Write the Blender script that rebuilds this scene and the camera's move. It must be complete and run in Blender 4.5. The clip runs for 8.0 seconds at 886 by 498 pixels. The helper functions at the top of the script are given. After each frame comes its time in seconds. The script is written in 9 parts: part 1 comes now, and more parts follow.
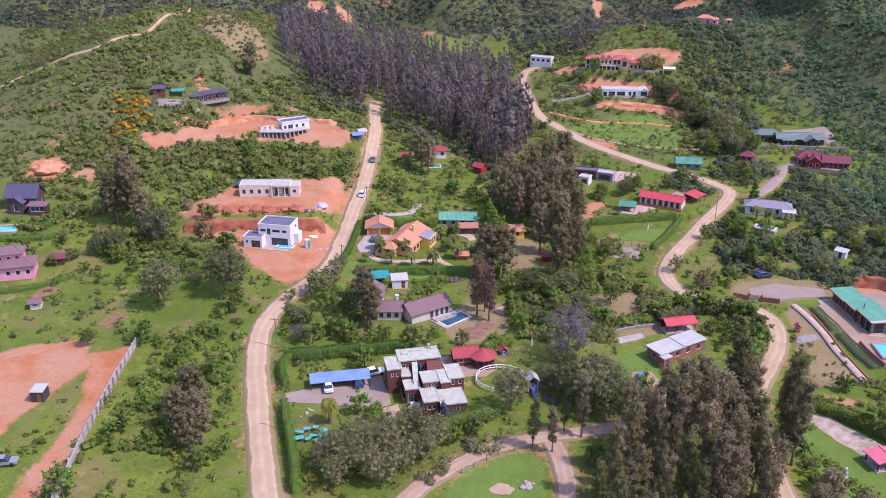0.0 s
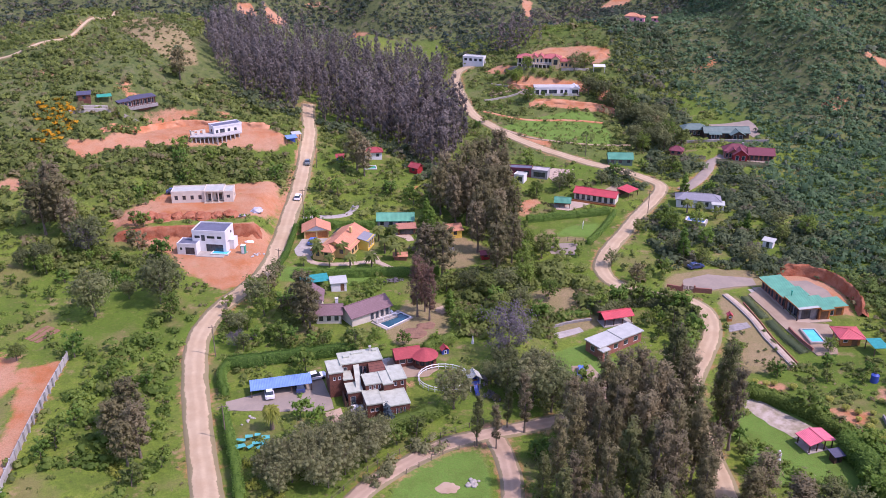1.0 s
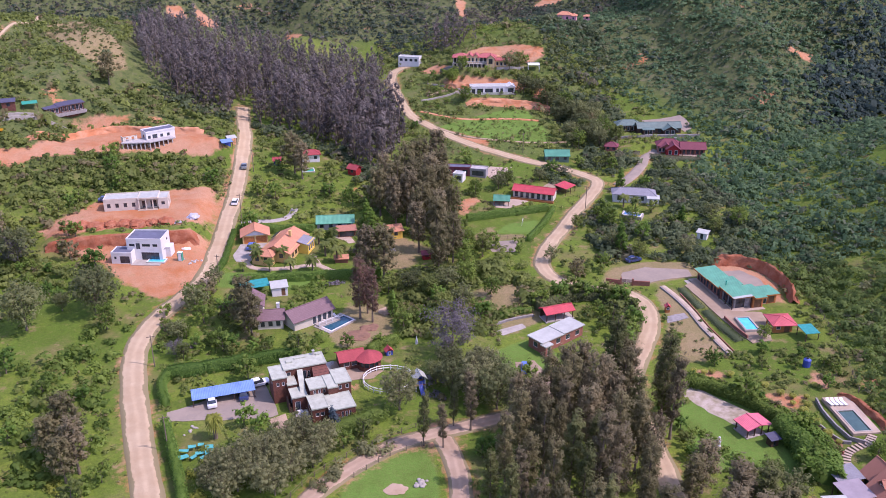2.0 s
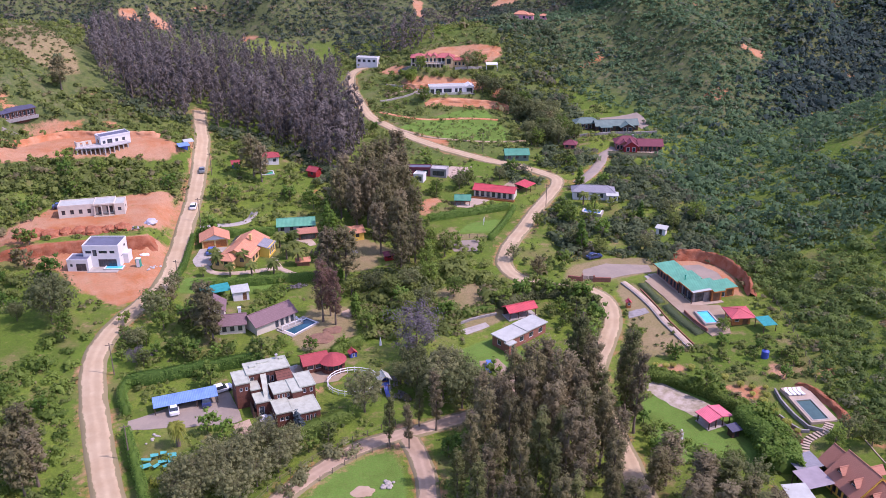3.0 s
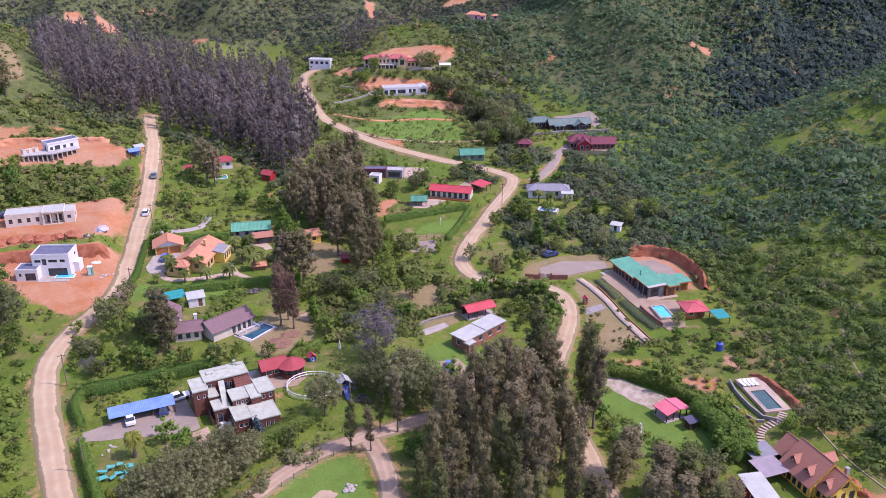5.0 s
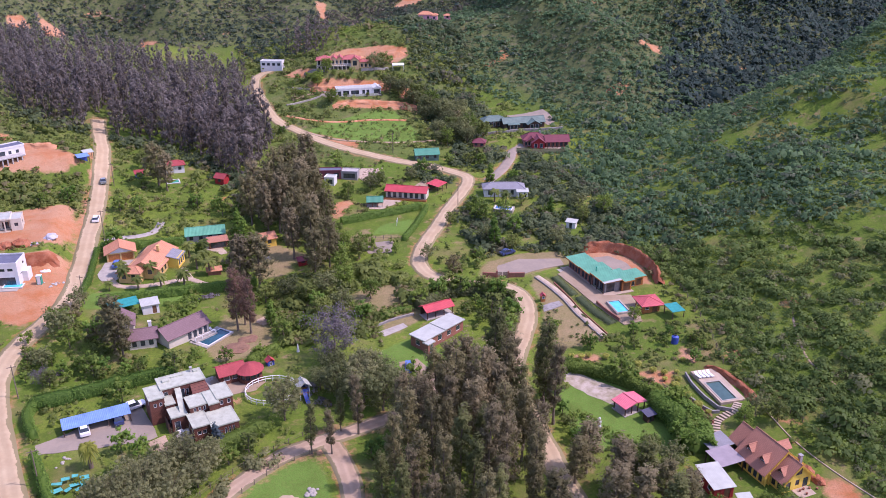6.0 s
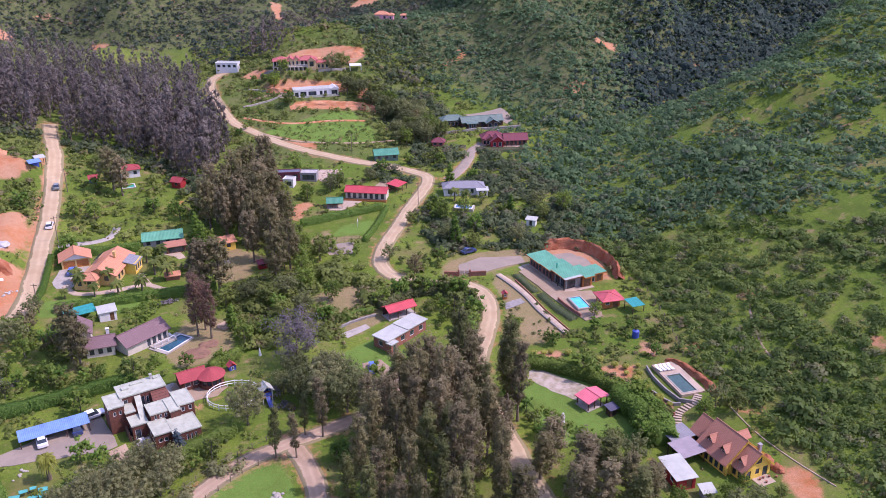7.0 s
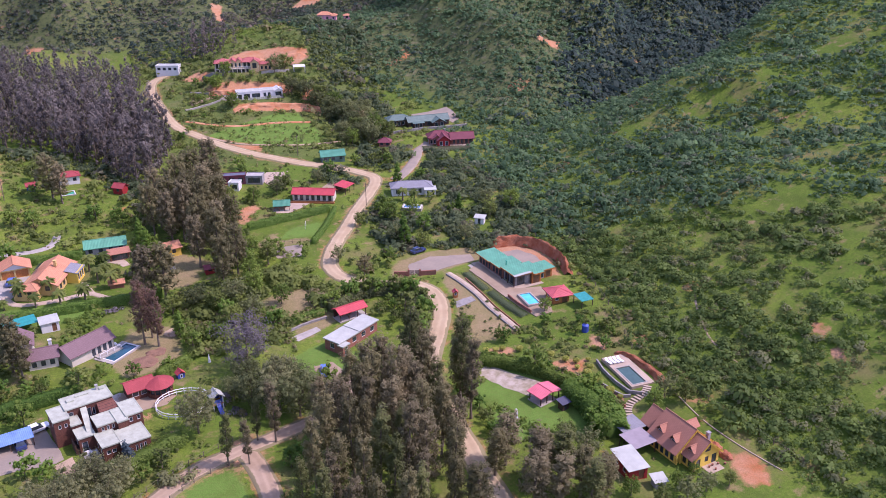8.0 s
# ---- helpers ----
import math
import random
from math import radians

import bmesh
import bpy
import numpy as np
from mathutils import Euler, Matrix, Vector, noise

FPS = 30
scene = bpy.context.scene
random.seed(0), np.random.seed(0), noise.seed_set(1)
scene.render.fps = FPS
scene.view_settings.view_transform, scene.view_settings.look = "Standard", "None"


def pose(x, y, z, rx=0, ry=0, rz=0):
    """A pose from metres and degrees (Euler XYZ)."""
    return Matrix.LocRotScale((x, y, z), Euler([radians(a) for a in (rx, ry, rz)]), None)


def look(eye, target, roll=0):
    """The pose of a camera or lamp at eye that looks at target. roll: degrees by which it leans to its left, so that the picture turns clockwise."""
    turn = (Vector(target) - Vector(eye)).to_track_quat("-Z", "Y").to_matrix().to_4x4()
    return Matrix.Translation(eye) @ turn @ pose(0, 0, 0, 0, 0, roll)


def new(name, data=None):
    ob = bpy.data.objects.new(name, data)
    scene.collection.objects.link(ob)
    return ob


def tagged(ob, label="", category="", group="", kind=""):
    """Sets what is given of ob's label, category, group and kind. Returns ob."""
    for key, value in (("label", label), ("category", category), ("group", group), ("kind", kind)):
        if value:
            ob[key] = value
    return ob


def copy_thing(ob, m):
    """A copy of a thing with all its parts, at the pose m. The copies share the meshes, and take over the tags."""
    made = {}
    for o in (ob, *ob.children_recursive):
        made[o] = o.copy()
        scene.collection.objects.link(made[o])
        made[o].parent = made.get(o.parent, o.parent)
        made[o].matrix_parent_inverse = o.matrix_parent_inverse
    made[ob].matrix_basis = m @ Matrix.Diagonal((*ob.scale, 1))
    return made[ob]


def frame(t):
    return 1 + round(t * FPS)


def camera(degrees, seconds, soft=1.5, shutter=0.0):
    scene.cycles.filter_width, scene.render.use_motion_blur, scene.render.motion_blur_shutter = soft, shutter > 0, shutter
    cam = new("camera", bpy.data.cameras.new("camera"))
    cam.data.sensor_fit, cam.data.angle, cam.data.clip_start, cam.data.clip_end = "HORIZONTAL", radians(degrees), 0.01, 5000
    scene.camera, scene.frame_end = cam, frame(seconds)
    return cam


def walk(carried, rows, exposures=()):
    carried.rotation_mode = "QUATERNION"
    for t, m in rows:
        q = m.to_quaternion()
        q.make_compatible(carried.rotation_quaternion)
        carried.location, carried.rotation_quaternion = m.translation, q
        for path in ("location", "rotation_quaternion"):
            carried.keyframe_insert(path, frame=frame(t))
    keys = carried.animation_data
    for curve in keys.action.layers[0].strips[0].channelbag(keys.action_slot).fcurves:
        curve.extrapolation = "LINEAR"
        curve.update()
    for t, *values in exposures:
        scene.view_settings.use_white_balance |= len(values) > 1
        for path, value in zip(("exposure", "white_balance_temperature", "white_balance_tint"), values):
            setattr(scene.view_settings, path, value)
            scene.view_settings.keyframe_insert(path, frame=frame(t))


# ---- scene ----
cam = camera(54.7, 8.0, soft=0.9)
HIGH = 90.0
ROWS = ((0, 66.6, 0, 0), (0.5, 66.62, -0.04, -2.211), (1, 66.63, -0.04, -4.468), (1.5, 66.64, -0.03, -6.529), (2, 66.65, -0.03, -8.758), (2.2, 66.65, -0.02, -9.632),
        (3.3, 66.67, 0.06, -12.0), (3.5, 66.67, 0.07, -12.339), (4, 66.68, 0.07, -13.174), (4.2, 66.68, 0.07, -13.47), (5.3, 66.72, 0.08, -15.34), (5.5, 66.72, 0.09, -15.937),
        (6, 66.71, 0.09, -17.797), (6.5, 66.7, 0.11, -19.121), (7, 66.68, 0.14, -20.642), (7.5, 66.66, 0.17, -22.104), (8, 66.64, 0.18, -24.344))
walk(cam, [(t, pose(0, 0, HIGH, rx, ry, rz)) for t, rx, ry, rz in ROWS], exposures=((0, 1.0, 6150, 45), (8, 1.03, 6150, 45)))

# ---- light: high sun from the east, clear sky ----
SUN_FROM, SUN_UP = radians(112), radians(54)          # compass bearing from +y towards +x, height
world = bpy.data.worlds.new("sky")
scene.world = world
world.use_nodes = True
wn = world.node_tree.nodes
sky = wn.new("ShaderNodeTexSky")
sky.sky_type, sky.sun_disc = "NISHITA", False
sky.sun_elevation, sky.sun_rotation = SUN_UP, SUN_FROM
world.node_tree.links.new(sky.outputs[0], wn["Background"].inputs[0])
wn["Background"].inputs[1].default_value = 0.15
lamp = bpy.data.lights.new("sun", "SUN")
lamp.energy, lamp.angle, lamp.color = 2.1, radians(0.53), (1.0, 0.95, 0.87)
sun = new("sun", lamp)
sun.matrix_world = look((math.sin(SUN_FROM) * math.cos(SUN_UP) * 300, math.cos(SUN_FROM) * math.cos(SUN_UP) * 300, math.sin(SUN_UP) * 300), (0, 0, 0))

# ---- materials ----
def nodes_of(name, rough=0.8, metal=0.0, spec=0.3):
    m = bpy.data.materials.new(name)
    m.use_nodes = True
    t = m.node_tree
    b = t.nodes["Principled BSDF"]
    b.inputs["Roughness"].default_value = rough
    b.inputs["Metallic"].default_value = metal
    b.inputs["Specular IOR Level"].default_value = spec
    return m, t, b


def noise_node(t, scale, detail=4.0, rough=0.6, coord=None):
    n = t.nodes.new("ShaderNodeTexNoise")
    n.inputs["Scale"].default_value, n.inputs["Detail"].default_value, n.inputs["Roughness"].default_value = scale, detail, rough
    if coord is not None:
        t.links.new(coord, n.inputs["Vector"])
    return n.outputs["Fac"]


def ramp(t, fac, *stops):
    r = t.nodes.new("ShaderNodeValToRGB")
    while len(r.color_ramp.elements) < len(stops):
        r.color_ramp.elements.new(0.5)
    for e, (p, c) in zip(r.color_ramp.elements, stops):
        e.position, e.color = p, (*c, 1) if len(c) == 3 else c
    t.links.new(fac, r.inputs[0])
    return r.outputs[0]


def mixed(t, fac, a, b, mode="MIX"):
    n = t.nodes.new("ShaderNodeMix")
    n.data_type, n.blend_type = "RGBA", mode
    for sock, v in ((n.inputs[0], fac), (n.inputs[6], a), (n.inputs[7], b)):
        if isinstance(v, (int, float)):
            sock.default_value = v
        elif isinstance(v, tuple):
            sock.default_value = (*v, 1)
        else:
            t.links.new(v, sock)
    return n.outputs[2]


def maths(t, op, a, b=0.0, clamp=False):
    n = t.nodes.new("ShaderNodeMath")
    n.operation, n.use_clamp = op, clamp
    for sock, v in zip(n.inputs, (a, b)):
        if isinstance(v, (int, float)):
            sock.default_value = v
        else:
            t.links.new(v, sock)
    return n.outputs[0]


def place_of(t, which="Object"):
    return t.nodes.new("ShaderNodeTexCoord").outputs[which]


def bumped(t, b, fac, strength=0.4, distance=0.05):
    n = t.nodes.new("ShaderNodeBump")
    n.inputs["Strength"].default_value, n.inputs["Distance"].default_value = strength, distance
    t.links.new(fac, n.inputs["Height"])
    t.links.new(n.outputs[0], b.inputs["Normal"])


def shade(c, k):
    return tuple(min(1.0, v * k) for v in c)


def plaster(name, c, rough=0.85, dirt=0.25, scale=0.6, relief=0.02):
    """Painted or bare mineral surface with stains at two scales."""
    m, t, b = nodes_of(name, rough)
    p = place_of(t)
    big = noise_node(t, scale, 5, 0.65, p)
    fine = noise_node(t, scale * 9, 6, 0.7, p)
    col = ramp(t, big, (0.3, shade(c, 1 - dirt)), (0.62, shade(c, 1.04)))
    col = mixed(t, maths(t, "MULTIPLY", fine, 0.35), col, shade(c, 0.72))
    t.links.new(col, b.inputs["Base Color"])
    bumped(t, b, fine, 0.5, relief)
    return m


def sheeting(name, c, pitch=0.25, along="X", rough=0.45, worn=0.3, metal=0.0, ribs=0.45):
    """Ribbed roofing sheets: ribs every pitch metres, faded and streaked."""
    m, t, b = nodes_of(name, rough, metal, 0.4)
    p = place_of(t)
    sep = t.nodes.new("ShaderNodeSeparateXYZ")
    t.links.new(p, sep.inputs[0])
    rib = maths(t, "SINE", maths(t, "MULTIPLY", sep.outputs[along], 2 * math.pi / pitch))
    big = noise_node(t, 0.45, 5, 0.7, p)
    stretch = t.nodes.new("ShaderNodeMapping")
    stretch.inputs["Scale"].default_value = (6, 0.7, 1) if along == "X" else (0.7, 6, 1)
    t.links.new(p, stretch.inputs["Vector"])
    streak = noise_node(t, 1.0, 4, 0.7, stretch.outputs[0])
    col = ramp(t, big, (0.32, shade(c, 1 - worn)), (0.66, shade(c, 1.1)))
    col = mixed(t, maths(t, "MULTIPLY", streak, 0.45), col, shade(c, 0.6))
    t.links.new(col, b.inputs["Base Color"])
    bumped(t, b, rib, ribs, 0.03)
    return m


def roof_tiles(name, c, course=0.34, worn=0.35):
    """Clay tiles or shingles in courses, each tile of its own tone."""
    m, t, b = nodes_of(name, 0.75)
    p = place_of(t)
    br = t.nodes.new("ShaderNodeTexBrick")
    br.inputs["Scale"].default_value = 1.0
    br.inputs["Brick Width"].default_value, br.inputs["Row Height"].default_value, br.inputs["Mortar Size"].default_value = 0.28, course, 0.02
    br.inputs["Color1"].default_value, br.inputs["Color2"].default_value, br.inputs["Mortar"].default_value = (*shade(c, 1.06), 1), (*shade(c, 0.93), 1), (*shade(c, 0.7), 1)
    t.links.new(p, br.inputs["Vector"])
    big = noise_node(t, 0.5, 6, 0.7, p)
    col = mixed(t, ramp(t, big, (0.35, (worn, worn, worn)), (0.65, (0, 0, 0))), br.outputs["Color"], shade(c, 0.55))
    t.links.new(col, b.inputs["Base Color"])
    bumped(t, b, br.outputs["Fac"], -0.7, 0.03)
    return m


def planks(name, c, width=0.16, axis="Z"):
    m, t, b = nodes_of(name, 0.7)
    p = place_of(t)
    sep = t.nodes.new("ShaderNodeSeparateXYZ")
    t.links.new(p, sep.inputs[0])
    run = maths(t, "FRACT", maths(t, "DIVIDE", sep.outputs[axis], width))
    gap = maths(t, "LESS_THAN", run, 0.12)
    grain = noise_node(t, 2.2, 6, 0.7, p)
    col = ramp(t, grain, (0.3, shade(c, 0.65)), (0.7, shade(c, 1.2)))
    col = mixed(t, gap, col, shade(c, 0.3))
    t.links.new(col, b.inputs["Base Color"])
    bumped(t, b, gap, -0.6, 0.02)
    return m


def earth(name, c, c2, scale=0.35, relief=0.12):
    m, t, b = nodes_of(name, 0.95, spec=0.1)
    p = place_of(t)
    big = noise_node(t, scale, 6, 0.65, p)
    fine = noise_node(t, 2.6, 8, 0.75, p)
    col = mixed(t, ramp(t, big, (0.38, (0, 0, 0)), (0.62, (1, 1, 1))), c, c2)
    col = mixed(t, maths(t, "MULTIPLY", fine, 0.5), col, shade(c, 0.55))
    t.links.new(col, b.inputs["Base Color"])
    bumped(t, b, fine, 0.7, relief)
    return m


def leafage(name, dark, light, dry=None, share=0.12):
    """Leaves: the tone of a plant from its attribute or object, the tone of a leaf from its island."""
    m, t, b = nodes_of(name, 0.62, spec=0.22)
    tone = t.nodes.new("ShaderNodeAttribute")
    tone.attribute_name = "tone"
    own = t.nodes.new("ShaderNodeObjectInfo").outputs["Random"]
    leaf = t.nodes.new("ShaderNodeNewGeometry").outputs["Random Per Island"]
    plant = maths(t, "FRACT", maths(t, "ADD", tone.outputs["Fac"], own))
    mix = maths(t, "ADD", maths(t, "MULTIPLY", plant, 0.74), maths(t, "MULTIPLY", leaf, 0.26))
    col = ramp(t, mix, (0.1, dark), (0.9, light))
    if dry:
        col = mixed(t, maths(t, "LESS_THAN", maths(t, "FRACT", maths(t, "MULTIPLY", plant, 7.31)), share), col, mixed(t, leaf, dry, shade(dry, 1.5)))
    t.links.new(col, b.inputs["Base Color"])
    glow = t.nodes.new("ShaderNodeBsdfTranslucent")
    t.links.new(col, glow.inputs["Color"])
    both = t.nodes.new("ShaderNodeMixShader")
    both.inputs[0].default_value = 0.58
    t.links.new(b.outputs[0], both.inputs[1])
    t.links.new(glow.outputs[0], both.inputs[2])
    t.links.new(both.outputs[0], t.nodes["Material Output"].inputs["Surface"])
    return m


def glass(name="window glass", c=(0.03, 0.04, 0.05)):
    m, t, b = nodes_of(name, 0.06, spec=0.7)
    n = noise_node(t, 0.7, 2, 0.5, place_of(t))
    t.links.new(ramp(t, n, (0.3, shade(c, 0.6)), (0.7, shade(c, 1.6))), b.inputs["Base Color"])
    return m


def ground_cover():
    """Grass, dry grass, lawn and red soil: where each lies comes from the ground's cover attribute, broken up by noise."""
    m, t, b = nodes_of("ground cover", 0.95, spec=0.1)
    p = place_of(t)
    at = t.nodes.new("ShaderNodeAttribute")
    at.attribute_name = "cover"
    sep = t.nodes.new("ShaderNodeSeparateColor")
    t.links.new(at.outputs["Color"], sep.inputs[0])
    n1, n2, n3, n4 = noise_node(t, 0.028, 5, 0.6, p), noise_node(t, 0.16, 6, 0.65, p), noise_node(t, 0.8, 6, 0.7, p), noise_node(t, 4.0, 4, 0.7, p)
    grass = mixed(t, ramp(t, n1, (0.4, (0, 0, 0)), (0.6, (1, 1, 1))), (0.098, 0.168, 0.020), (0.166, 0.226, 0.030))
    grass = mixed(t, ramp(t, n2, (0.44, (0, 0, 0)), (0.64, (0.9, 0.9, 0.9))), grass, (0.084, 0.132, 0.020))
    grass = mixed(t, ramp(t, n3, (0.54, (0, 0, 0)), (0.74, (0.5, 0.5, 0.5))), grass, (0.27, 0.235, 0.075))
    clump = ramp(t, noise_node(t, 1.9, 5, 0.7, p), (0.46, (0, 0, 0)), (0.62, (1, 1, 1)))
    grass = mixed(t, maths(t, "MULTIPLY", clump, 0.58), grass, (0.066, 0.102, 0.018))
    grass = mixed(t, ramp(t, noise_node(t, 0.075, 5, 0.65, p), (0.52, (0, 0, 0)), (0.66, (0.75, 0.75, 0.75))), grass, (0.195, 0.165, 0.065))
    soil = ramp(t, noise_node(t, 0.21, 6, 0.7, p), (0.57, (0, 0, 0)), (0.68, (0.8, 0.8, 0.8)))
    grass = mixed(t, soil, grass, (0.30, 0.205, 0.11))
    lawn = mixed(t, n3, (0.088, 0.190, 0.028), (0.146, 0.255, 0.046))
    lawn = mixed(t, ramp(t, n2, (0.46, (0, 0, 0)), (0.66, (0.7, 0.7, 0.7))), lawn, (0.085, 0.140, 0.022))
    lawn = mixed(t, maths(t, "MULTIPLY", clump, 0.3), lawn, (0.16, 0.17, 0.05))
    dry = mixed(t, ramp(t, n2, (0.35, (0, 0, 0)), (0.65, (1, 1, 1))), (0.30, 0.225, 0.12), (0.235, 0.195, 0.085))
    dry = mixed(t, maths(t, "MULTIPLY", clump, 0.35), dry, (0.125, 0.125, 0.040))
    dry = mixed(t, ramp(t, n3, (0.5, (0, 0, 0)), (0.7, (0.6, 0.6, 0.6))), dry, (0.33, 0.22, 0.13))
    red = mixed(t, ramp(t, n2, (0.38, (0, 0, 0)), (0.6, (1, 1, 1))), (0.47, 0.168, 0.066), (0.53, 0.275, 0.155))
    red = mixed(t, ramp(t, noise_node(t, 0.07, 4, 0.6, p), (0.42, (0, 0, 0)), (0.58, (0.65, 0.65, 0.65))), red, (0.50, 0.325, 0.21))
    red = mixed(t, ramp(t, noise_node(t, 0.42, 6, 0.75, p), (0.57, (0, 0, 0)), (0.70, (0.7, 0.7, 0.7))), red, (0.21, 0.185, 0.06))
    red = mixed(t, maths(t, "MULTIPLY", n3, 0.6), red, (0.32, 0.11, 0.045))

    def edge(channel, soft=0.16, rough=1.0):
        a = maths(t, "ADD", channel, maths(t, "MULTIPLY", maths(t, "SUBTRACT", n3, 0.5), 0.5 + 0.4 * rough))
        a = maths(t, "ADD", a, maths(t, "MULTIPLY", maths(t, "SUBTRACT", n2, 0.5), 0.4 + 0.7 * rough))
        return ramp(t, a, (0.5 - soft, (0, 0, 0)), (0.5 + soft, (1, 1, 1)))

    litter = mixed(t, n3, (0.062, 0.082, 0.034), (0.128, 0.146, 0.052))
    litter = mixed(t, ramp(t, noise_node(t, 0.33, 6, 0.75, p), (0.52, (0, 0, 0)), (0.64, (0.8, 0.8, 0.8))), litter, (0.17, 0.145, 0.095))
    litter = mixed(t, ramp(t, noise_node(t, 0.5, 5, 0.7, p), (0.50, (0, 0, 0)), (0.60, (1, 1, 1))), litter, (0.045, 0.066, 0.030))
    wild = maths(t, "MULTIPLY", ramp(t, n2, (0.60, (1, 1, 1)), (0.78, (0.5, 0.5, 0.5))), maths(t, "SUBTRACT", 1.0, at.outputs["Alpha"]))
    col = mixed(t, wild, grass, litter)
    col = mixed(t, edge(sep.outputs[1], 0.12, 0.0), col, lawn)
    col = mixed(t, edge(sep.outputs[2], 0.16, 0.3), col, dry)
    col = mixed(t, edge(sep.outputs[0]), col, red)
    scar = ramp(t, noise_node(t, 0.055, 3, 0.5, p), (0.67, (0, 0, 0)), (0.72, (1, 1, 1)))
    col = mixed(t, maths(t, "MULTIPLY", scar, maths(t, "GREATER_THAN", n3, 0.5)), col, red)
    col = mixed(t, maths(t, "MULTIPLY", ramp(t, n4, (0.42, (0, 0, 0)), (0.68, (1, 1, 1))), 0.36), col, (0.055, 0.075, 0.018))
    t.links.new(col, b.inputs["Base Color"])
    bumped(t, b, n4, 0.8, 0.15)
    return m


M_GROUND = ground_cover()


def rutted(name, c, c2):
    """Packed dirt with paler wheel tracks along the road, washouts and loose stones."""
    m = earth(name, c, c2, 0.22, 0.06)
    t = m.node_tree
    b = t.nodes["Principled BSDF"]
    was = b.inputs["Base Color"].links[0].from_socket
    at = t.nodes.new("ShaderNodeAttribute")
    at.attribute_name = "tone"
    p = place_of(t)
    off = maths(t, "ADD", at.outputs["Fac"], maths(t, "MULTIPLY", maths(t, "SUBTRACT", noise_node(t, 0.12, 3, 0.6, p), 0.5), 0.5))
    lane = maths(t, "COSINE", maths(t, "MULTIPLY", off, 9.0))
    worn = ramp(t, maths(t, "ADD", maths(t, "MULTIPLY", lane, 0.3), noise_node(t, 0.5, 5, 0.7, p)), (0.35, (0.30, 0.30, 0.30)), (0.8, (0, 0, 0)))
    verge = ramp(t, maths(t, "ADD", maths(t, "ABSOLUTE", off), maths(t, "MULTIPLY", noise_node(t, 0.7, 5, 0.7, p), 0.5)), (0.98, (0, 0, 0)), (1.3, (0.75, 0.75, 0.75)))
    col = mixed(t, worn, was, shade(c2, 0.62))
    col = mixed(t, verge, col, (0.17, 0.155, 0.075))
    t.links.new(col, b.inputs["Base Color"])
    return m


M_ROAD = rutted("pale dirt road", (0.53, 0.412, 0.262), (0.45, 0.328, 0.195))
M_TRACK = rutted("rutted track", (0.48, 0.355, 0.245), (0.37, 0.265, 0.17))
M_DIRT = earth("packed tan dirt", (0.375, 0.288, 0.200), (0.31, 0.228, 0.150), 0.25, 0.06)
M_RED = earth("red clay", (0.50, 0.20, 0.09), (0.60, 0.33, 0.19), 0.3, 0.2)
M_GRAVEL = earth("grey gravel", (0.280, 0.236, 0.188), (0.340, 0.280, 0.216), 0.3, 0.05)
M_ROCKY = earth("pale stony soil", (0.50, 0.43, 0.35), (0.27, 0.235, 0.14), 0.6, 0.12)
M_SHRUB = leafage("shrub leaves", (0.134, 0.180, 0.048), (0.272, 0.330, 0.082), (0.20, 0.18, 0.085), 0.1)
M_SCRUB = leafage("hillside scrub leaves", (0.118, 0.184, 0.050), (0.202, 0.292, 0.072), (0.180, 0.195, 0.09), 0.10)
# Scrub leaves for the far slope; distance haze is put into the blue.
M_HAZESCRUB = leafage("haze tinted hillside scrub leaves", (0.092, 0.172, 0.080), (0.154, 0.258, 0.114), (0.135, 0.168, 0.100), 0.10)
M_EUCA = leafage("eucalyptus leaves", (0.158, 0.150, 0.072), (0.310, 0.285, 0.138))
M_LEAF = leafage("broad leaves", (0.114, 0.192, 0.034), (0.250, 0.352, 0.066))
M_HEDGE = leafage("hedge leaves", (0.090, 0.190, 0.032), (0.215, 0.352, 0.062))
M_BARK = plaster("grey bark", (0.20, 0.155, 0.115), 0.9, 0.4, 1.5, 0.03)


# ---- the shape of the land ----
def softplus(v, k):
    """A ramp that bends from 0 to v over about k metres."""
    return k * np.logaddexp(0.0, np.asarray(v, float) / k)


def bump(x, y, cx, cy, sx, sy):
    return np.exp(-0.5 * ((x - cx) / sx) ** 2 - 0.5 * ((y - cy) / sy) ** 2)


def step01(v):
    v = np.clip(v, 0.0, 1.0)
    return v * v * (3 - 2 * v)


# flat building platforms: x, y, half width, half depth, level above the natural slope, blend
PADS = ((-47, 203, 13, 6, 0.92, 7), (-50, 229.5, 17, 17.5, 2.01, 4), (-54, 283, 22, 7, 0.5, 9), (96, 173, 17, 12, 0.8, 7),
        (72, 339, 12, 5, 0.0, 6), (71, 361, 12, 5, 0.0, 6), (126, 286, 15, 6, 0.3, 8), (-73, 140, 19, 24, 0.3, 8))


RIDGE = ((-230, 190), (-175, 255), (-158, 276), (-147, 300), (-135, 311.5), (-125, 315.5), (-121, 326), (-115, 340), (-112, 374), (-102, 392), (-84, 388), (-62, 400))


def gully_side(x, y):
    """Metres beyond the bed of the ravine that climbs away to the north-east."""
    return y - 0.42 * (x - 145) - 266 - 5 * np.sin(x / 37)


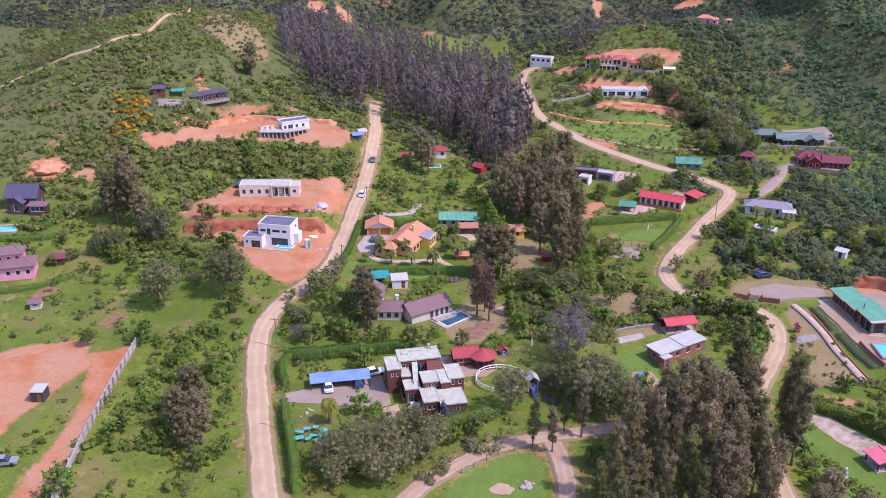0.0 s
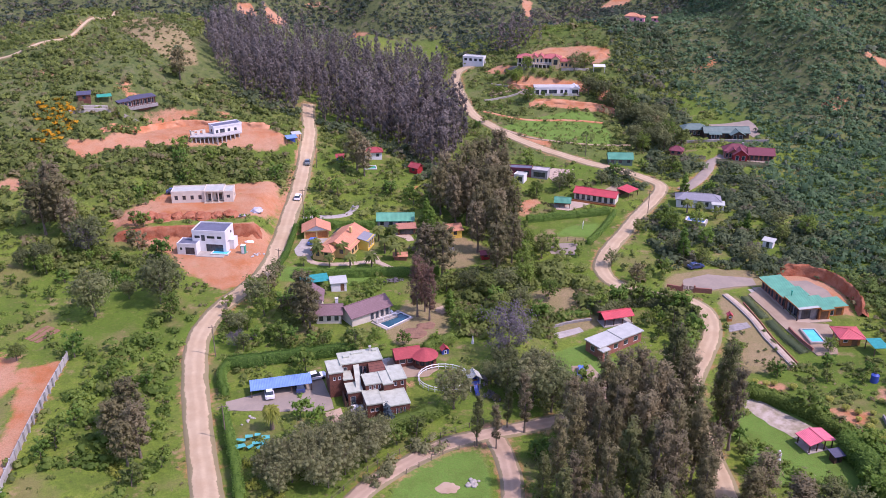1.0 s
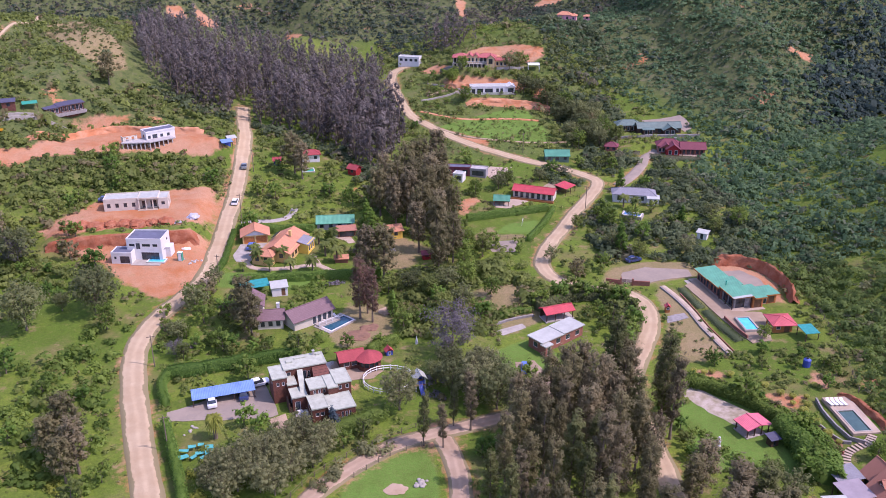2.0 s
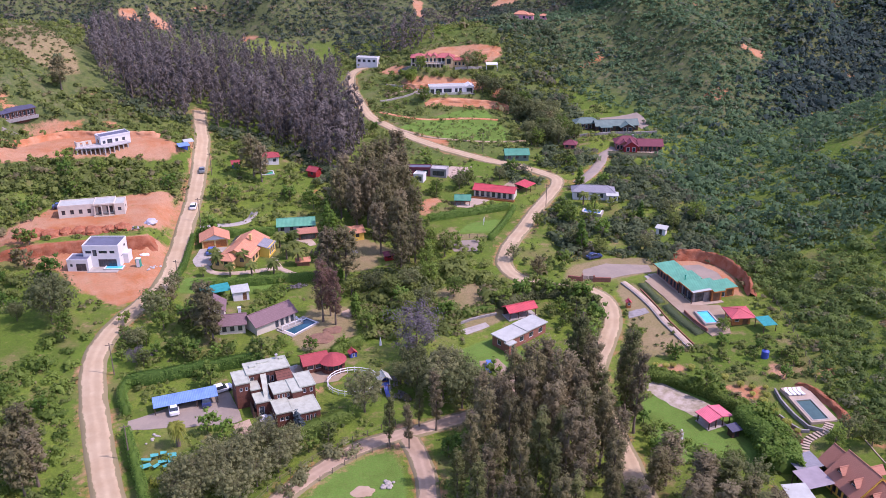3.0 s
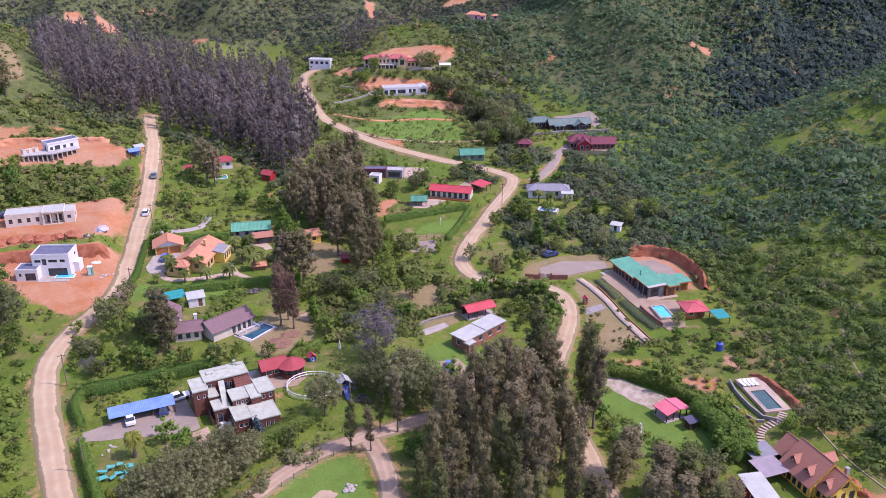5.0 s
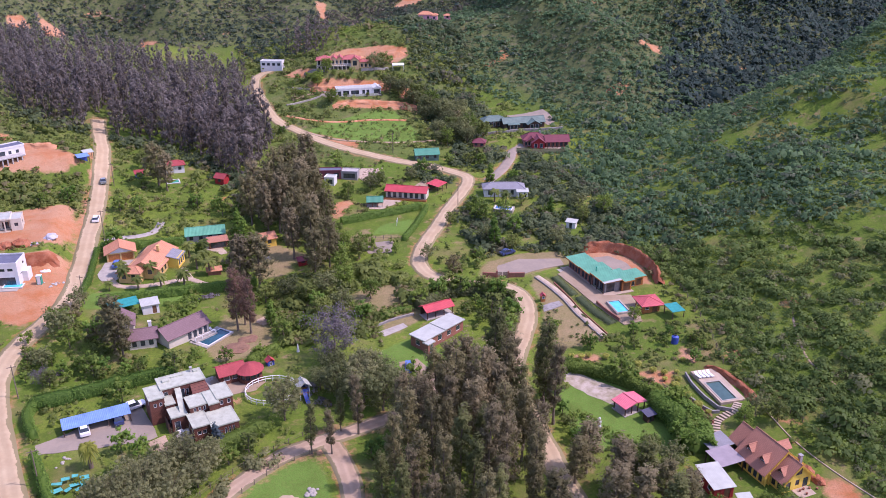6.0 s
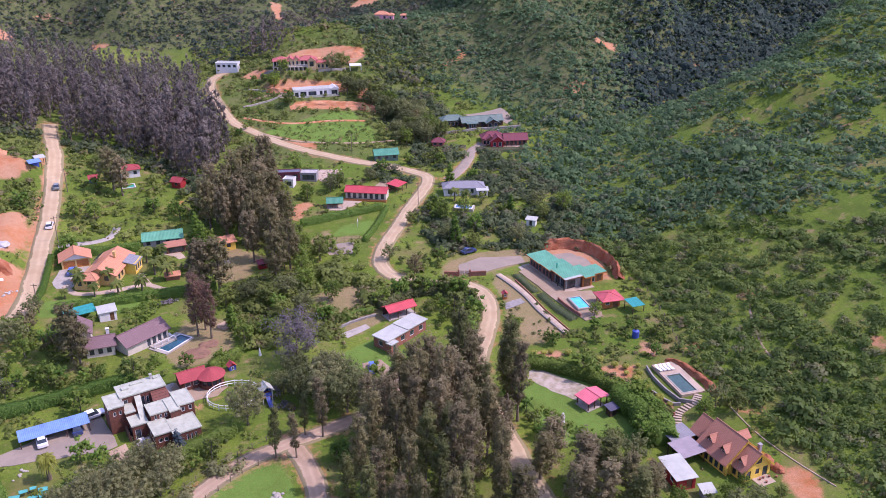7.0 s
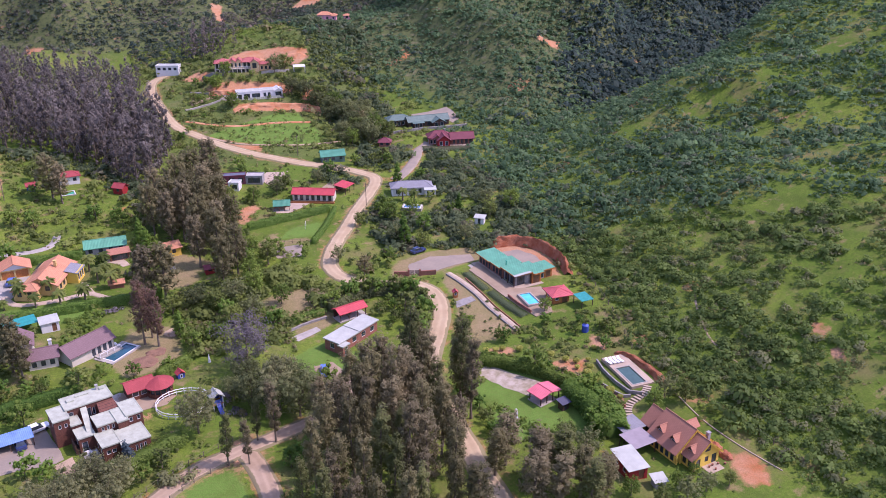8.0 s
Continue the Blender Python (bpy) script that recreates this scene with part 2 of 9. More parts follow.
def behind_ridge(x, y):
    """Metres behind the crest of the western hill, 0 on its near side."""
    x, y = np.asarray(x, float), np.asarray(y, float)
    near, side = np.full(x.shape, 1e9), np.zeros(x.shape)
    for (ax, ay), (bx, by) in zip(RIDGE, RIDGE[1:]):
        f = np.clip(((x - ax) * (bx - ax) + (y - ay) * (by - ay)) / ((bx - ax) ** 2 + (by - ay) ** 2), 0, 1)
        d = np.hypot(x - ax - f * (bx - ax), y - ay - f * (by - ay))
        turn = (bx - ax) * (y - ay) - (by - ay) * (x - ax)
        side = np.where(d < near, turn, side)
        near = np.minimum(near, d)
    return np.where(side > 0, near, 0.0)


def spurs(x, y):
    """Sharp spurs and gullies down the mountains' flanks, about 80 m apart."""
    u = x / 27 + 0.75 * np.sin(y / 48 + 0.6) + 0.35 * np.sin(x / 61 + 2)
    return 1.15 - 1.8 * np.abs(np.sin(u)) + 0.4 * np.sin(2.7 * u + y / 17) * np.sin(y / 23)


def mountain_rise(x, y):
    """How far the mountains at the valley's head and to its north-east rise above the floor."""
    flank = 0.94 * (x - 131) + 0.35 * (y - 310)
    gully = 1.05 * gully_side(x, y)
    both = -9 * np.logaddexp(-flank / 9, -gully / 9)
    north = softplus(y - 425, 12)
    east = softplus(both, 8) + 0.9 * softplus(both - 42, 10)
    rise = 0.42 * (6 * np.logaddexp(north / 6, east / 6) - 6 * math.log(2))
    return 190 * (1 - np.exp(-np.maximum(rise, 0) / 190))


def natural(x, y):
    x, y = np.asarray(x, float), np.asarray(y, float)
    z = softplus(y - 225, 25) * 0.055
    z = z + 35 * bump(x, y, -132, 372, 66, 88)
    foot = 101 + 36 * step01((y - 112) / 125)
    fall = 1 - step01((gully_side(x, y) + 58 + 0.14 * softplus(x - 195, 10)) / 66)
    east = softplus(x - foot, 7) * (0.37 + 0.16 * step01((y - 130) / 90))
    z = z + 88 * (1 - np.exp(-east / 88)) * fall
    z = z + 15 * bump(x, y, 92, 388, 34, 32)
    z = z + mountain_rise(x, y)
    west = softplus(-x - 330, 40) * 0.2
    z = z + 90 * (1 - np.exp(-west / 90))
    back = behind_ridge(x, y)
    z = z - 26 * (1 - np.exp(-0.5 * softplus(back - 3, 2) / 26)) * (1 - step01((back - 50) / 90))
    high = step01((mountain_rise(x, y) - 7) / 26)
    z = z + high * 13 * spurs(x, y)
    wild = step01((z - 6) / 25)
    z = z + wild * (4.5 * np.sin(x / 23 + 1.3 * np.sin(y / 31)) * np.sin(y / 37 + 0.9 * np.sin(x / 19 + 2)) + 1.6 * np.sin(x / 9 + y / 13) * np.sin(y / 11 - x / 17))
    z = z + 0.35 * np.sin(x / 14 + 0.7) * np.sin(y / 17) + 0.15 * np.sin(x / 5.1 + y / 7.3)
    return z


def height(x, y):
    """The ground's height, with the cut and filled platforms."""
    z = natural(x, y)
    for cx, cy, hw, hd, up, soft in PADS:
        level = float(natural(cx, cy)) + up
        gap = np.hypot(np.maximum(np.abs(x - cx) - hw, 0), np.maximum(np.abs(y - cy) - hd, 0))
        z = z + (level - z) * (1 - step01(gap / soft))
    return z


# ---- the ground ----
def inside(x, y, outline, soft=1.6):
    """1 inside the outline, 0 outside, with a soft edge of that many metres."""
    x, y = np.asarray(x, float), np.asarray(y, float)
    within = np.zeros(x.shape, bool)
    near = np.full(x.shape, 1e9)
    for (ax, ay), (bx, by) in zip(outline, outline[1:] + outline[:1]):
        cross = (ay > y) != (by > y)
        within ^= cross & (x < (bx - ax) * (y - ay) / ((by - ay) or 1e-9) + ax)
        f = np.clip(((x - ax) * (bx - ax) + (y - ay) * (by - ay)) / ((bx - ax) ** 2 + (by - ay) ** 2), 0, 1)
        near = np.minimum(near, np.hypot(x - ax - f * (bx - ax), y - ay - f * (by - ay)))
    return np.clip(0.5 + np.where(within, near, -near) / (2 * soft), 0, 1)


def mesh_of(name, verts, faces, attribute=None, smooth=False, normals=None):
    me = bpy.data.meshes.new(name)
    verts, faces = np.asarray(verts, np.float32), np.asarray(faces, np.int32)
    n, k = faces.shape
    me.vertices.add(len(verts))
    me.vertices.foreach_set("co", verts.ravel())
    me.loops.add(n * k)
    me.loops.foreach_set("vertex_index", faces.ravel())
    me.polygons.add(n)
    me.polygons.foreach_set("loop_start", np.arange(0, n * k, k, dtype=np.int32))
    me.polygons.foreach_set("loop_total", np.full(n, k, np.int32))
    if smooth:
        me.polygons.foreach_set("use_smooth", np.ones(n, bool))
    me.update(calc_edges=True)
    if attribute is not None:
        a = me.attributes.new("tone", "FLOAT", "POINT")
        a.data.foreach_set("value", np.asarray(attribute, np.float32))
    if normals is not None:
        me.polygons.foreach_set("use_smooth", np.ones(n, bool))
        me.normals_split_custom_set_from_vertices(np.asarray(normals, np.float32))
    return me


def spline(points, gap):
    """Points every gap metres or so on a smooth line through the points given."""
    p = [Vector(q) for q in points]
    p = [2 * p[0] - p[1]] + p + [2 * p[-1] - p[-2]]
    out = []
    for a, b, c, d in zip(p, p[1:], p[2:], p[3:]):
        n = max(1, round((c - b).length / gap))
        for i in range(n):
            s = i / n
            out.append(0.5 * (2 * b + (c - a) * s + (2 * a - 5 * b + 4 * c - d) * s * s + (3 * b - a - 3 * c + d) * s ** 3))
    return out + [p[-2]]


ROAD_WEST = ((-24.5, 96), (-27.9, 108.9), (-31.2, 120.9), (-34.4, 134.5), (-37.3, 147.7), (-39, 160.5), (-38.2, 169.1), (-35.8, 177.2), (-31.6, 184.8), (-27.9, 193.6), (-26.5, 207),
             (-25.6, 223.1), (-24.4, 243.1), (-23.6, 266.1), (-23.4, 287.5), (-24.8, 304.2), (-25.5, 318))
ROAD_EAST = ((52, 88), (53.4, 103.2), (54.2, 109.9), (55.3, 119.9), (56.4, 129.6), (59.9, 139.3), (65.8, 149.1), (71, 158.6), (72.7, 168), (69.3, 173.8), (62.9, 176.2), (57.8, 180.5),
             (55.4, 184.3), (54.8, 191.1), (57.8, 199.1), (64.5, 210.3), (72.6, 223.2), (81, 235.5), (87.5, 246.6), (85.1, 254.1), (78.1, 262.8), (68.5, 271.4), (57.3, 283.3),
             (49.3, 294.6), (41.4, 310.2), (36.5, 321.7), (34.6, 341.8), (33.7, 360.5), (36.2, 372), (44, 378))
TRACK_FRONT = ((-9, 104), (-2.6, 112.6), (4.1, 118.4), (10.2, 122.2), (16.3, 123.9), (22.7, 125.6), (28.3, 127.5), (34.9, 128.7), (45, 129), (56.4, 130))
TRACK_SPUR = ((18.6, 124.6), (20, 116), (19.6, 107.7), (18, 98))
TRACK_RIDGE = ((-158, 276), (-150.2, 288.2), (-145.4, 304.6), (-135.1, 310.7), (-125.4, 312.9), (-118.4, 323.3), (-112.7, 339), (-108.9, 373.3), (-112, 392))
DRIVE_MAROON = ((93, 243), (99.1, 249.5), (107.4, 260.8), (111.5, 268), (118, 273.5))
LINES = ((ROAD_WEST, 2.5), (ROAD_EAST, 2.2), (TRACK_FRONT, 1.9), (TRACK_SPUR, 1.9), (TRACK_RIDGE, 0.6), (DRIVE_MAROON, 1.7))


def road_gap(x, y):
    """Metres from the nearest road's edge."""
    x, y = np.asarray(x, float), np.asarray(y, float)
    best = np.full(x.shape, 1e9)
    for line, half in LINES:
        for (ax, ay), (bx, by) in zip(line, line[1:]):
            f = np.clip(((x - ax) * (bx - ax) + (y - ay) * (by - ay)) / ((bx - ax) ** 2 + (by - ay) ** 2), 0, 1)
            best = np.minimum(best, np.hypot(x - ax - f * (bx - ax), y - ay - f * (by - ay)) - half)
    return best


def spread(lo, hi, gap, far_lo, far_hi):
    a = list(np.arange(lo, hi + 0.01, gap))
    for sign, end in ((1, far_hi), (-1, far_lo)):
        g, v, more = gap, (a[-1] if sign > 0 else a[0]), []
        while v * sign < end * sign:
            g *= 1.18
            v += sign * g
            more.append(v)
        a = a + more if sign > 0 else more[::-1] + a
    return np.array(a)


RED = (((-61, 237.6), (-45, 242.8), (-30.6, 247), (-28.8, 239), (-29, 226), (-32, 218.4), (-36.6, 216), (-54, 215.6), (-61, 213), (-68.6, 212.8), (-72, 220), (-66.4, 228)), ((-66, 211.4), (-46, 212), (-30, 213), (-27.9, 206), (-28.6, 193.4), (-33, 185.4), (-38.4, 184), (-48, 193), (-53, 201), (-62, 207.6)),
       ((-95.6, 263.6), (-87, 264.4), (-79, 275), (-73.3, 289), (-64, 291), (-46, 291.6), (-35, 280), (-29, 273), (-34, 269.6), (-41.4, 270), (-58, 269), (-69.6, 265.4), (-84, 258.6), (-84.6, 254), (-92, 255)), ((-120.4, 234), (-120.9, 243), (-115, 246), (-109.5, 240), (-110.5, 233)), ((-108, 236), (-105, 241), (-99, 239), (-101, 233)),
       ((-28.4, 288), (-26.6, 276), (-27.4, 246), (-28.6, 211), (-30.6, 190), (-36.4, 181), (-33.4, 181), (-27.8, 190), (-25.4, 211), (-24.4, 246), (-23.6, 276)), ((-78.8, 292.6), (-70, 296), (-63.3, 296), (-62.6, 293.6), (-70, 292.6)), ((-55.7, 297.3), (-51.9, 298.4), (-50.5, 295), (-55, 295)),
       ((-97, 146), (-87, 155), (-74, 157), (-70, 146), (-76, 130), (-80, 112), (-97, 112)), ((-72, 152), (-63.8, 155), (-61.5, 112), (-69, 104), (-66, 128), (-69, 142)),
       ((60, 366), (69, 375), (78, 380), (90, 376), (101, 369), (100, 362), (93, 360), (80, 366)), ((53, 353), (60, 342), (87, 341), (86, 348), (67, 352)), ((46, 367), (54, 370.5), (60, 362), (55, 360)), ((60, 329), (63, 332.5), (88, 328), (91, 318), (84, 322)), ((-79, 291), (-62, 297), (-61, 294), (-75, 290)), ((101.4, 164), (103, 172), (102, 180), (95, 180), (95, 184), (104, 184), (108, 174), (105, 161)),
       ((91, 81.6), (91.6, 86), (94.6, 89.6), (97.4, 87), (96, 83), (93.6, 79.4)), ((-72, 466), (-68, 458), (-60, 462), (-64, 470)), ((-58, 476), (-56, 462), (-48, 456), (-46, 472)), ((-12, 462), (-9, 430), (-2, 430), (-4, 458)), ((79, 470), (77, 446), (80.6, 442), (84, 469)), ((114, 449), (129, 450), (135, 452), (126, 458)), ((192, 326), (206, 344), (212, 338), (200, 322)), ((44, 300), (46, 305), (62, 290), (60, 286)), ((125, 105.6), (127.6, 107), (129.6, 103.4), (126.4, 101.6)), ((123, 98), (125.6, 98.6), (126, 95.4), (123.6, 95)), ((70.6, 136.4), (73, 138.4), (77.4, 136.4), (74.5, 133.4)), ((81, 127.6), (84.7, 127.2), (88.6, 125.4), (85, 121), (81.4, 123.6)), ((92.4, 129.6), (94.5, 133.8), (96, 131), (94, 126.4)), ((88, 331), (90, 338), (96, 339.4), (94.6, 332)), ((39, 235.4), (46, 241.4), (48.4, 239), (44, 232), (41, 226)), ((120.4, 136), (122.6, 136.6), (123.2, 133.4), (121, 132)))

LAWN = (((0, 104), (0.4, 110), (2, 114.8), (6.3, 118.8), (11.7, 120.8), (15.6, 119.6), (16.8, 114), (15.6, 100)), ((60, 108), (62, 128), (72, 131), (84, 112), (76, 104)), ((34, 138), (32, 150), (42, 156), (50, 146)), ((-3, 186), (-25, 188), (-24, 196), (2, 196)), ((47, 213), (52.6, 219.4), (62.5, 222), (57, 211)), ((43, 304.6), (59, 316.6), (77, 323), (83, 320), (85, 301), (86, 290), (77.5, 287), (62.4, 290.4), (46, 298.6)))
DRY = (((39.6, 211), (47, 217.4), (48, 211.6), (55, 211), (55, 208), (44, 208.2)), ((66, 178.5), (70, 186), (82, 190), (92, 188), (92, 179), (76, 176)), ((67.6, 142.6), (71, 150.4), (75.6, 160), (76.4, 170), (79.6, 175), (82.4, 172), (82.4, 158), (83.2, 143), (76, 141.2)), ((4, 160), (6, 176), (14, 176), (14, 158)), ((38, 158), (38, 164), (50, 172), (54, 166)),
       ((-105, 374), (-95, 387), (-80, 366), (-70, 342), (-66, 327), (-73, 321), (-84, 327), (-96, 343)), ((36, 168), (34, 180), (46, 182), (46, 170)), ((0, 166), (6, 178.6), (9, 168), (14.4, 163), (12.7, 158.4), (2, 157.4)), ((13, 214), (22, 213.6), (31, 202), (22, 201)), ((14.6, 195), (15.6, 206.6), (22.4, 206), (24, 198), (21, 194.6)))


def build_ground():
    gx, gy = spread(-185, 330, 2.05, -2600, 2600), spread(70, 500, 2.05, -2600, 2600)
    x, y = np.meshgrid(gx, gy)
    z = height(x, y)
    v = np.stack([x, y, z], -1).reshape(-1, 3)
    k = np.arange(len(gy) * len(gx)).reshape(len(gy), len(gx))
    f = np.stack([k[:-1, :-1], k[:-1, 1:], k[1:, 1:], k[1:, :-1]], -1).reshape(-1, 4)
    me = mesh_of("ground", v, f, smooth=True)
    cover = np.zeros((v.shape[0], 4), np.float32)
    cover[:, 3] = 1
    for i, group in enumerate((RED, LAWN, DRY)):
        for outline in group:
            cover[:, i] = np.maximum(cover[:, i], inside(v[:, 0], v[:, 1], outline))
    cover[:, 0] = np.maximum(cover[:, 0], 0.5 * (1 - np.clip(road_gap(v[:, 0], v[:, 1]) / 3.0, 0, 1)))
    wild = step01((mountain_rise(v[:, 0], v[:, 1]) - 0.5) / 6) + 0.75 * step01((bump(v[:, 0], v[:, 1], -132, 372, 66, 88) - 0.12) / 0.3)
    wild += 0.5 * inside(v[:, 0], v[:, 1], ((30, 284), (42, 276), (100, 272), (116, 300), (112, 392), (34, 392)), 6)
    cover[:, 3] = 1 - np.clip(wild, 0, 1)
    a = me.attributes.new("cover", "FLOAT_COLOR", "POINT")
    a.data.foreach_set("color", cover.ravel())
    me.materials.append(M_GROUND)
    return tagged(new("ground", me), "green valley grassland with patches of bare red soil", "ground", kind="structure")


def strip(name, line, half, mat, lift=0.16, label="", gap=1.5):
    """A road laid on the ground: crowned, with ragged edges that dip into the soil."""
    pts = spline(line, gap)
    across = np.array((-1.16, -1, -0.55, 0, 0.55, 1, 1.16))
    drop = np.array((-0.5, -0.03, 0.02, 0.06, 0.02, -0.03, -0.5))
    v = []
    for i, p in enumerate(pts):
        d = (pts[min(i + 1, len(pts) - 1)] - pts[max(i - 1, 0)]).normalized()
        side = Vector((d.y, -d.x))
        wob = (half * (1 + 0.10 * noise.noise((p.x * 0.21, p.y * 0.21, 3))), half * (1 + 0.10 * noise.noise((p.x * 0.21, p.y * 0.21, 9))))
        for s, u in zip(across, drop):
            q = p + side * s * wob[int(s > 0)]
            v.append((q.x, q.y, u + lift))
    v = np.array(v)
    v[:, 2] += height(v[:, 0], v[:, 1])
    n = len(across)
    k = np.arange(len(v)).reshape(-1, n)
    f = np.stack([k[:-1, :-1], k[:-1, 1:], k[1:, 1:], k[1:, :-1]], -1).reshape(-1, 4)
    me = mesh_of(name, v, f, np.tile(across, len(pts)), smooth=True)
    me.materials.append(mat)
    return tagged(new(name, me), label, "road", kind="structure")


build_ground()
strip("road_west", ROAD_WEST, 2.5, M_ROAD, label="pale unpaved valley road of packed dirt")
strip("road_east", ROAD_EAST, 2.2, M_ROAD, label="pale winding unpaved road of packed dirt")
TERRACE_LINES = (((41.2, 324.4), (55, 315.4), (72.2, 313), (84.9, 310)), ((65.8, 330.1), (78.3, 329.1), (90.5, 322), (93.5, 316.2)), ((45.1, 305), (55.1, 294.2), (70.4, 288.6), (89.1, 287)), ((46, 341.7), (58.2, 344.7), (68.8, 336.7)))
for k, line in enumerate(TERRACE_LINES):
    strip("terrace_track", line, (0.7, 1.2, 0.7, 0.9)[k], M_TRACK if k in (2, 3) else M_RED, 0.2, label="narrow bare earth track along a terrace")
strip("track_front", TRACK_FRONT, 1.9, M_TRACK, 0.14, label="brown dirt track between fences")
strip("track_spur", TRACK_SPUR, 1.9, M_TRACK, 0.12, label="short brown dirt track beside a lawn")
strip("slope_trail", ((124.6, 144), (123.5, 140.8), (121.4, 133.4), (117.2, 127.4), (112.5, 118.3), (111.2, 113.1), (110.8, 105.5)), 0.22, M_DIRT, 0.03, label="narrow trodden earth trail through hillside scrub")
strip("track_ridge", TRACK_RIDGE, 0.6, M_ROAD, 0.3, label="pale track along a hill ridge")
strip("drive_maroon", DRIVE_MAROON, 1.7, M_GRAVEL, 0.2, label="grey gravel driveway curving up to a house")


# ---- building blocks ----
def box(bm, x0, x1, y0, y1, z0, z1):
    v = [bm.verts.new(c) for c in ((x0, y0, z0), (x1, y0, z0), (x1, y1, z0), (x0, y1, z0), (x0, y0, z1), (x1, y0, z1), (x1, y1, z1), (x0, y1, z1))]
    for f in ((3, 2, 1, 0), (4, 5, 6, 7), (0, 1, 5, 4), (1, 2, 6, 5), (2, 3, 7, 6), (3, 0, 4, 7)):
        bm.faces.new([v[i] for i in f])


def prism(bm, outline, z0, z1):
    """A solid with a flat outline (counter-clockwise) between two heights; z1 may be a list of heights."""
    tops = z1 if isinstance(z1, (list, tuple)) else [z1] * len(outline)
    lo = [bm.verts.new((x, y, z0)) for x, y in outline]
    hi = [bm.verts.new((x, y, t)) for (x, y), t in zip(outline, tops)]
    bm.faces.new(lo[::-1])
    bm.faces.new(hi)
    n = len(outline)
    for i in range(n):
        bm.faces.new((lo[i], lo[(i + 1) % n], hi[(i + 1) % n], hi[i]))


def slab(bm, corners, thick):
    """A sloping sheet of that thickness under four corner points."""
    hi = [bm.verts.new(c) for c in corners]
    lo = [bm.verts.new((c[0], c[1], c[2] - thick)) for c in corners]
    n = len(corners)
    bm.faces.new(hi)
    bm.faces.new(lo[::-1])
    for i in range(n):
        bm.faces.new((lo[i], lo[(i + 1) % n], hi[(i + 1) % n], hi[i]))


def tube(bm, a, b, r0, r1=None, sides=6):
    a, b = Vector(a), Vector(b)
    q = (b - a).to_track_quat("Z", "Y")
    r1 = r0 if r1 is None else r1
    rings = []
    for c, r in ((a, r0), (b, r1)):
        rings.append([bm.verts.new(c + q @ Vector((math.cos(2 * math.pi * i / sides) * r, math.sin(2 * math.pi * i / sides) * r, 0))) for i in range(sides)])
    for i in range(sides):
        j = (i + 1) % sides
        bm.faces.new((rings[0][i], rings[0][j], rings[1][j], rings[1][i]))
    bm.faces.new(rings[0][::-1])
    bm.faces.new(rings[1])


def part(name, bm, mat, parent=None, label="", at=None):
    """One mesh object; under parent when given."""
    bmesh.ops.recalc_face_normals(bm, faces=bm.faces)
    me = bpy.data.meshes.new(name)
    bm.to_mesh(me)
    bm.free()
    me.materials.append(mat)
    ob = new(name, me)
    if parent is not None:
        ob.parent = parent
    if at is not None:
        ob.location = at
    return tagged(ob, label)


def thing(name, label, category, x, y, yaw=0.0, z=None, group=""):
    ob = new(name)
    ob.matrix_world = pose(x, y, float(height(x, y)) if z is None else z, 0, 0, yaw)
    ob.empty_display_size = 0.5
    return tagged(ob, label, category, group)


def BM():
    return bmesh.new()


SIDES = {"S": (0, 0), "N": (0, 1), "W": (1, 0), "E": (1, 1)}
M_GLASS = glass()
M_FRAME = plaster("white joinery", (0.72, 0.71, 0.69), 0.6, 0.15)
M_FRAME_DARK = plaster("dark joinery", (0.06, 0.05, 0.045), 0.5, 0.2)
M_DOOR = planks("door boards", (0.20, 0.10, 0.05), 0.18, "X")
M_CONC = plaster("weathered concrete", (0.42, 0.40, 0.37), 0.9, 0.3, 0.8)


def even(n, a, b, w, sill, h):
    """n openings of one size, evenly spread between a and b."""
    return [(a + (b - a) * (i + 0.5) / n, w, sill, h) for i in range(n)]


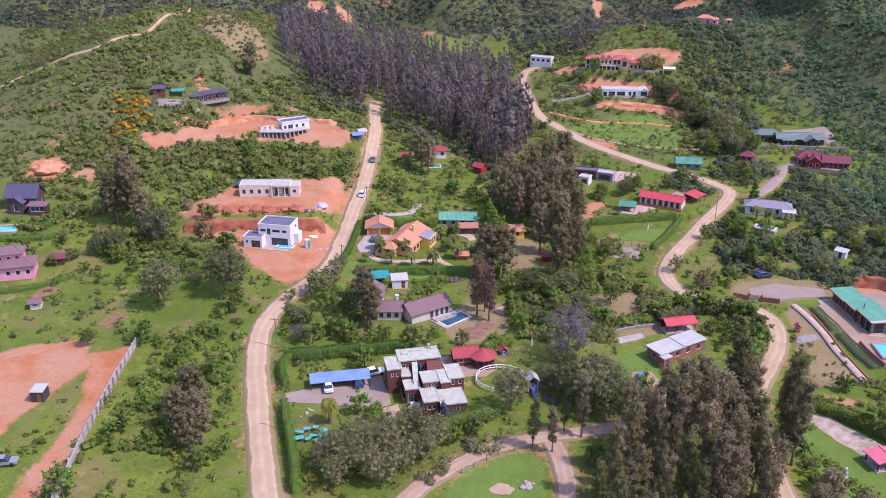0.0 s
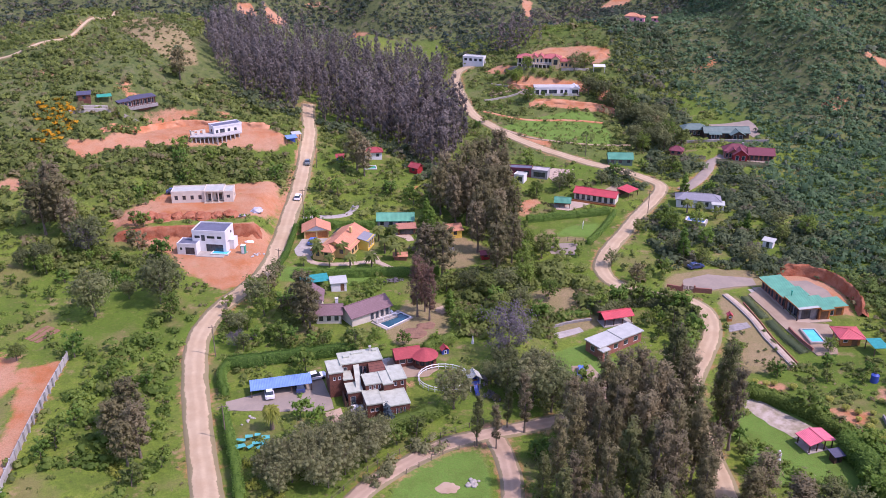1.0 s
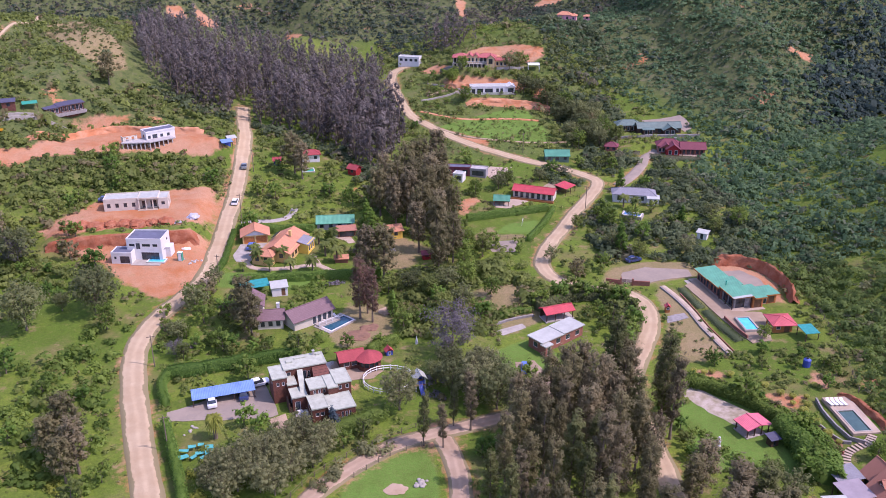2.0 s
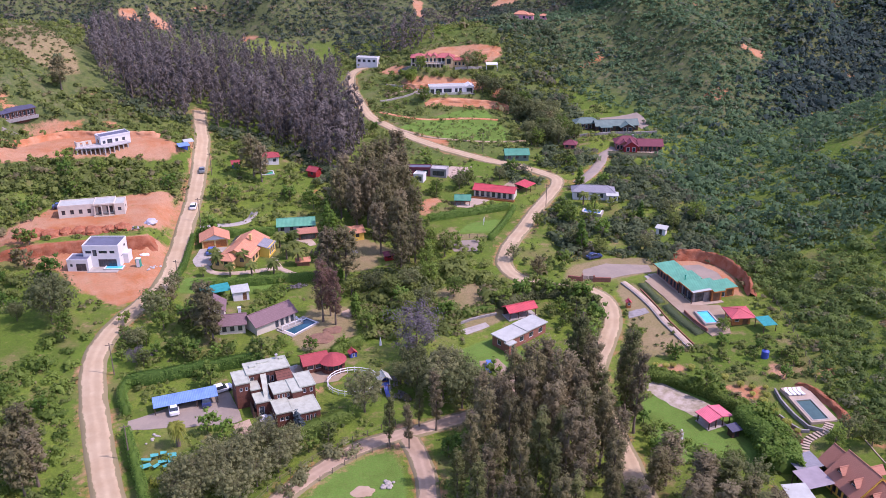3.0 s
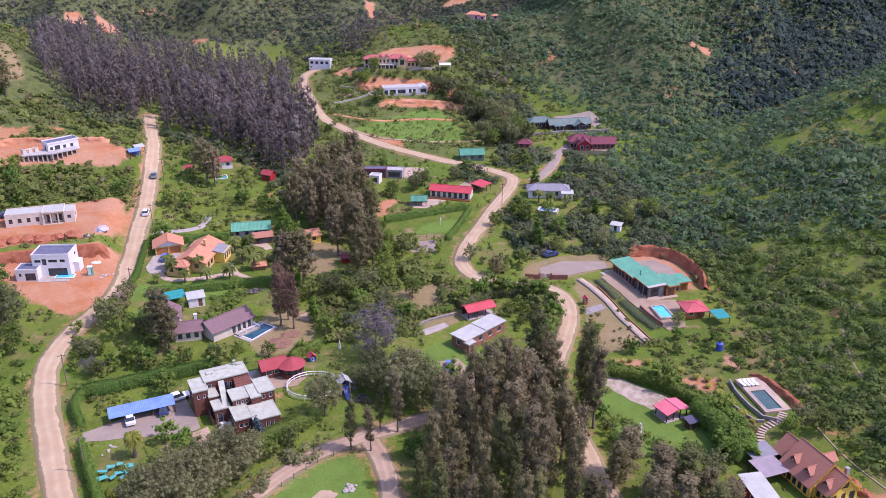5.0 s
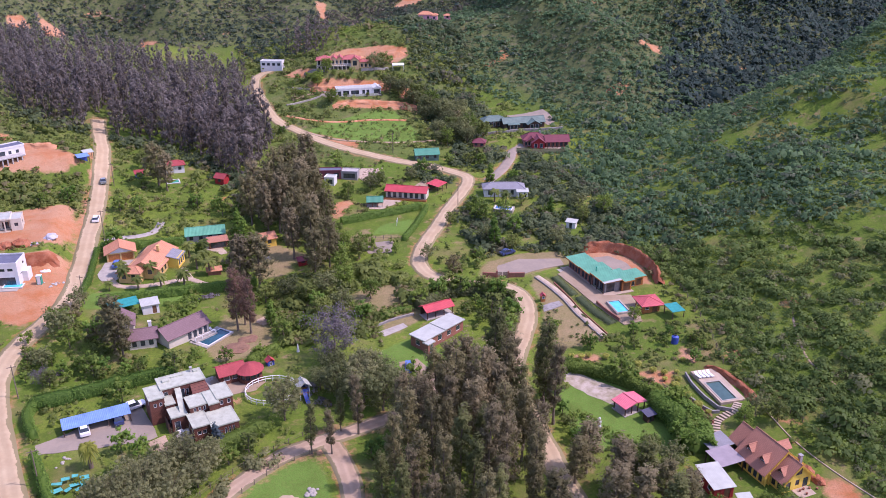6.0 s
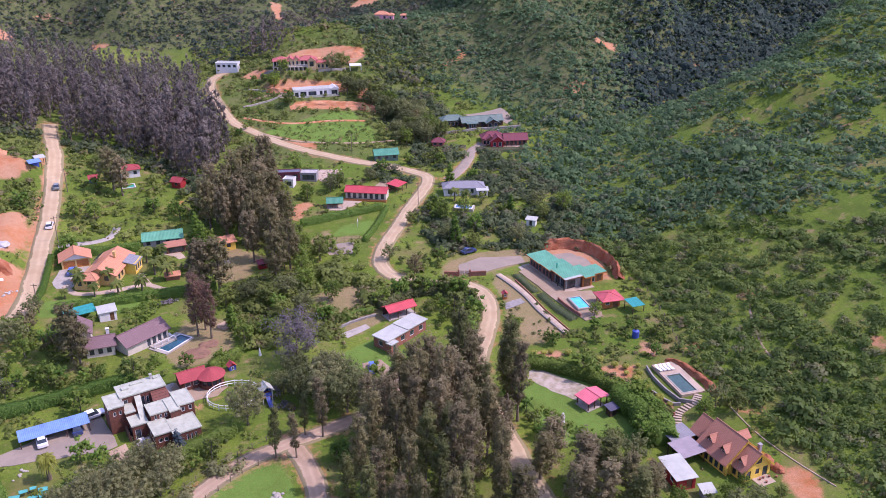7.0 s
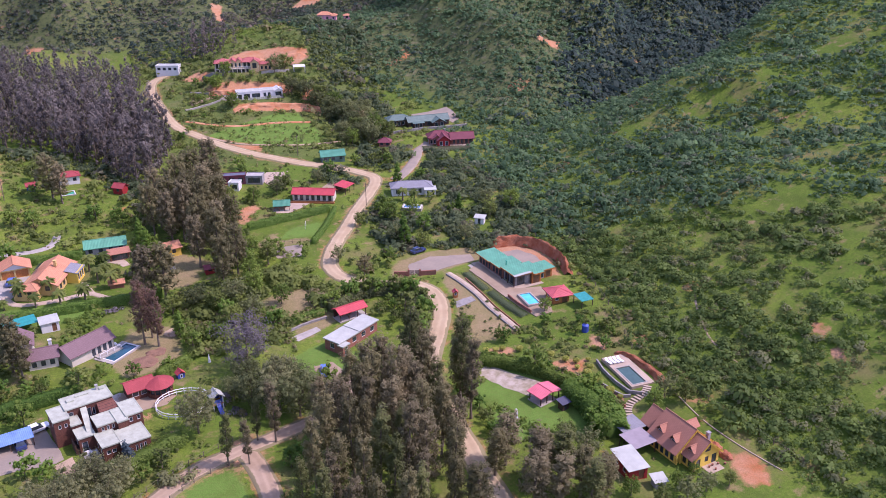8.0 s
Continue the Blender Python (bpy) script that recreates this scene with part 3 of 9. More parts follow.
def room(parent, x0, x1, y0, y1, h, mat, openings=None, z0=-1.2, thick=0.22, frame_mat=None, doors=(), base=0.0, door_mat=None):
    """Four walls with real openings; each opening gets a frame and a pane, or a door leaf when its side is named in doors with its number.
    openings: side -> list of (place along the wall, width, sill, height)."""
    openings = openings or {}
    jobs = []
    for side, (axis, far) in SIDES.items():
        if axis == 0:
            a, b, c0, c1 = x0, x1, (y1 - thick if far else y0), (y1 if far else y0 + thick)
        else:
            a, b, c0, c1 = y0 + thick, y1 - thick, (x1 - thick if far else x0), (x1 if far else x0 + thick)
        holes = []
        for k, (mid, w, sill, oh) in enumerate(sorted(openings.get(side, ()))):
            lo, hi = max(a + 0.1, mid - w / 2), min(b - 0.1, mid + w / 2)
            zb, zt = base + sill, min(base + sill + oh, h - 0.12)
            holes.append((lo, hi, zb, zt))
            jobs.append((axis, lo, hi, c0, c1, zb, zt, far, (side, k) in doors))
        us = sorted({a, b, *(q for o in holes for q in o[:2])})
        ws = sorted({z0, h, *(q for o in holes for q in o[2:])})
        solid = {}
        for i in range(len(us) - 1):
            for j in range(len(ws) - 1):
                u, w = (us[i] + us[i + 1]) / 2, (ws[j] + ws[j + 1]) / 2
                solid[i, j] = not any(o[0] < u < o[1] and o[2] < w < o[3] for o in holes)
        bm, made = BM(), {}

        def at(i, j, c):
            key = (i, j, c)
            if key not in made:
                made[key] = bm.verts.new((us[i], c, ws[j]) if axis == 0 else (c, us[i], ws[j]))
            return made[key]

        for (i, j), full in solid.items():
            if not full:
                continue
            for c in (c0, c1):
                bm.faces.new((at(i, j, c), at(i + 1, j, c), at(i + 1, j + 1, c), at(i, j + 1, c)))
            for (di, dj), ends in (((-1, 0), ((i, j), (i, j + 1))), ((1, 0), ((i + 1, j), (i + 1, j + 1))), ((0, -1), ((i, j), (i + 1, j))), ((0, 1), ((i, j + 1), (i + 1, j + 1)))):
                if not solid.get((i + di, j + dj), False):
                    (p, q), (r, s) = ends
                    bm.faces.new((at(p, q, c0), at(r, s, c0), at(r, s, c1), at(p, q, c1)))
        wall = part("wall", bm, mat, parent)
    for axis, lo, hi, c0, c1, zb, zt, far, is_door in jobs:
        mid = (c0 + c1) / 2
        if is_door:
            bm = BM()
            if axis == 0:
                box(bm, lo, hi, mid - 0.03, mid + 0.03, zb, zt)
            else:
                box(bm, mid - 0.03, mid + 0.03, lo, hi, zb, zt)
            part("door", bm, door_mat or M_DOOR, parent)
            continue
        bm = BM()
        s = 0.07
        cells = [(lo, hi, zb, zb + s), (lo, hi, zt - s, zt), (lo, lo + s, zb + s, zt - s), (hi - s, hi, zb + s, zt - s)]
        n = max(1, round((hi - lo) / 1.1))
        cells += [(lo + (hi - lo) * i / n - 0.03, lo + (hi - lo) * i / n + 0.03, zb + s, zt - s) for i in range(1, n)]
        q0, q1 = mid - 0.06, mid + 0.06
        for u0, u1, w0, w1 in cells:
            if axis == 0:
                box(bm, u0, u1, q0, q1, w0, w1)
            else:
                box(bm, q0, q1, u0, u1, w0, w1)
        win = part("window", bm, frame_mat or M_FRAME, parent)
        bm = BM()
        if axis == 0:
            box(bm, lo + s, hi - s, mid - 0.01, mid + 0.01, zb + s, zt - s)
        else:
            box(bm, mid - 0.01, mid + 0.01, lo + s, hi - s, zb + s, zt - s)
        part("pane", bm, M_GLASS, win)
    return wall


def flat_roof(parent, x0, x1, y0, y1, z, mat, over=0.0, rim=0.18, thick=0.2, rim_mat=None):
    bm = BM()
    box(bm, x0 - over + 0.14, x1 + over - 0.14, y0 - over + 0.14, y1 + over - 0.14, z, z + thick)
    roof = part("roof", bm, mat, parent)
    if rim > 0:
        bm = BM()
        a, b, c, d, t = x0 - over, x1 + over, y0 - over, y1 + over, 0.14
        for q in ((a, b, c, c + t), (a, b, d - t, d), (a, a + t, c + t, d - t), (b - t, b, c + t, d - t)):
            box(bm, *q, z - 0.02, z + thick + rim)
        part("parapet", bm, rim_mat or mat, parent)
    return roof


def mono_roof(parent, x0, x1, y0, y1, z_front, z_back, mat, over=0.3, thick=0.12):
    bm = BM()
    g = (z_back - z_front) / (y1 - y0)
    slab(bm, [(x0 - over, y0 - over, z_front - g * over), (x1 + over, y0 - over, z_front - g * over), (x1 + over, y1 + over, z_back + g * over), (x0 - over, y1 + over, z_back + g * over)], thick)
    return part("roof", bm, mat, parent)


def gable_roof(parent, x0, x1, y0, y1, z, rise, mat, over=0.4, axis="X", thick=0.14, wall_mat=None, ridge=True):
    """Two slopes, the gable walls under them and a ridge cap. axis: the ridge's direction."""
    swap = axis == "Y"
    if swap:
        x0, x1, y0, y1 = y0, y1, x0, x1
    mid, run = (y0 + y1) / 2, (y1 - y0) / 2
    drop = rise / run * over

    def at(x, y, h):
        return (y, x, h) if swap else (x, y, h)

    for s in (-1, 1):
        bm = BM()
        slab(bm, [at(x0 - over, mid + s * (run + over), z - drop + thick), at(x1 + over, mid + s * (run + over), z - drop + thick), at(x1 + over, mid, z + rise + thick), at(x0 - over, mid, z + rise + thick)], thick)
        part("roof_slope", bm, mat, parent)
    if ridge:
        bm = BM()
        tube(bm, at(x0 - over, mid, z + rise + thick), at(x1 + over, mid, z + rise + thick), 0.11)
        part("ridge_cap", bm, mat, parent)
    if wall_mat:
        for x in (x0, x1 - 0.2):
            bm = BM()
            v = [at(x + dx, y, h) for dx in (0, 0.2) for y, h in ((y0, z - 0.02), (y1, z - 0.02), (mid, z + rise - 0.02))]
            p = [bm.verts.new(c) for c in v]
            for f in ((0, 1, 2), (5, 4, 3), (0, 3, 4, 1), (1, 4, 5, 2), (2, 5, 3, 0)):
                bm.faces.new([p[i] for i in f])
            part("gable", bm, wall_mat, parent)


def hip_roof(parent, x0, x1, y0, y1, z, rise, mat, over=0.45, thick=0.14):
    a, b, c, d = x0 - over, x1 + over, y0 - over, y1 + over
    mx, my, run = (a + b) / 2, (c + d) / 2, min(b - a, d - c) / 2
    if b - a >= d - c:
        p, q = (a + run * 0.95, my), (b - run * 0.95, my)
        faces = (((a, c), (b, c), q, p), ((b, c), (b, d), q), ((b, d), (a, d), p, q), ((a, d), (a, c), p))
    else:
        p, q = (mx, c + run * 0.95), (mx, d - run * 0.95)
        faces = (((a, c), (b, c), p), ((b, c), (b, d), q, p), ((b, d), (a, d), q), ((a, d), (a, c), p, q))
    for f in faces:
        bm = BM()
        slab(bm, [(x, y, z + (rise if (x, y) in (p, q) else 0) + thick) for x, y in f], thick)
        part("roof_slope", bm, mat, parent)
    bm = BM()
    tube(bm, (*p, z + rise + thick), (*q, z + rise + thick), 0.1)
    for e, ends in ((p, ((a, c), (a, d)) if b - a >= d - c else ((a, c), (b, c))), (q, ((b, c), (b, d)) if b - a >= d - c else ((a, d), (b, d)))):
        for k in ends:
            tube(bm, (*e, z + rise + thick), (*k, z + thick), 0.08)
    part("ridge_cap", bm, mat, parent)


def posts(parent, places, h, mat, r=0.07, z0=-0.6, name="post"):
    for x, y in places:
        bm = BM()
        box(bm, x - r, x + r, y - r, y + r, z0, h)
        part(name, bm, mat, parent)


def plinth(parent, x0, x1, y0, y1, z, mat, name="terrace", z0=-1.2):
    bm = BM()
    box(bm, x0, x1, y0, y1, z0, z)
    return part(name, bm, mat, parent)


def chimney(parent, x, y, z0, z1, mat, r=0.25):
    bm = BM()
    box(bm, x - r, x + r, y - r, y + r, z0, z1)
    box(bm, x - r - 0.08, x + r + 0.08, y - r - 0.08, y + r + 0.08, z1, z1 + 0.1)
    part("chimney", bm, mat, parent)


def sheet(name, outline, mat, lift=0.1, label="", cuts=3, category="yard"):
    """A paved or strewn surface draped over the ground."""
    bm = BM()
    bm.faces.new([bm.verts.new((x, y, 0)) for x, y in outline])
    bmesh.ops.triangulate(bm, faces=bm.faces)
    for _ in range(cuts):
        long = [e for e in bm.edges if e.calc_length() > 2.2]
        if not long:
            break
        bmesh.ops.subdivide_edges(bm, edges=long, cuts=1, use_grid_fill=True)
    rim = [v for v in bm.verts if v.is_boundary]
    for v in rim:
        v.co.x += 0.35 * noise.noise((v.co.x * 0.6, v.co.y * 0.6, 1))
        v.co.y += 0.35 * noise.noise((v.co.x * 0.6, v.co.y * 0.6, 5))
    for v in bm.verts:
        v.co.z = float(height(v.co.x, v.co.y)) + (lift if v not in rim else lift * 0.6)
    edge = bmesh.ops.extrude_edge_only(bm, edges=[e for e in bm.edges if e.is_boundary])
    for v in edge["geom"]:
        if isinstance(v, bmesh.types.BMVert):
            v.co.z -= 0.4
    ob = part(name, bm, mat)
    return tagged(ob, label, category, kind="structure")


# ---- colours of the buildings ----
M_BROWN = planks("reddish brown boards", (0.16, 0.062, 0.042), 0.2)
M_WHITE = plaster("white render", (0.66, 0.65, 0.63), 0.8, 0.1)
M_CREAM = plaster("cream render", (0.60, 0.54, 0.44), 0.85, 0.15)
M_ROOFWHITE = sheeting("white painted roofing", (0.45, 0.465, 0.405), 0.3, "X", 0.5, 0.2, ribs=0.12)
M_BLUE = sheeting("blue roofing sheet", (0.17, 0.30, 0.56), 0.3, "X", 0.5, 0.3)
M_REDROOF = sheeting("red roofing sheet", (0.54, 0.068, 0.078), 0.3, "X", 0.45, 0.2)
M_CABINROOF = sheeting("red hipped roofing sheet", (0.56, 0.105, 0.11), 0.3, "X", 0.5, 0.25)
M_PINKROOF = sheeting("faded pink roofing sheet", (0.74, 0.17, 0.21), 0.3, "X", 0.5, 0.2)
M_CRIMSON = roof_tiles("crimson shingles", (0.37, 0.065, 0.068))
M_VILLAROOF = roof_tiles("faded red tiles", (0.44, 0.125, 0.115))
M_VILLAWALL = plaster("pale yellow render", (0.66, 0.47, 0.26), 0.85, 0.15)
M_MAROON = roof_tiles("maroon shingles", (0.205, 0.128, 0.13))
M_WINE = roof_tiles("wine red shingles", (0.20, 0.055, 0.07))
M_ORANGE = roof_tiles("orange clay tiles", (0.56, 0.25, 0.14))
M_RUST = roof_tiles("rust brown shingles", (0.42, 0.185, 0.118), worn=0.2)
M_GREENROOF = sheeting("sea green roofing sheet", (0.10, 0.35, 0.215), 0.35, "X", 0.45, 0.25)
M_BARNROOF = sheeting("dark green roofing sheet", (0.06, 0.27, 0.17), 0.35, "X", 0.45, 0.25)
M_DKGREEN = sheeting("dark green roofing", (0.12, 0.19, 0.16), 0.35, "X", 0.5, 0.3)
M_SLATE = roof_tiles("blue grey slates", (0.085, 0.085, 0.13))
M_GREYROOF = roof_tiles("grey shingles", (0.25, 0.25, 0.27))
M_MEMBRANE = plaster("dark roof membrane", (0.13, 0.14, 0.19), 0.8, 0.3)
M_YELLOW = plaster("yellow render", (0.78, 0.52, 0.09), 0.85, 0.12)
M_OCHRE = plaster("ochre render", (0.62, 0.42, 0.16), 0.85, 0.15)
M_PINK = plaster("pink render", (0.66, 0.30, 0.36), 0.85, 0.12)
M_WOOD = planks("orange varnished boards", (0.46, 0.17, 0.05), 0.18)
M_DARKWOOD = planks("dark boards", (0.09, 0.05, 0.035), 0.18)
M_PLUM = planks("dark plum boards", (0.105, 0.062, 0.068), 0.2)
M_GREYWALL = plaster("grey render", (0.30, 0.29, 0.29), 0.85, 0.2)
M_REDWALL = planks("red boards", (0.36, 0.03, 0.03), 0.18)
M_TARP = plaster("turquoise shade cloth", (0.012, 0.275, 0.255), 0.6, 0.35, 1.5)
M_PAVE = plaster("pale paving", (0.39, 0.355, 0.305), 0.85, 0.3)
M_PINKPAVE = plaster("pinkish tan paving", (0.43, 0.335, 0.25), 0.85, 0.25)
M_TANPATH = earth("tan gravel path", (0.50, 0.40, 0.30), (0.41, 0.315, 0.225), 0.8, 0.05)
M_BED = earth("dug brown soil", (0.23, 0.125, 0.075), (0.31, 0.18, 0.11), 0.8, 0.15)
M_STONE = plaster("grey stone wall", (0.30, 0.28, 0.26), 0.9, 0.4, 1.5, 0.08)
M_BRICK = plaster("brick red wall", (0.32, 0.13, 0.09), 0.9, 0.3, 1.5, 0.05)
M_PLASTIC = plaster("white plastic", (0.68, 0.68, 0.67), 0.4, 0.05)
M_BLUEPAINT = plaster("blue paint", (0.05, 0.09, 0.36), 0.5, 0.15)
M_TEAL = plaster("green plastic", (0.02, 0.30, 0.20), 0.5, 0.15)
M_RUBBER = plaster("black rubber", (0.02, 0.02, 0.02), 0.8, 0.2)


def water(name, c):
    m, t, b = nodes_of(name, 0.04, spec=0.5)
    n = noise_node(t, 1.2, 3, 0.6, place_of(t))
    t.links.new(ramp(t, n, (0.3, shade(c, 0.85)), (0.7, shade(c, 1.12))), b.inputs["Base Color"])
    bumped(t, b, n, 0.08, 0.05)
    return m


M_AQUA = water("bright pool water", (0.06, 0.50, 0.72))
M_DEEP = water("dark pool water", (0.018, 0.085, 0.12))
M_ALGAE = water("green pool water", (0.05, 0.10, 0.085))


def pool(label, x, y, yaw, w, d, mat, deck=0.6, deck_mat=None, apron=(0, 0, 0, 0), z=None, up=0.12):
    """A sunken basin: a rim of coping round the water, paving beyond it. apron: more paving to the W, E, S, N."""
    ob = thing("swimming_pool", label, "pool", x, y, yaw, z)
    a, b, c, e = w / 2 + deck + apron[0], w / 2 + deck + apron[1], d / 2 + deck + apron[2], d / 2 + deck + apron[3]
    bm = BM()
    for q in ((-a, b, -c, -d / 2), (-a, b, d / 2, e), (-a, -w / 2, -d / 2, d / 2), (w / 2, b, -d / 2, d / 2)):
        box(bm, *q, -0.9, up)
    part("deck", bm, deck_mat or M_PAVE, ob)
    bm = BM()
    for q in ((-w / 2 - 0.25, w / 2 + 0.25, -d / 2 - 0.25, -d / 2), (-w / 2 - 0.25, w / 2 + 0.25, d / 2, d / 2 + 0.25), (-w / 2 - 0.25, -w / 2, -d / 2, d / 2), (w / 2, w / 2 + 0.25, -d / 2, d / 2)):
        box(bm, *q, up - 0.1, up + 0.05)
    part("coping", bm, M_PLASTIC if deck_mat is None else M_PAVE, ob)
    bm = BM()
    box(bm, -w / 2, w / 2, -d / 2, d / 2, -0.8, up - 0.12)
    part("water", bm, mat, ob)
    return ob


def lounger(x, y, yaw, z=None):
    ob = thing("sun_lounger", "white plastic sun lounger beside a swimming pool", "lounger", x, y, yaw, z, "poolside loungers")
    bm = BM()
    box(bm, -0.32, 0.32, -0.95, 0.35, 0.27, 0.36)
    part("seat", bm, M_PLASTIC, ob)
    bm = BM()
    slab(bm, [(-0.32, 0.36, 0.36), (0.32, 0.36, 0.36), (0.32, 0.95, 0.75), (-0.32, 0.95, 0.75)], 0.08)
    part("backrest", bm, M_PLASTIC, ob)
    for px in (-0.26, 0.26):
        for py in (-0.8, 0.3):
            bm = BM()
            box(bm, px - 0.04, px + 0.04, py - 0.04, py + 0.04, 0, 0.27)
            part("leg", bm, M_PLASTIC, ob)
    return ob


def canopy(name, label, x, y, yaw, w, d, z_front, z_back, mat, post_mat, back=None):
    ob = thing(name, label, "canopy", x, y, yaw)
    mono_roof(ob, -w / 2, w / 2, -d / 2, d / 2, z_front, z_back, mat, 0.2, 0.06)
    n = max(2, round(w / 3.2) + 1)
    for i in range(n):
        px = -w / 2 + w * i / (n - 1)
        posts(ob, [(px, -d / 2)], z_front - 0.03, post_mat)
        posts(ob, [(px, d / 2)], z_back - 0.05, post_mat)
    if back:
        bm = BM()
        box(bm, -w / 2 + 0.1, w / 2 - 0.1, d / 2 - 0.3, d / 2 - 0.2, -0.6, z_back - 0.15)
        part("back_wall", bm, back, ob)
    return ob


# ---- the brown stepped house and its yard ----
M_ROOFPALE = plaster("weathered pale roof membrane", (0.43, 0.455, 0.355), 0.7, 0.3, 0.9)


def brown_house():
    ob = thing("stepped_house", "large reddish brown boarded house with stepped flat white roofs", "house", -3.4, 137.6, 12)
    blocks = ((-6.6, -4.0, 2.6, 7.2, 5.0, {"S": [(-5.7, 0.5, 3.4, 0.8), (-4.7, 0.5, 3.4, 0.8)], "W": even(2, 3, 7, 0.8, 3.2, 1.0)}),
              (-4.0, 4.0, 4.9, 9.1, 5.2, {"S": [(-3.2, 0.8, 3.6, 1.0), (-0.2, 0.7, 2.2, 2.2), (0.6, 0.5, 2.8, 1.4)], "E": even(2, 5.4, 8.8, 1.0, 3.4, 1.1)}),
              (-4.0, -2.4, 2.0, 4.9, 3.6, {"S": [(-3.2, 0.7, 1.6, 1.2)]}),
              (-3.9, -1.2, -1.6, 1.6, 2.9, {"S": [(-3.0, 1.0, 0.1, 2.0)], "W": even(1, -1.2, 1.4, 1.1, 0.9, 1.2)}),
              (-0.6, 2.6, -1.7, 2.0, 4.1, {"S": even(3, -0.2, 2.4, 0.45, 3.0, 0.8)}),
              (2.6, 4.3, -2.6, 1.9, 4.2, {"S": []}),
              (4.3, 7.1, -1.7, 3.2, 4.3, {"S": even(2, 4.4, 7.0, 0.6, 3.0, 0.9), "E": even(2, -1.4, 3, 0.9, 2.4, 1.1)}),
              (-1.3, 1.6, -6.3, -1.7, 2.8, {"S": [(-0.4, 0.7, 1.2, 0.8), (0.5, 0.7, 1.2, 0.8)], "W": even(2, -6, -2, 0.8, 0.9, 1.2)}),
              (1.6, 6.3, -7.6, -2.6, 2.7, {"S": [(3.9, 0.4, 0.8, 1.3), (4.6, 0.4, 0.8, 1.3), (5.3, 0.4, 0.8, 1.3)], "E": even(2, -7, -3, 1.0, 0.9, 1.1)}))
    for x0, x1, y0, y1, h, op in blocks:
        room(ob, x0, x1, y0, y1, h, M_BROWN, op, z0=-1.6)
        flat_roof(ob, x0, x1, y0, y1, h, M_ROOFPALE, 0.14, 0.07, 0.16)
    room(ob, 1.2, 4.0, 2.0, 4.9, 3.9, M_BROWN, {"S": even(1, 1.4, 3.8, 1.2, 3.0, 0.6)}, z0=-1.6)
    bm = BM()
    slab(bm, [(0.9, 1.7, 4.0), (4.3, 1.7, 4.0), (4.0, 4.8, 4.9), (1.2, 4.8, 4.9)], 0.14)
    part("boarded_roof", bm, M_BROWN, ob, "sloping reddish brown boarded roof")
    bm = BM()
    slab(bm, [(-2.2, -0.6, 3.05), (-1.2, -0.6, 3.05), (-0.4, 6.4, 5.35), (-1.5, 6.4, 5.35)], 0.12)
    part("stair_roof", bm, M_ROOFPALE, ob, "sloping white roof strip over a stair")
    room(ob, -2.2, -0.7, -0.4, 4.9, 2.9, M_BROWN, {"S": []}, z0=-1.6)
    for x, y, z, w, d in ((-2.6, 7.4, 5.4, 1.2, 0.9), (3.1, 8.3, 5.4, 0.7, 0.7), (-0.4, 8.2, 5.3, 2.2, 0.5)):
        bm = BM()
        box(bm, x - w / 2, x + w / 2, y - d / 2, y + d / 2, z - 0.3, z + 0.25)
        part("roof_box", bm, M_ROOFPALE, ob)
    chimney(ob, 2.4, 8.6, 5.2, 6.2, M_CONC, 0.18)
    bm = BM()
    box(bm, -4.6, -3.9, -1.4, 1.2, -1.2, 1.1)
    box(bm, -4.6, -4.4, -1.4, 1.2, 1.1, 1.9)
    part("balcony", bm, M_DARKWOOD, ob, "dark boarded balcony")
    plinth(ob, -3.8, -1.3, -5.0, -1.6, 0.15, M_PAVE)
    for x, y in ((-2.9, -2.6), (-2.1, -3.2)):
        bm = BM()
        box(bm, x - 0.5, x + 0.5, y - 0.35, y + 0.35, 0.15, 0.75)
        part("patio_bench", bm, M_PLASTIC, ob)
    return ob


brown_house()
sheet("gravel_yard", ((-30, 138.8), (-29.4, 136), (-19.4, 134.8), (-12.2, 134.2), (-9.6, 135), (-10.8, 140), (-12.5, 147), (-15, 146.5), (-26, 140.2)), M_GRAVEL, 0.12, "grey gravel parking yard beside a hedge")
sheet("house_patio", ((0.2, 145.2), (-0.6, 151), (4, 152.6), (8.6, 150.4), (10.6, 147), (8.4, 144), (3.2, 144)), M_DIRT, 0.14, "pale dirt and gravel patio between two buildings", category="patio")
sheet("house_patio", ((-2.8, 150.8), (1, 152), (3.6, 149.4), (3, 146.8), (-0.6, 147.4)), M_PAVE, 0.12, "pale paved patio behind a brown house", category="patio")
sheet("yard_path", ((-11.5, 133.8), (-8.4, 135.2), (-7.2, 131), (-9.6, 129.6)), M_TRACK, 0.1, "bare brown soil path beside a house", category="path")
canopy("carport", "long blue roofed carport on posts in a gravel yard", -19.9, 142.0, 10, 11.2, 2.8, 1.75, 2.15, M_BLUE, M_DARKWOOD, M_DARKWOOD)


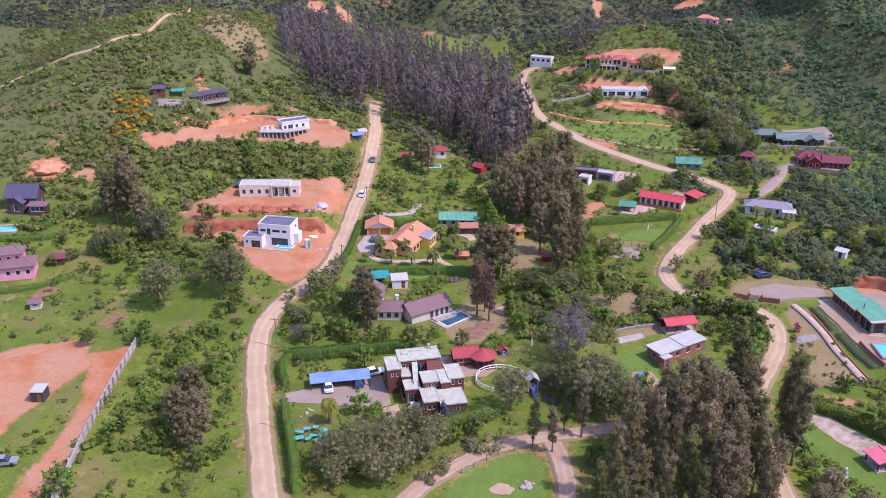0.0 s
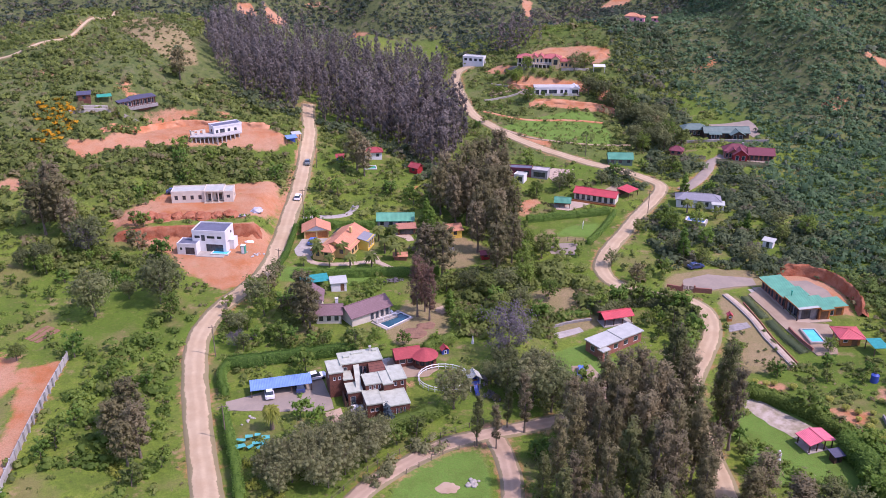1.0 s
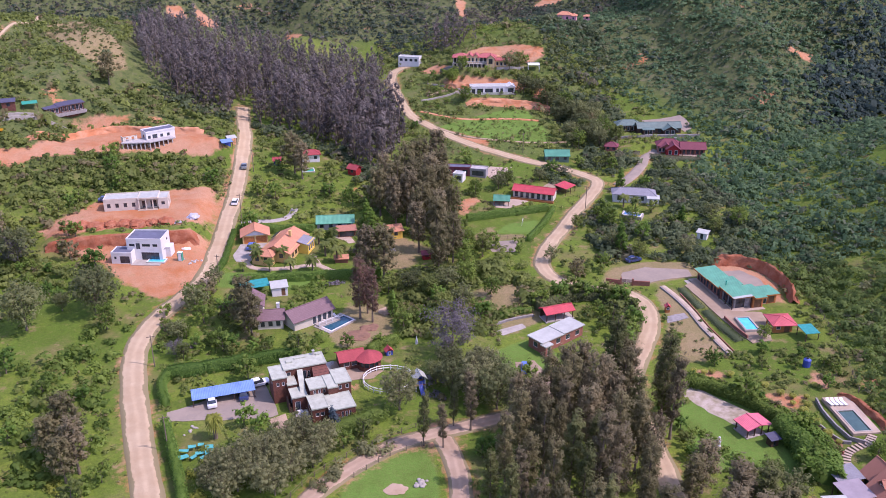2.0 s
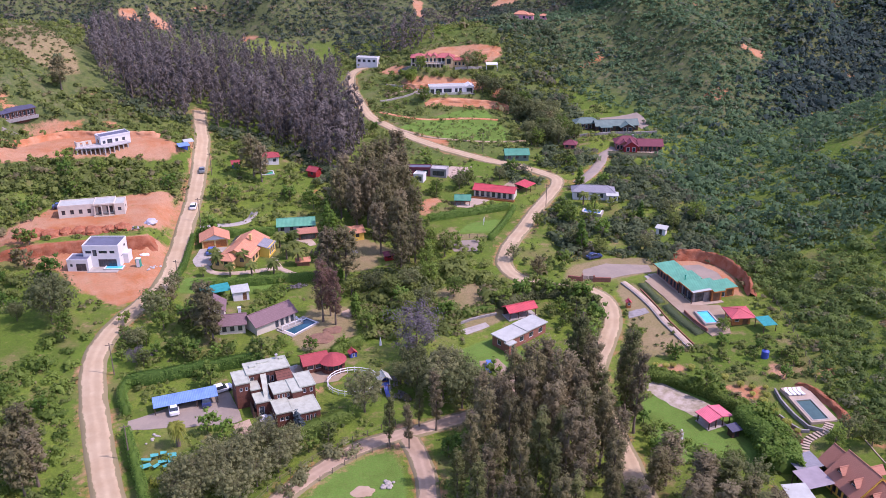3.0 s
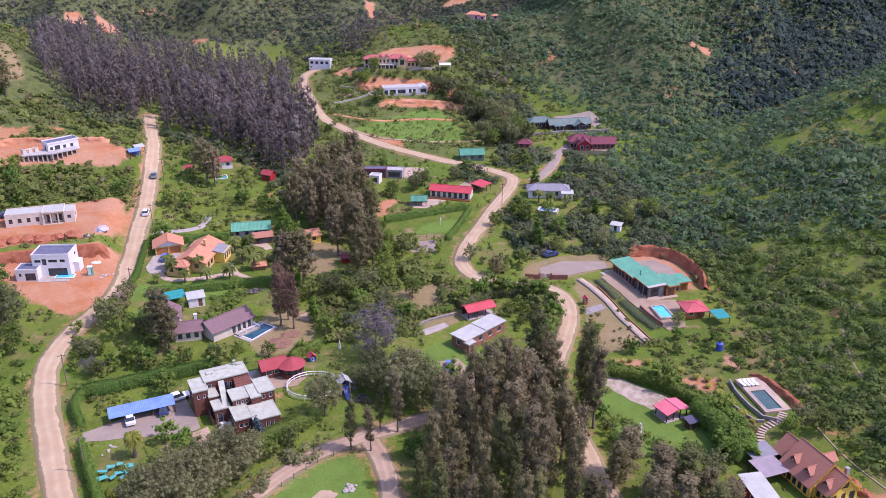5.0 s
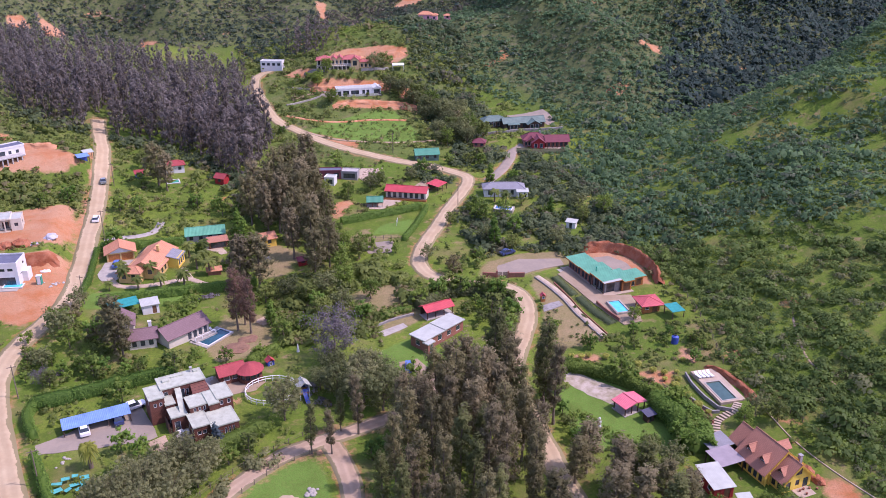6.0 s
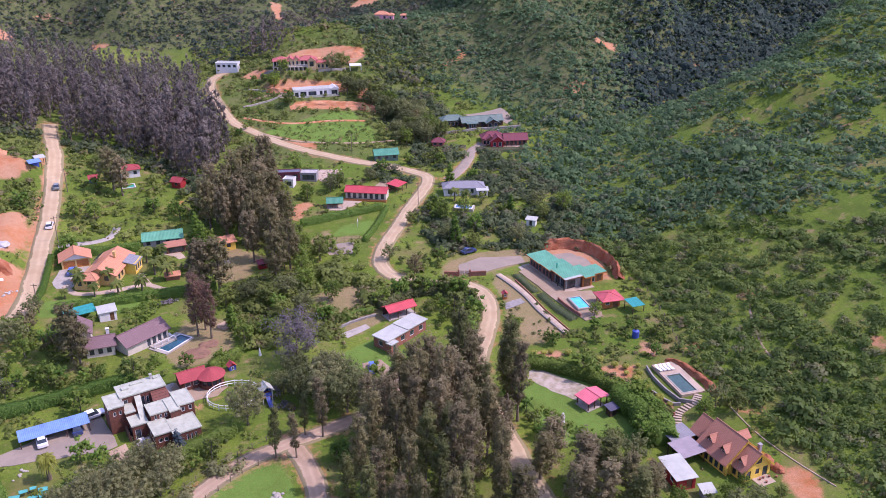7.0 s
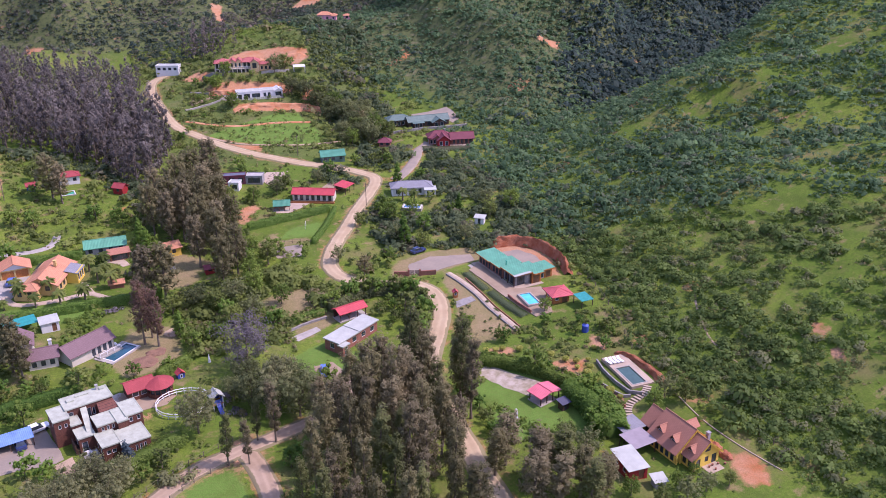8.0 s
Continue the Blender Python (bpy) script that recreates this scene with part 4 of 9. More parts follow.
def kiosk():
    ob = thing("garden_pavilion", "red roofed wooden pavilion with a round end", "pavilion", 4.6, 149.8, 12)
    room(ob, -2.6, 2.2, -1.6, 2.2, 2.3, M_BROWN, {"S": even(2, -2.2, 1, 1.2, 0.9, 1.1)})
    gable_roof(ob, -2.6, 2.2, -1.6, 2.2, 2.3, 1.0, M_CRIMSON, 0.4, "X", wall_mat=M_BROWN)
    n, cx, cy, r = 14, 3.1, -1.6, 2.4
    ring = [(cx + math.cos(2 * math.pi * i / n), cy + math.sin(2 * math.pi * i / n)) for i in range(n)]
    bm = BM()
    prism(bm, [(cx + r * (x - cx), cy + r * (y - cy)) for x, y in ring], -0.8, 0.95)
    part("round_wall", bm, M_BROWN, ob)
    posts(ob, [(cx + r * 0.97 * (x - cx), cy + r * 0.97 * (y - cy)) for x, y in ring], 2.3, M_BROWN, 0.08)
    bm = BM()
    prism(bm, [(cx + r * 0.9 * (x - cx), cy + r * 0.9 * (y - cy)) for x, y in ring], 0.95, 2.25)
    part("round_glazing", bm, M_GLASS, ob)
    bm = BM()
    top = bm.verts.new((cx, cy, 3.5))
    lo = [bm.verts.new((cx + (r + 0.45) * (x - cx), cy + (r + 0.45) * (y - cy), 2.3)) for x, y in ring]
    for i in range(n):
        bm.faces.new((lo[i], lo[(i + 1) % n], top))
    bm.faces.new(lo[::-1])
    part("round_roof", bm, M_CRIMSON, ob)


kiosk()


def rail_ring(label, x, y, rx, ry, n, h, mat):
    ob = thing("ring_fence", label, "fence", x, y)
    pts = [(rx * math.cos(2 * math.pi * i / n), ry * math.sin(2 * math.pi * i / n)) for i in range(n)]
    zs = [float(height(x + a, y + b)) - ob.location.z for a, b in pts]
    for (a, b), z in zip(pts, zs):
        bm = BM()
        box(bm, a - 0.07, a + 0.07, b - 0.07, b + 0.07, z - 0.4, z + h)
        part("post", bm, mat, ob)
    for lift in (h * 0.45, h * 0.9):
        for i in range(n):
            j = (i + 1) % n
            bm = BM()
            tube(bm, (*pts[i], zs[i] + lift), (*pts[j], zs[j] + lift), 0.09, sides=4)
            part("rail", bm, mat, ob)


rail_ring("white painted rail fence round a small riding ring", 11.4, 142.6, 5.0, 4.6, 22, 1.2, M_PLASTIC)


def play_tower():
    ob = thing("play_tower", "white and blue wooden play tower on stilts", "play tower", 16.9, 139.4, 10)
    posts(ob, [(a, b) for a in (-0.9, 0.9) for b in (-0.9, 0.9)], 2.9, M_PLASTIC, 0.08)
    plinth(ob, -1, 1, -1, 1, 1.5, M_WOOD, "platform", 1.35)
    room(ob, -0.95, 0.95, -0.95, 0.95, 2.3, M_BLUEPAINT, {}, 1.5, 0.06)
    gable_roof(ob, -1, 1, -1, 1, 2.9, 0.8, M_ROOFWHITE, 0.3, "Y")
    bm = BM()
    slab(bm, [(-0.4, -2.8, 0.15), (0.4, -2.8, 0.15), (0.4, -1, 1.5), (-0.4, -1, 1.5)], 0.08)
    part("slide", bm, M_BLUEPAINT, ob)


play_tower()


def play_house():
    ob = thing("play_house", "small red and blue children's playhouse on grass", "playhouse", 12.4, 153.6, 15)
    room(ob, -0.7, 0.7, -0.6, 0.6, 1.1, M_BLUEPAINT, {"S": [(0, 0.5, 0.1, 0.8)]}, thick=0.08)
    gable_roof(ob, -0.7, 0.7, -0.6, 0.6, 1.1, 0.6, M_REDROOF, 0.2, "Y", 0.06, M_REDWALL)


play_house()


# ---- the maroon roofed house with the dark pool ----
def maroon_house():
    ob = thing("maroon_roof_house", "cream house with maroon shingle roofs and a terrace", "house", -8, 170.4, 0)
    room(ob, -10.0, -5.6, 1.2, 6.2, 3.9, M_CREAM, {"S": even(2, -9.8, -5.8, 1.0, 1.0, 1.2)})
    gable_roof(ob, -10.0, -5.6, 1.2, 6.2, 3.9, 1.5, M_MAROON, 0.5, "Y", wall_mat=M_CREAM)
    room(ob, -6.6, -1.2, -3.2, 0.8, 2.6, M_CREAM, {"S": even(3, -6.4, -1.4, 0.9, 0.8, 1.2)}, frame_mat=M_FRAME_DARK)
    gable_roof(ob, -6.6, -1.2, -3.2, 0.8, 2.6, 1.2, M_MAROON, 0.5, "X", wall_mat=M_CREAM)
    chimney(ob, -2.2, 0.2, 3, 4.6, M_WHITE, 0.3)
    return ob


maroon_house()


def maroon_wing():
    ob = thing("garden_wing", "cream house wing with a long maroon roof and white terrace", "house", -4.0, 170.6, 33)
    room(ob, -5.0, 5.0, -2.6, 2.8, 2.5, M_CREAM, {"S": even(4, -0.5, 4.8, 1.0, 0.2, 2.0), "E": even(2, -2.2, 2.4, 1.1, 0.8, 1.2)})
    gable_roof(ob, -5.0, 5.0, -2.6, 2.8, 2.5, 1.5, M_MAROON, 0.5, "X", wall_mat=M_CREAM)
    plinth(ob, 0.0, 5.6, -4.6, -2.6, 0.35, M_PAVE)
    for x in (0.2, 1.9, 3.6, 5.3):
        posts(ob, [(x, -4.4)], 1.2, M_PLASTIC, 0.06)
    bm = BM()
    box(bm, 0.2, 5.3, -4.45, -4.35, 1.1, 1.2)
    part("handrail", bm, M_PLASTIC, ob)


maroon_wing()
pool("dark rectangular swimming pool with white coping", 2.5, 168.3, 42, 6.6, 3.0, M_DEEP, 0.5, None, (0.6, 0, 0, 1.0), up=0.32)
for k in range(4):
    lounger(-0.1 + 0.8 * k, 169.4 + 0.72 * k, 42)


def small_house():
    ob = thing("garden_shed", "white shed with a pale grey sheet roof", "shed", -10.4, 184.4, 8)
    room(ob, -1.8, 1.8, -1.4, 1.4, 2.2, M_WHITE, {"S": [(0.8, 0.9, 0.0, 1.9)]}, doors=(("S", 0),))
    mono_roof(ob, -1.8, 1.8, -1.4, 1.4, 2.3, 2.7, M_ROOFWHITE, 0.25)


small_house()
canopy("shade_cloth", "turquoise shade cloth stretched on posts", -16.2, 186.4, 13, 6.4, 3.4, 1.5, 1.8, M_TARP, M_DARKWOOD)


# ---- the orange tiled house and its outbuildings ----
def orange_house():
    ob = thing("orange_tile_house", "ochre house under wide orange clay tile roofs", "house", -9.6, 207.4, 69)
    room(ob, -6.4, 6.2, -4.0, 3.4, 2.7, M_OCHRE, {"S": even(5, -5, 5.6, 1.2, 0.3, 1.9), "W": even(2, -3.4, 2.8, 1.1, 0.9, 1.2), "E": even(2, -3.4, 2.8, 1.1, 0.9, 1.2)}, frame_mat=M_FRAME_DARK)
    gable_roof(ob, -6.4, 6.2, -4.0, 3.4, 2.5, 1.7, M_ORANGE, 0.6, "X", wall_mat=M_OCHRE)
    room(ob, 0.0, 4.6, -6.6, -4.0, 2.5, M_YELLOW, {"S": even(3, 0.2, 4.4, 1.0, 0.2, 2.0)})
    mono_roof(ob, 0.0, 4.6, -6.6, -4.0, 2.4, 3.0, M_GREYROOF, 0.3)
    room(ob, -9.2, -6.4, -0.4, 4.8, 2.3, M_OCHRE, {"W": even(2, 0, 4.6, 1.0, 0.8, 1.2)}, frame_mat=M_FRAME_DARK)
    hip_roof(ob, -9.2, -6.0, -0.4, 4.8, 2.3, 1.2, M_ORANGE, 0.5)
    chimney(ob, 0.8, -1.6, 4.0, 5.4, M_OCHRE, 0.3)
    bm = BM()
    slab(bm, [(-1.0, 1.8, 4.4), (2.6, 1.8, 4.4), (2.6, 2.9, 3.9), (-1.0, 2.9, 3.9)], 0.1)
    part("skylight", bm, M_GLASS, ob)


orange_house()


def orange_garage():
    ob = thing("garage", "double garage with wooden doors and an orange tile roof", "garage", -17.2, 214.8, 4)
    room(ob, -3.3, 3.3, -2.4, 2.6, 2.2, M_OCHRE, {"S": even(2, -3.1, 3.1, 2.7, 0.0, 1.9)}, doors=(("S", 0), ("S", 1)), door_mat=M_WOOD)
    gable_roof(ob, -3.3, 3.3, -2.4, 2.6, 2.2, 1.5, M_ORANGE, 0.6, "Y", wall_mat=M_WHITE)


orange_garage()
sheet("garage_forecourt", ((-22.5, 206), (-20.8, 212.4), (-13.6, 212.6), (-15.4, 206.4), (-18, 202), (-21.5, 202)), M_PAVE, 0.12, "grey paved forecourt in front of a garage", category="forecourt")
strip("garden_path", ((-19.6, 203), (-17.3, 198.6), (-12.3, 197.4), (-7.1, 197.7), (-3.6, 198.5), (-0.7, 198.2), (1.5, 195.8), (4.4, 193.9), (8, 194.2)), 0.8, M_TANPATH, 0.15, "pale tan curving garden path through a lawn")
strip("garden_path", ((-0.7, 198.3), (-1.6, 201.7), (-2.4, 205)), 0.6, M_TANPATH, 0.14, "pale tan garden path up to a house")
strip("garden_path", ((17.2, 211), (18.4, 207), (18.6, 203.6)), 0.6, M_PAVE, 0.16, "pale stone garden path to a yellow hut")
sheet("patio", ((3.2, 215.4), (4.9, 217.8), (8, 214.9), (9, 211.6), (7.2, 211.2), (5.4, 213.6)), M_TANPATH, 0.13, "pale tan patio in a lawn", category="patio")
strip("north_drive", ((-21.6, 226.4), (-17.3, 226.6), (-13, 227), (-9.6, 228.6), (-7.8, 231.4), (-7, 235)), 1.0, M_PAVE, 0.16, "pale concrete drive curving through grass")


def barn(name, label, x, y, yaw, w, d, h, rise, roof, wall, op=None, style="gable"):
    ob = thing(name, label, "building", x, y, yaw)
    room(ob, -w / 2, w / 2, -d / 2, d / 2, h, wall, op or {"S": even(max(1, round(w / 2.6)), -w / 2, w / 2, 1.0, 0.8, 1.1)}, frame_mat=M_FRAME_DARK)
    if style == "gable":
        gable_roof(ob, -w / 2, w / 2, -d / 2, d / 2, h, rise, roof, 0.4, "X", wall_mat=wall)
    elif style == "hip":
        hip_roof(ob, -w / 2, w / 2, -d / 2, d / 2, h, rise, roof, 0.45)
    elif style == "mono":
        mono_roof(ob, -w / 2, w / 2, -d / 2, d / 2, h + 0.05, h + 0.05 + rise, roof, 0.35)
    else:
        flat_roof(ob, -w / 2, w / 2, -d / 2, d / 2, h, roof, 0.1, 0.2, rim_mat=wall)
    return ob


barn("green_roof_barn", "long low building with a sea green sheet roof", 4.2, 221.8, -3, 9.8, 5.0, 2.2, 1.2, M_GREENROOF, M_GREYWALL)
barn("red_tile_shed", "open fronted shed with a red tile roof", 6.9, 216.3, 3, 4.8, 2.4, 1.9, 0.4, M_RUST, M_BROWN, {"S": [(0, 3.8, 0.1, 1.7)]}, "mono")
barn("orange_roof_cottage", "small yellow cottage with an orange roof under trees", 19.6, 214.6, 10, 3.6, 4.6, 2.2, 0.9, M_ORANGE, M_YELLOW)
barn("wood_hut", "small red wooden hut beside dark trees", 26.5, 199.5, 5, 2.2, 1.6, 1.6, 0.5, M_WINE, M_REDWALL)
barn("bbq_shelter", "low brick shelter among garden palms", 4.8, 200.4, 0, 3.2, 1.4, 1.2, 0.3, M_ORANGE, M_BRICK, style="mono")


# ---- new houses on the red earth terraces ----
def white_cube():
    ob = thing("modern_house", "new white two storey flat roofed house on bare red earth", "house", -42.6, 204.4, -11)
    room(ob, -4.2, 4.4, -2.6, 3.4, 5.4, M_WHITE, {"S": [(-2.9, 1.4, 3.6, 0.7), (0.6, 2.0, 3.6, 0.7), (2.8, 1.2, 3.6, 0.7), (-1.4, 1.0, 2.9, 1.6), (1.4, 4.4, 0.1, 2.0)], "E": [(1.6, 0.9, 3.8, 0.7), (-0.6, 1.4, 2.2, 0.25)]}, frame_mat=M_FRAME_DARK)
    flat_roof(ob, -4.2, 4.4, -2.6, 3.4, 5.2, M_MEMBRANE, 0.02, 0.35, rim_mat=M_WHITE)
    room(ob, -7.4, -2.4, -5.0, -1.2, 2.7, M_WHITE, {"S": [(-6.4, 0.6, 1.2, 0.7), (-4.1, 2.4, 0.1, 1.9)]}, frame_mat=M_FRAME_DARK)
    flat_roof(ob, -7.4, -2.4, -5.0, -1.2, 2.6, M_MEMBRANE, 0.02, 0.25, rim_mat=M_WHITE)
    room(ob, 4.4, 5.6, -0.2, 2.6, 2.4, M_WHITE, {})
    flat_roof(ob, 4.4, 5.6, -0.2, 2.6, 2.3, M_WHITE, 0.02, 0.1)
    plinth(ob, -2.6, 4.6, -5.8, -2.6, 0.12, M_PAVE)


white_cube()
pool("small bright blue pool on a new house terrace", -40.2, 200.6, -11, 4.0, 1.8, M_AQUA, 0.3, None, up=0.3)


def long_white():
    ob = thing("long_white_house", "long single storey cream house with parapets and a porch", "house", -49.0, 231.0, 2)
    room(ob, -8.6, 0.4, -2.2, 2.8, 3.1, M_CREAM, {"S": even(4, -8.4, 0.2, 0.9, 0.9, 1.2)}, frame_mat=M_FRAME_DARK)
    flat_roof(ob, -8.6, 0.4, -2.2, 2.8, 3.0, M_ROOFWHITE, 0.02, 0.25, rim_mat=M_CREAM)
    room(ob, 0.4, 5.6, -1.2, 2.8, 3.2, M_CREAM, {"S": [(1.8, 1.2, 0.1, 2.0), (4.2, 1.6, 0.3, 1.8)]}, frame_mat=M_FRAME_DARK)
    flat_roof(ob, 0.4, 5.6, -2.8, 2.8, 3.1, M_ROOFWHITE, 0.05, 0.2, rim_mat=M_CREAM)
    posts(ob, [(0.6, -2.6), (2.4, -2.6), (4.2, -2.6)], 3.1, M_CREAM, 0.14)
    room(ob, 5.6, 8.2, -2.6, 2.6, 2.9, M_CREAM, {"S": [(6.9, 0.9, 1.2, 0.9)], "E": even(1, -2, 2, 1, 1, 1)}, frame_mat=M_FRAME_DARK)
    flat_roof(ob, 5.6, 8.2, -2.6, 2.6, 2.8, M_ROOFWHITE, 0.02, 0.2, rim_mat=M_CREAM)
    plinth(ob, 0.2, 5.4, -3.4, -1.2, 0.1, M_PINKPAVE)


long_white()


def unfinished():
    ob = thing("unfinished_house", "unfinished white and grey house on a red earth terrace", "house", -51.2, 270.2, 30)
    room(ob, 0.2, 9.6, 3.0, 7.4, 4.9, M_WHITE, {"S": [(1.2, 0.9, 2.9, 1.0), (3.0, 1.6, 2.8, 1.3), (5.2, 0.9, 2.9, 1.0), (7.4, 0.9, 2.9, 1.0), (4.4, 2.0, 0.2, 1.9), (7.6, 1.6, 0.2, 1.9)], "E": even(3, 3.4, 7.2, 0.8, 2.9, 0.9), "W": even(1, 3.2, 7.2, 1.2, 2.8, 1.2)}, frame_mat=M_FRAME_DARK)
    flat_roof(ob, 0.2, 9.6, 3.0, 7.4, 4.8, M_MEMBRANE, 0.1, 0.3, rim_mat=M_WHITE)
    posts(ob, [(0.1 + 1.45 * i, 0.1) for i in range(6)] + [(0.1, 1.6)], 2.5, M_CONC, 0.16, name="column")
    posts(ob, [(-7.0 + 1.16 * i, 4.0 - 0.6 * i) for i in range(6)] + [(-5.4 + 1.16 * i, 7.2 - 0.6 * i) for i in range(4)], 2.5, M_CONC, 0.16, name="column")
    bm = BM()
    box(bm, -0.2, 8.2, -0.2, 3.0, 2.5, 2.8)
    part("deck_slab", bm, M_CONC, ob, "bare concrete floor slab")
    bm = BM()
    prism(bm, [(-7.5, 4.0), (-0.2, 0.0), (-0.2, 3.0), (0.2, 5.2), (-5.6, 8.2)], 2.5, 2.75)
    part("deck_slab", bm, M_CONC, ob, "bare concrete floor slab")
    bm = BM()
    for x in (-6.4, -4.6, -2.8):
        box(bm, x, x + 1.0, 5.4, 5.6, 2.75, 4.1)
    box(bm, -6.4, -1.8, 5.4, 5.6, 3.9, 4.2)
    box(bm, -6.4, -6.2, 5.6, 7.2, 2.75, 4.2)
    part("raw_wall", bm, M_CREAM, ob, "unplastered upper wall with openings")
    bm = BM()
    box(bm, -5.0, -0.6, 4.2, 4.4, -0.6, 2.5)
    box(bm, 1.0, 7.6, 2.8, 3.0, -0.6, 2.5)
    part("back_wall", bm, M_GREYWALL, ob)


unfinished()


def ranch():
    ob = thing("hill_ranch", "long low dark roofed house on the hillside", "house", -82.0, 292.8, 38, float(height(-82.0, 292.0)) - 0.1)
    room(ob, -5.8, -1.2, -1.8, 2.2, 2.2, M_BROWN, {"S": even(3, -5.6, -1.4, 1.0, 0.2, 1.6)}, z0=-2.0)
    mono_roof(ob, -5.8, -1.2, -1.8, 2.2, 2.25, 2.7, M_SLATE, 0.5)
    room(ob, -1.2, 7.0, -1.4, 2.4, 2.3, M_BROWN, {"S": even(6, -1.0, 6.8, 0.9, 0.2, 1.7)}, z0=-2.0)
    mono_roof(ob, -1.2, 7.0, -1.4, 2.4, 2.4, 2.9, M_SLATE, 0.45)
    posts(ob, [(-0.9 + 1.5 * i, -2.2) for i in range(6)], 2.2, M_DARKWOOD, 0.08, -1.4)
    bm = BM()
    box(bm, -1.2, 7.2, -2.4, -2.1, 2.1, 2.25)
    part("porch_beam", bm, M_DARKWOOD, ob)
    plinth(ob, -6.2, 7.4, -2.6, -1.4, 0.0, M_STONE, z0=-1.0)


ranch()
barn("hill_cabin", "small dark roofed cabin on the hillside", -95.2, 284.6, 15, 3.8, 3.0, 2.3, 0.4, M_SLATE, M_BROWN, style="mono")
canopy("shade_canopy", "green shade cloth beside a hillside house", -89.6, 287, 20, 4.2, 2.6, 1.9, 2.2, M_TEAL, M_DARKWOOD)


def low_wall(label, line, h, thick, mat, name="garden_wall", z0=0.5):
    ob = thing(name, label, "wall", *line[0])
    z = ob.location.z
    pts = spline(line, 2.5)
    for a, b in zip(pts, pts[1:]):
        d = (b - a).normalized()
        s = Vector((-d.y, d.x)) * thick / 2
        za, zb = float(height(a.x, a.y)) - z, float(height(b.x, b.y)) - z
        o = Vector(line[0])
        q = [(p - o) for p in (a + s, a - s, b - s, b + s)]
        zz = (za, za, zb, zb)
        bm = BM()
        lo = [bm.verts.new((p.x, p.y, k - z0)) for p, k in zip(q, zz)]
        hi = [bm.verts.new((p.x, p.y, k + h)) for p, k in zip(q, zz)]
        bm.faces.new(lo), bm.faces.new(hi)
        for i in range(4):
            bm.faces.new((lo[i], lo[(i + 1) % 4], hi[(i + 1) % 4], hi[i]))
        part("wall_panel", bm, mat, ob)
    return ob


low_wall("grey stone retaining wall below a hillside house", ((-98, 276.4), (-93.3, 279), (-87.6, 281.6), (-83.4, 283), (-79, 286)), 1.0, 0.9, M_PAVE)
low_wall("pale stone terrace edge above a hillside garden", ((-96, 280), (-92, 282), (-88, 284)), 0.7, 0.8, M_PAVE)


def dark_house():
    ob = thing("gabled_house", "brown house with a steep blue grey slate roof", "house", -113.2, 218.8, 0)
    room(ob, -4.2, 3.8, -2.2, 2.8, 3.6, M_PLUM, {"S": even(3, -4, 3.6, 1.0, 1.0, 1.2), "E": even(1, -2, 2.6, 1.2, 1, 1.2)})
    gable_roof(ob, -4.2, 3.8, -2.2, 2.8, 3.6, 2.6, M_SLATE, 0.5, "X", wall_mat=M_PLUM)
    room(ob, -2.4, 1.0, -4.6, -2.2, 2.6, M_PLUM, {"S": even(1, -2.2, 0.8, 1.4, 0.2, 2.0)})
    gable_roof(ob, -2.4, 1.0, -4.6, -1.0, 2.6, 1.5, M_SLATE, 0.4, "Y", wall_mat=M_PLUM)
    room(ob, 2.6, 7.4, -5.0, -2.8, 1.9, M_DARKWOOD, {"S": [(5, 3.6, 0.2, 1.5)]})
    mono_roof(ob, 2.6, 7.4, -5.0, -2.8, 2.0, 2.4, M_MAROON, 0.3)


dark_house()
pool("bright turquoise swimming pool in a lawn", -113.4, 206.6, 2, 5.0, 4.0, M_AQUA, 0.4, up=0.3)


def pink_house():
    ob = thing("pink_house", "pink two storey house with hipped maroon roofs", "house", -101.2, 185.2, 14)
    room(ob, -5.0, 4.0, -2.8, 2.8, 3.0, M_PINK, {"S": even(4, -4.8, 3.8, 1.0, 0.9, 1.2), "E": even(2, -2.6, 2.6, 1, 0.9, 1.2)})
    hip_roof(ob, -5.0, 4.0, -2.8, 2.8, 3.0, 1.3, M_MAROON, 0.6)
    room(ob, -4.4, 1.6, -0.6, 3.2, 5.4, M_PINK, {"S": even(3, -4.2, 1.4, 0.9, 4.0, 0.9)}, z0=2.6)
    hip_roof(ob, -4.4, 1.6, -0.6, 3.2, 5.4, 1.4, M_MAROON, 0.5)


pink_house()
barn("pink_house_shed", "low dark roofed shed beside a hedge", -94.2, 190.6, 12, 3.6, 2.2, 1.7, 0.3, M_WINE, M_DARKWOOD, style="mono")
barn("orchard_hut", "small pink roofed hut beside vegetable beds", -91, 171, 10, 2.2, 2.0, 1.5, 0.5, M_MAROON, M_CREAM)


def site_hut():
    ob = thing("site_hut", "dark site hut with a white roof on bare red earth", "hut", -74.9, 135.4, 0)
    room(ob, -1.15, 1.15, -1.3, 1.3, 2.2, M_FRAME_DARK, {"S": [(0.4, 0.8, 0.05, 1.9)]}, doors=(("S", 0),), thick=0.08)
    mono_roof(ob, -1.15, 1.15, -1.3, 1.3, 2.25, 2.4, M_ROOFWHITE, 0.12, 0.07)


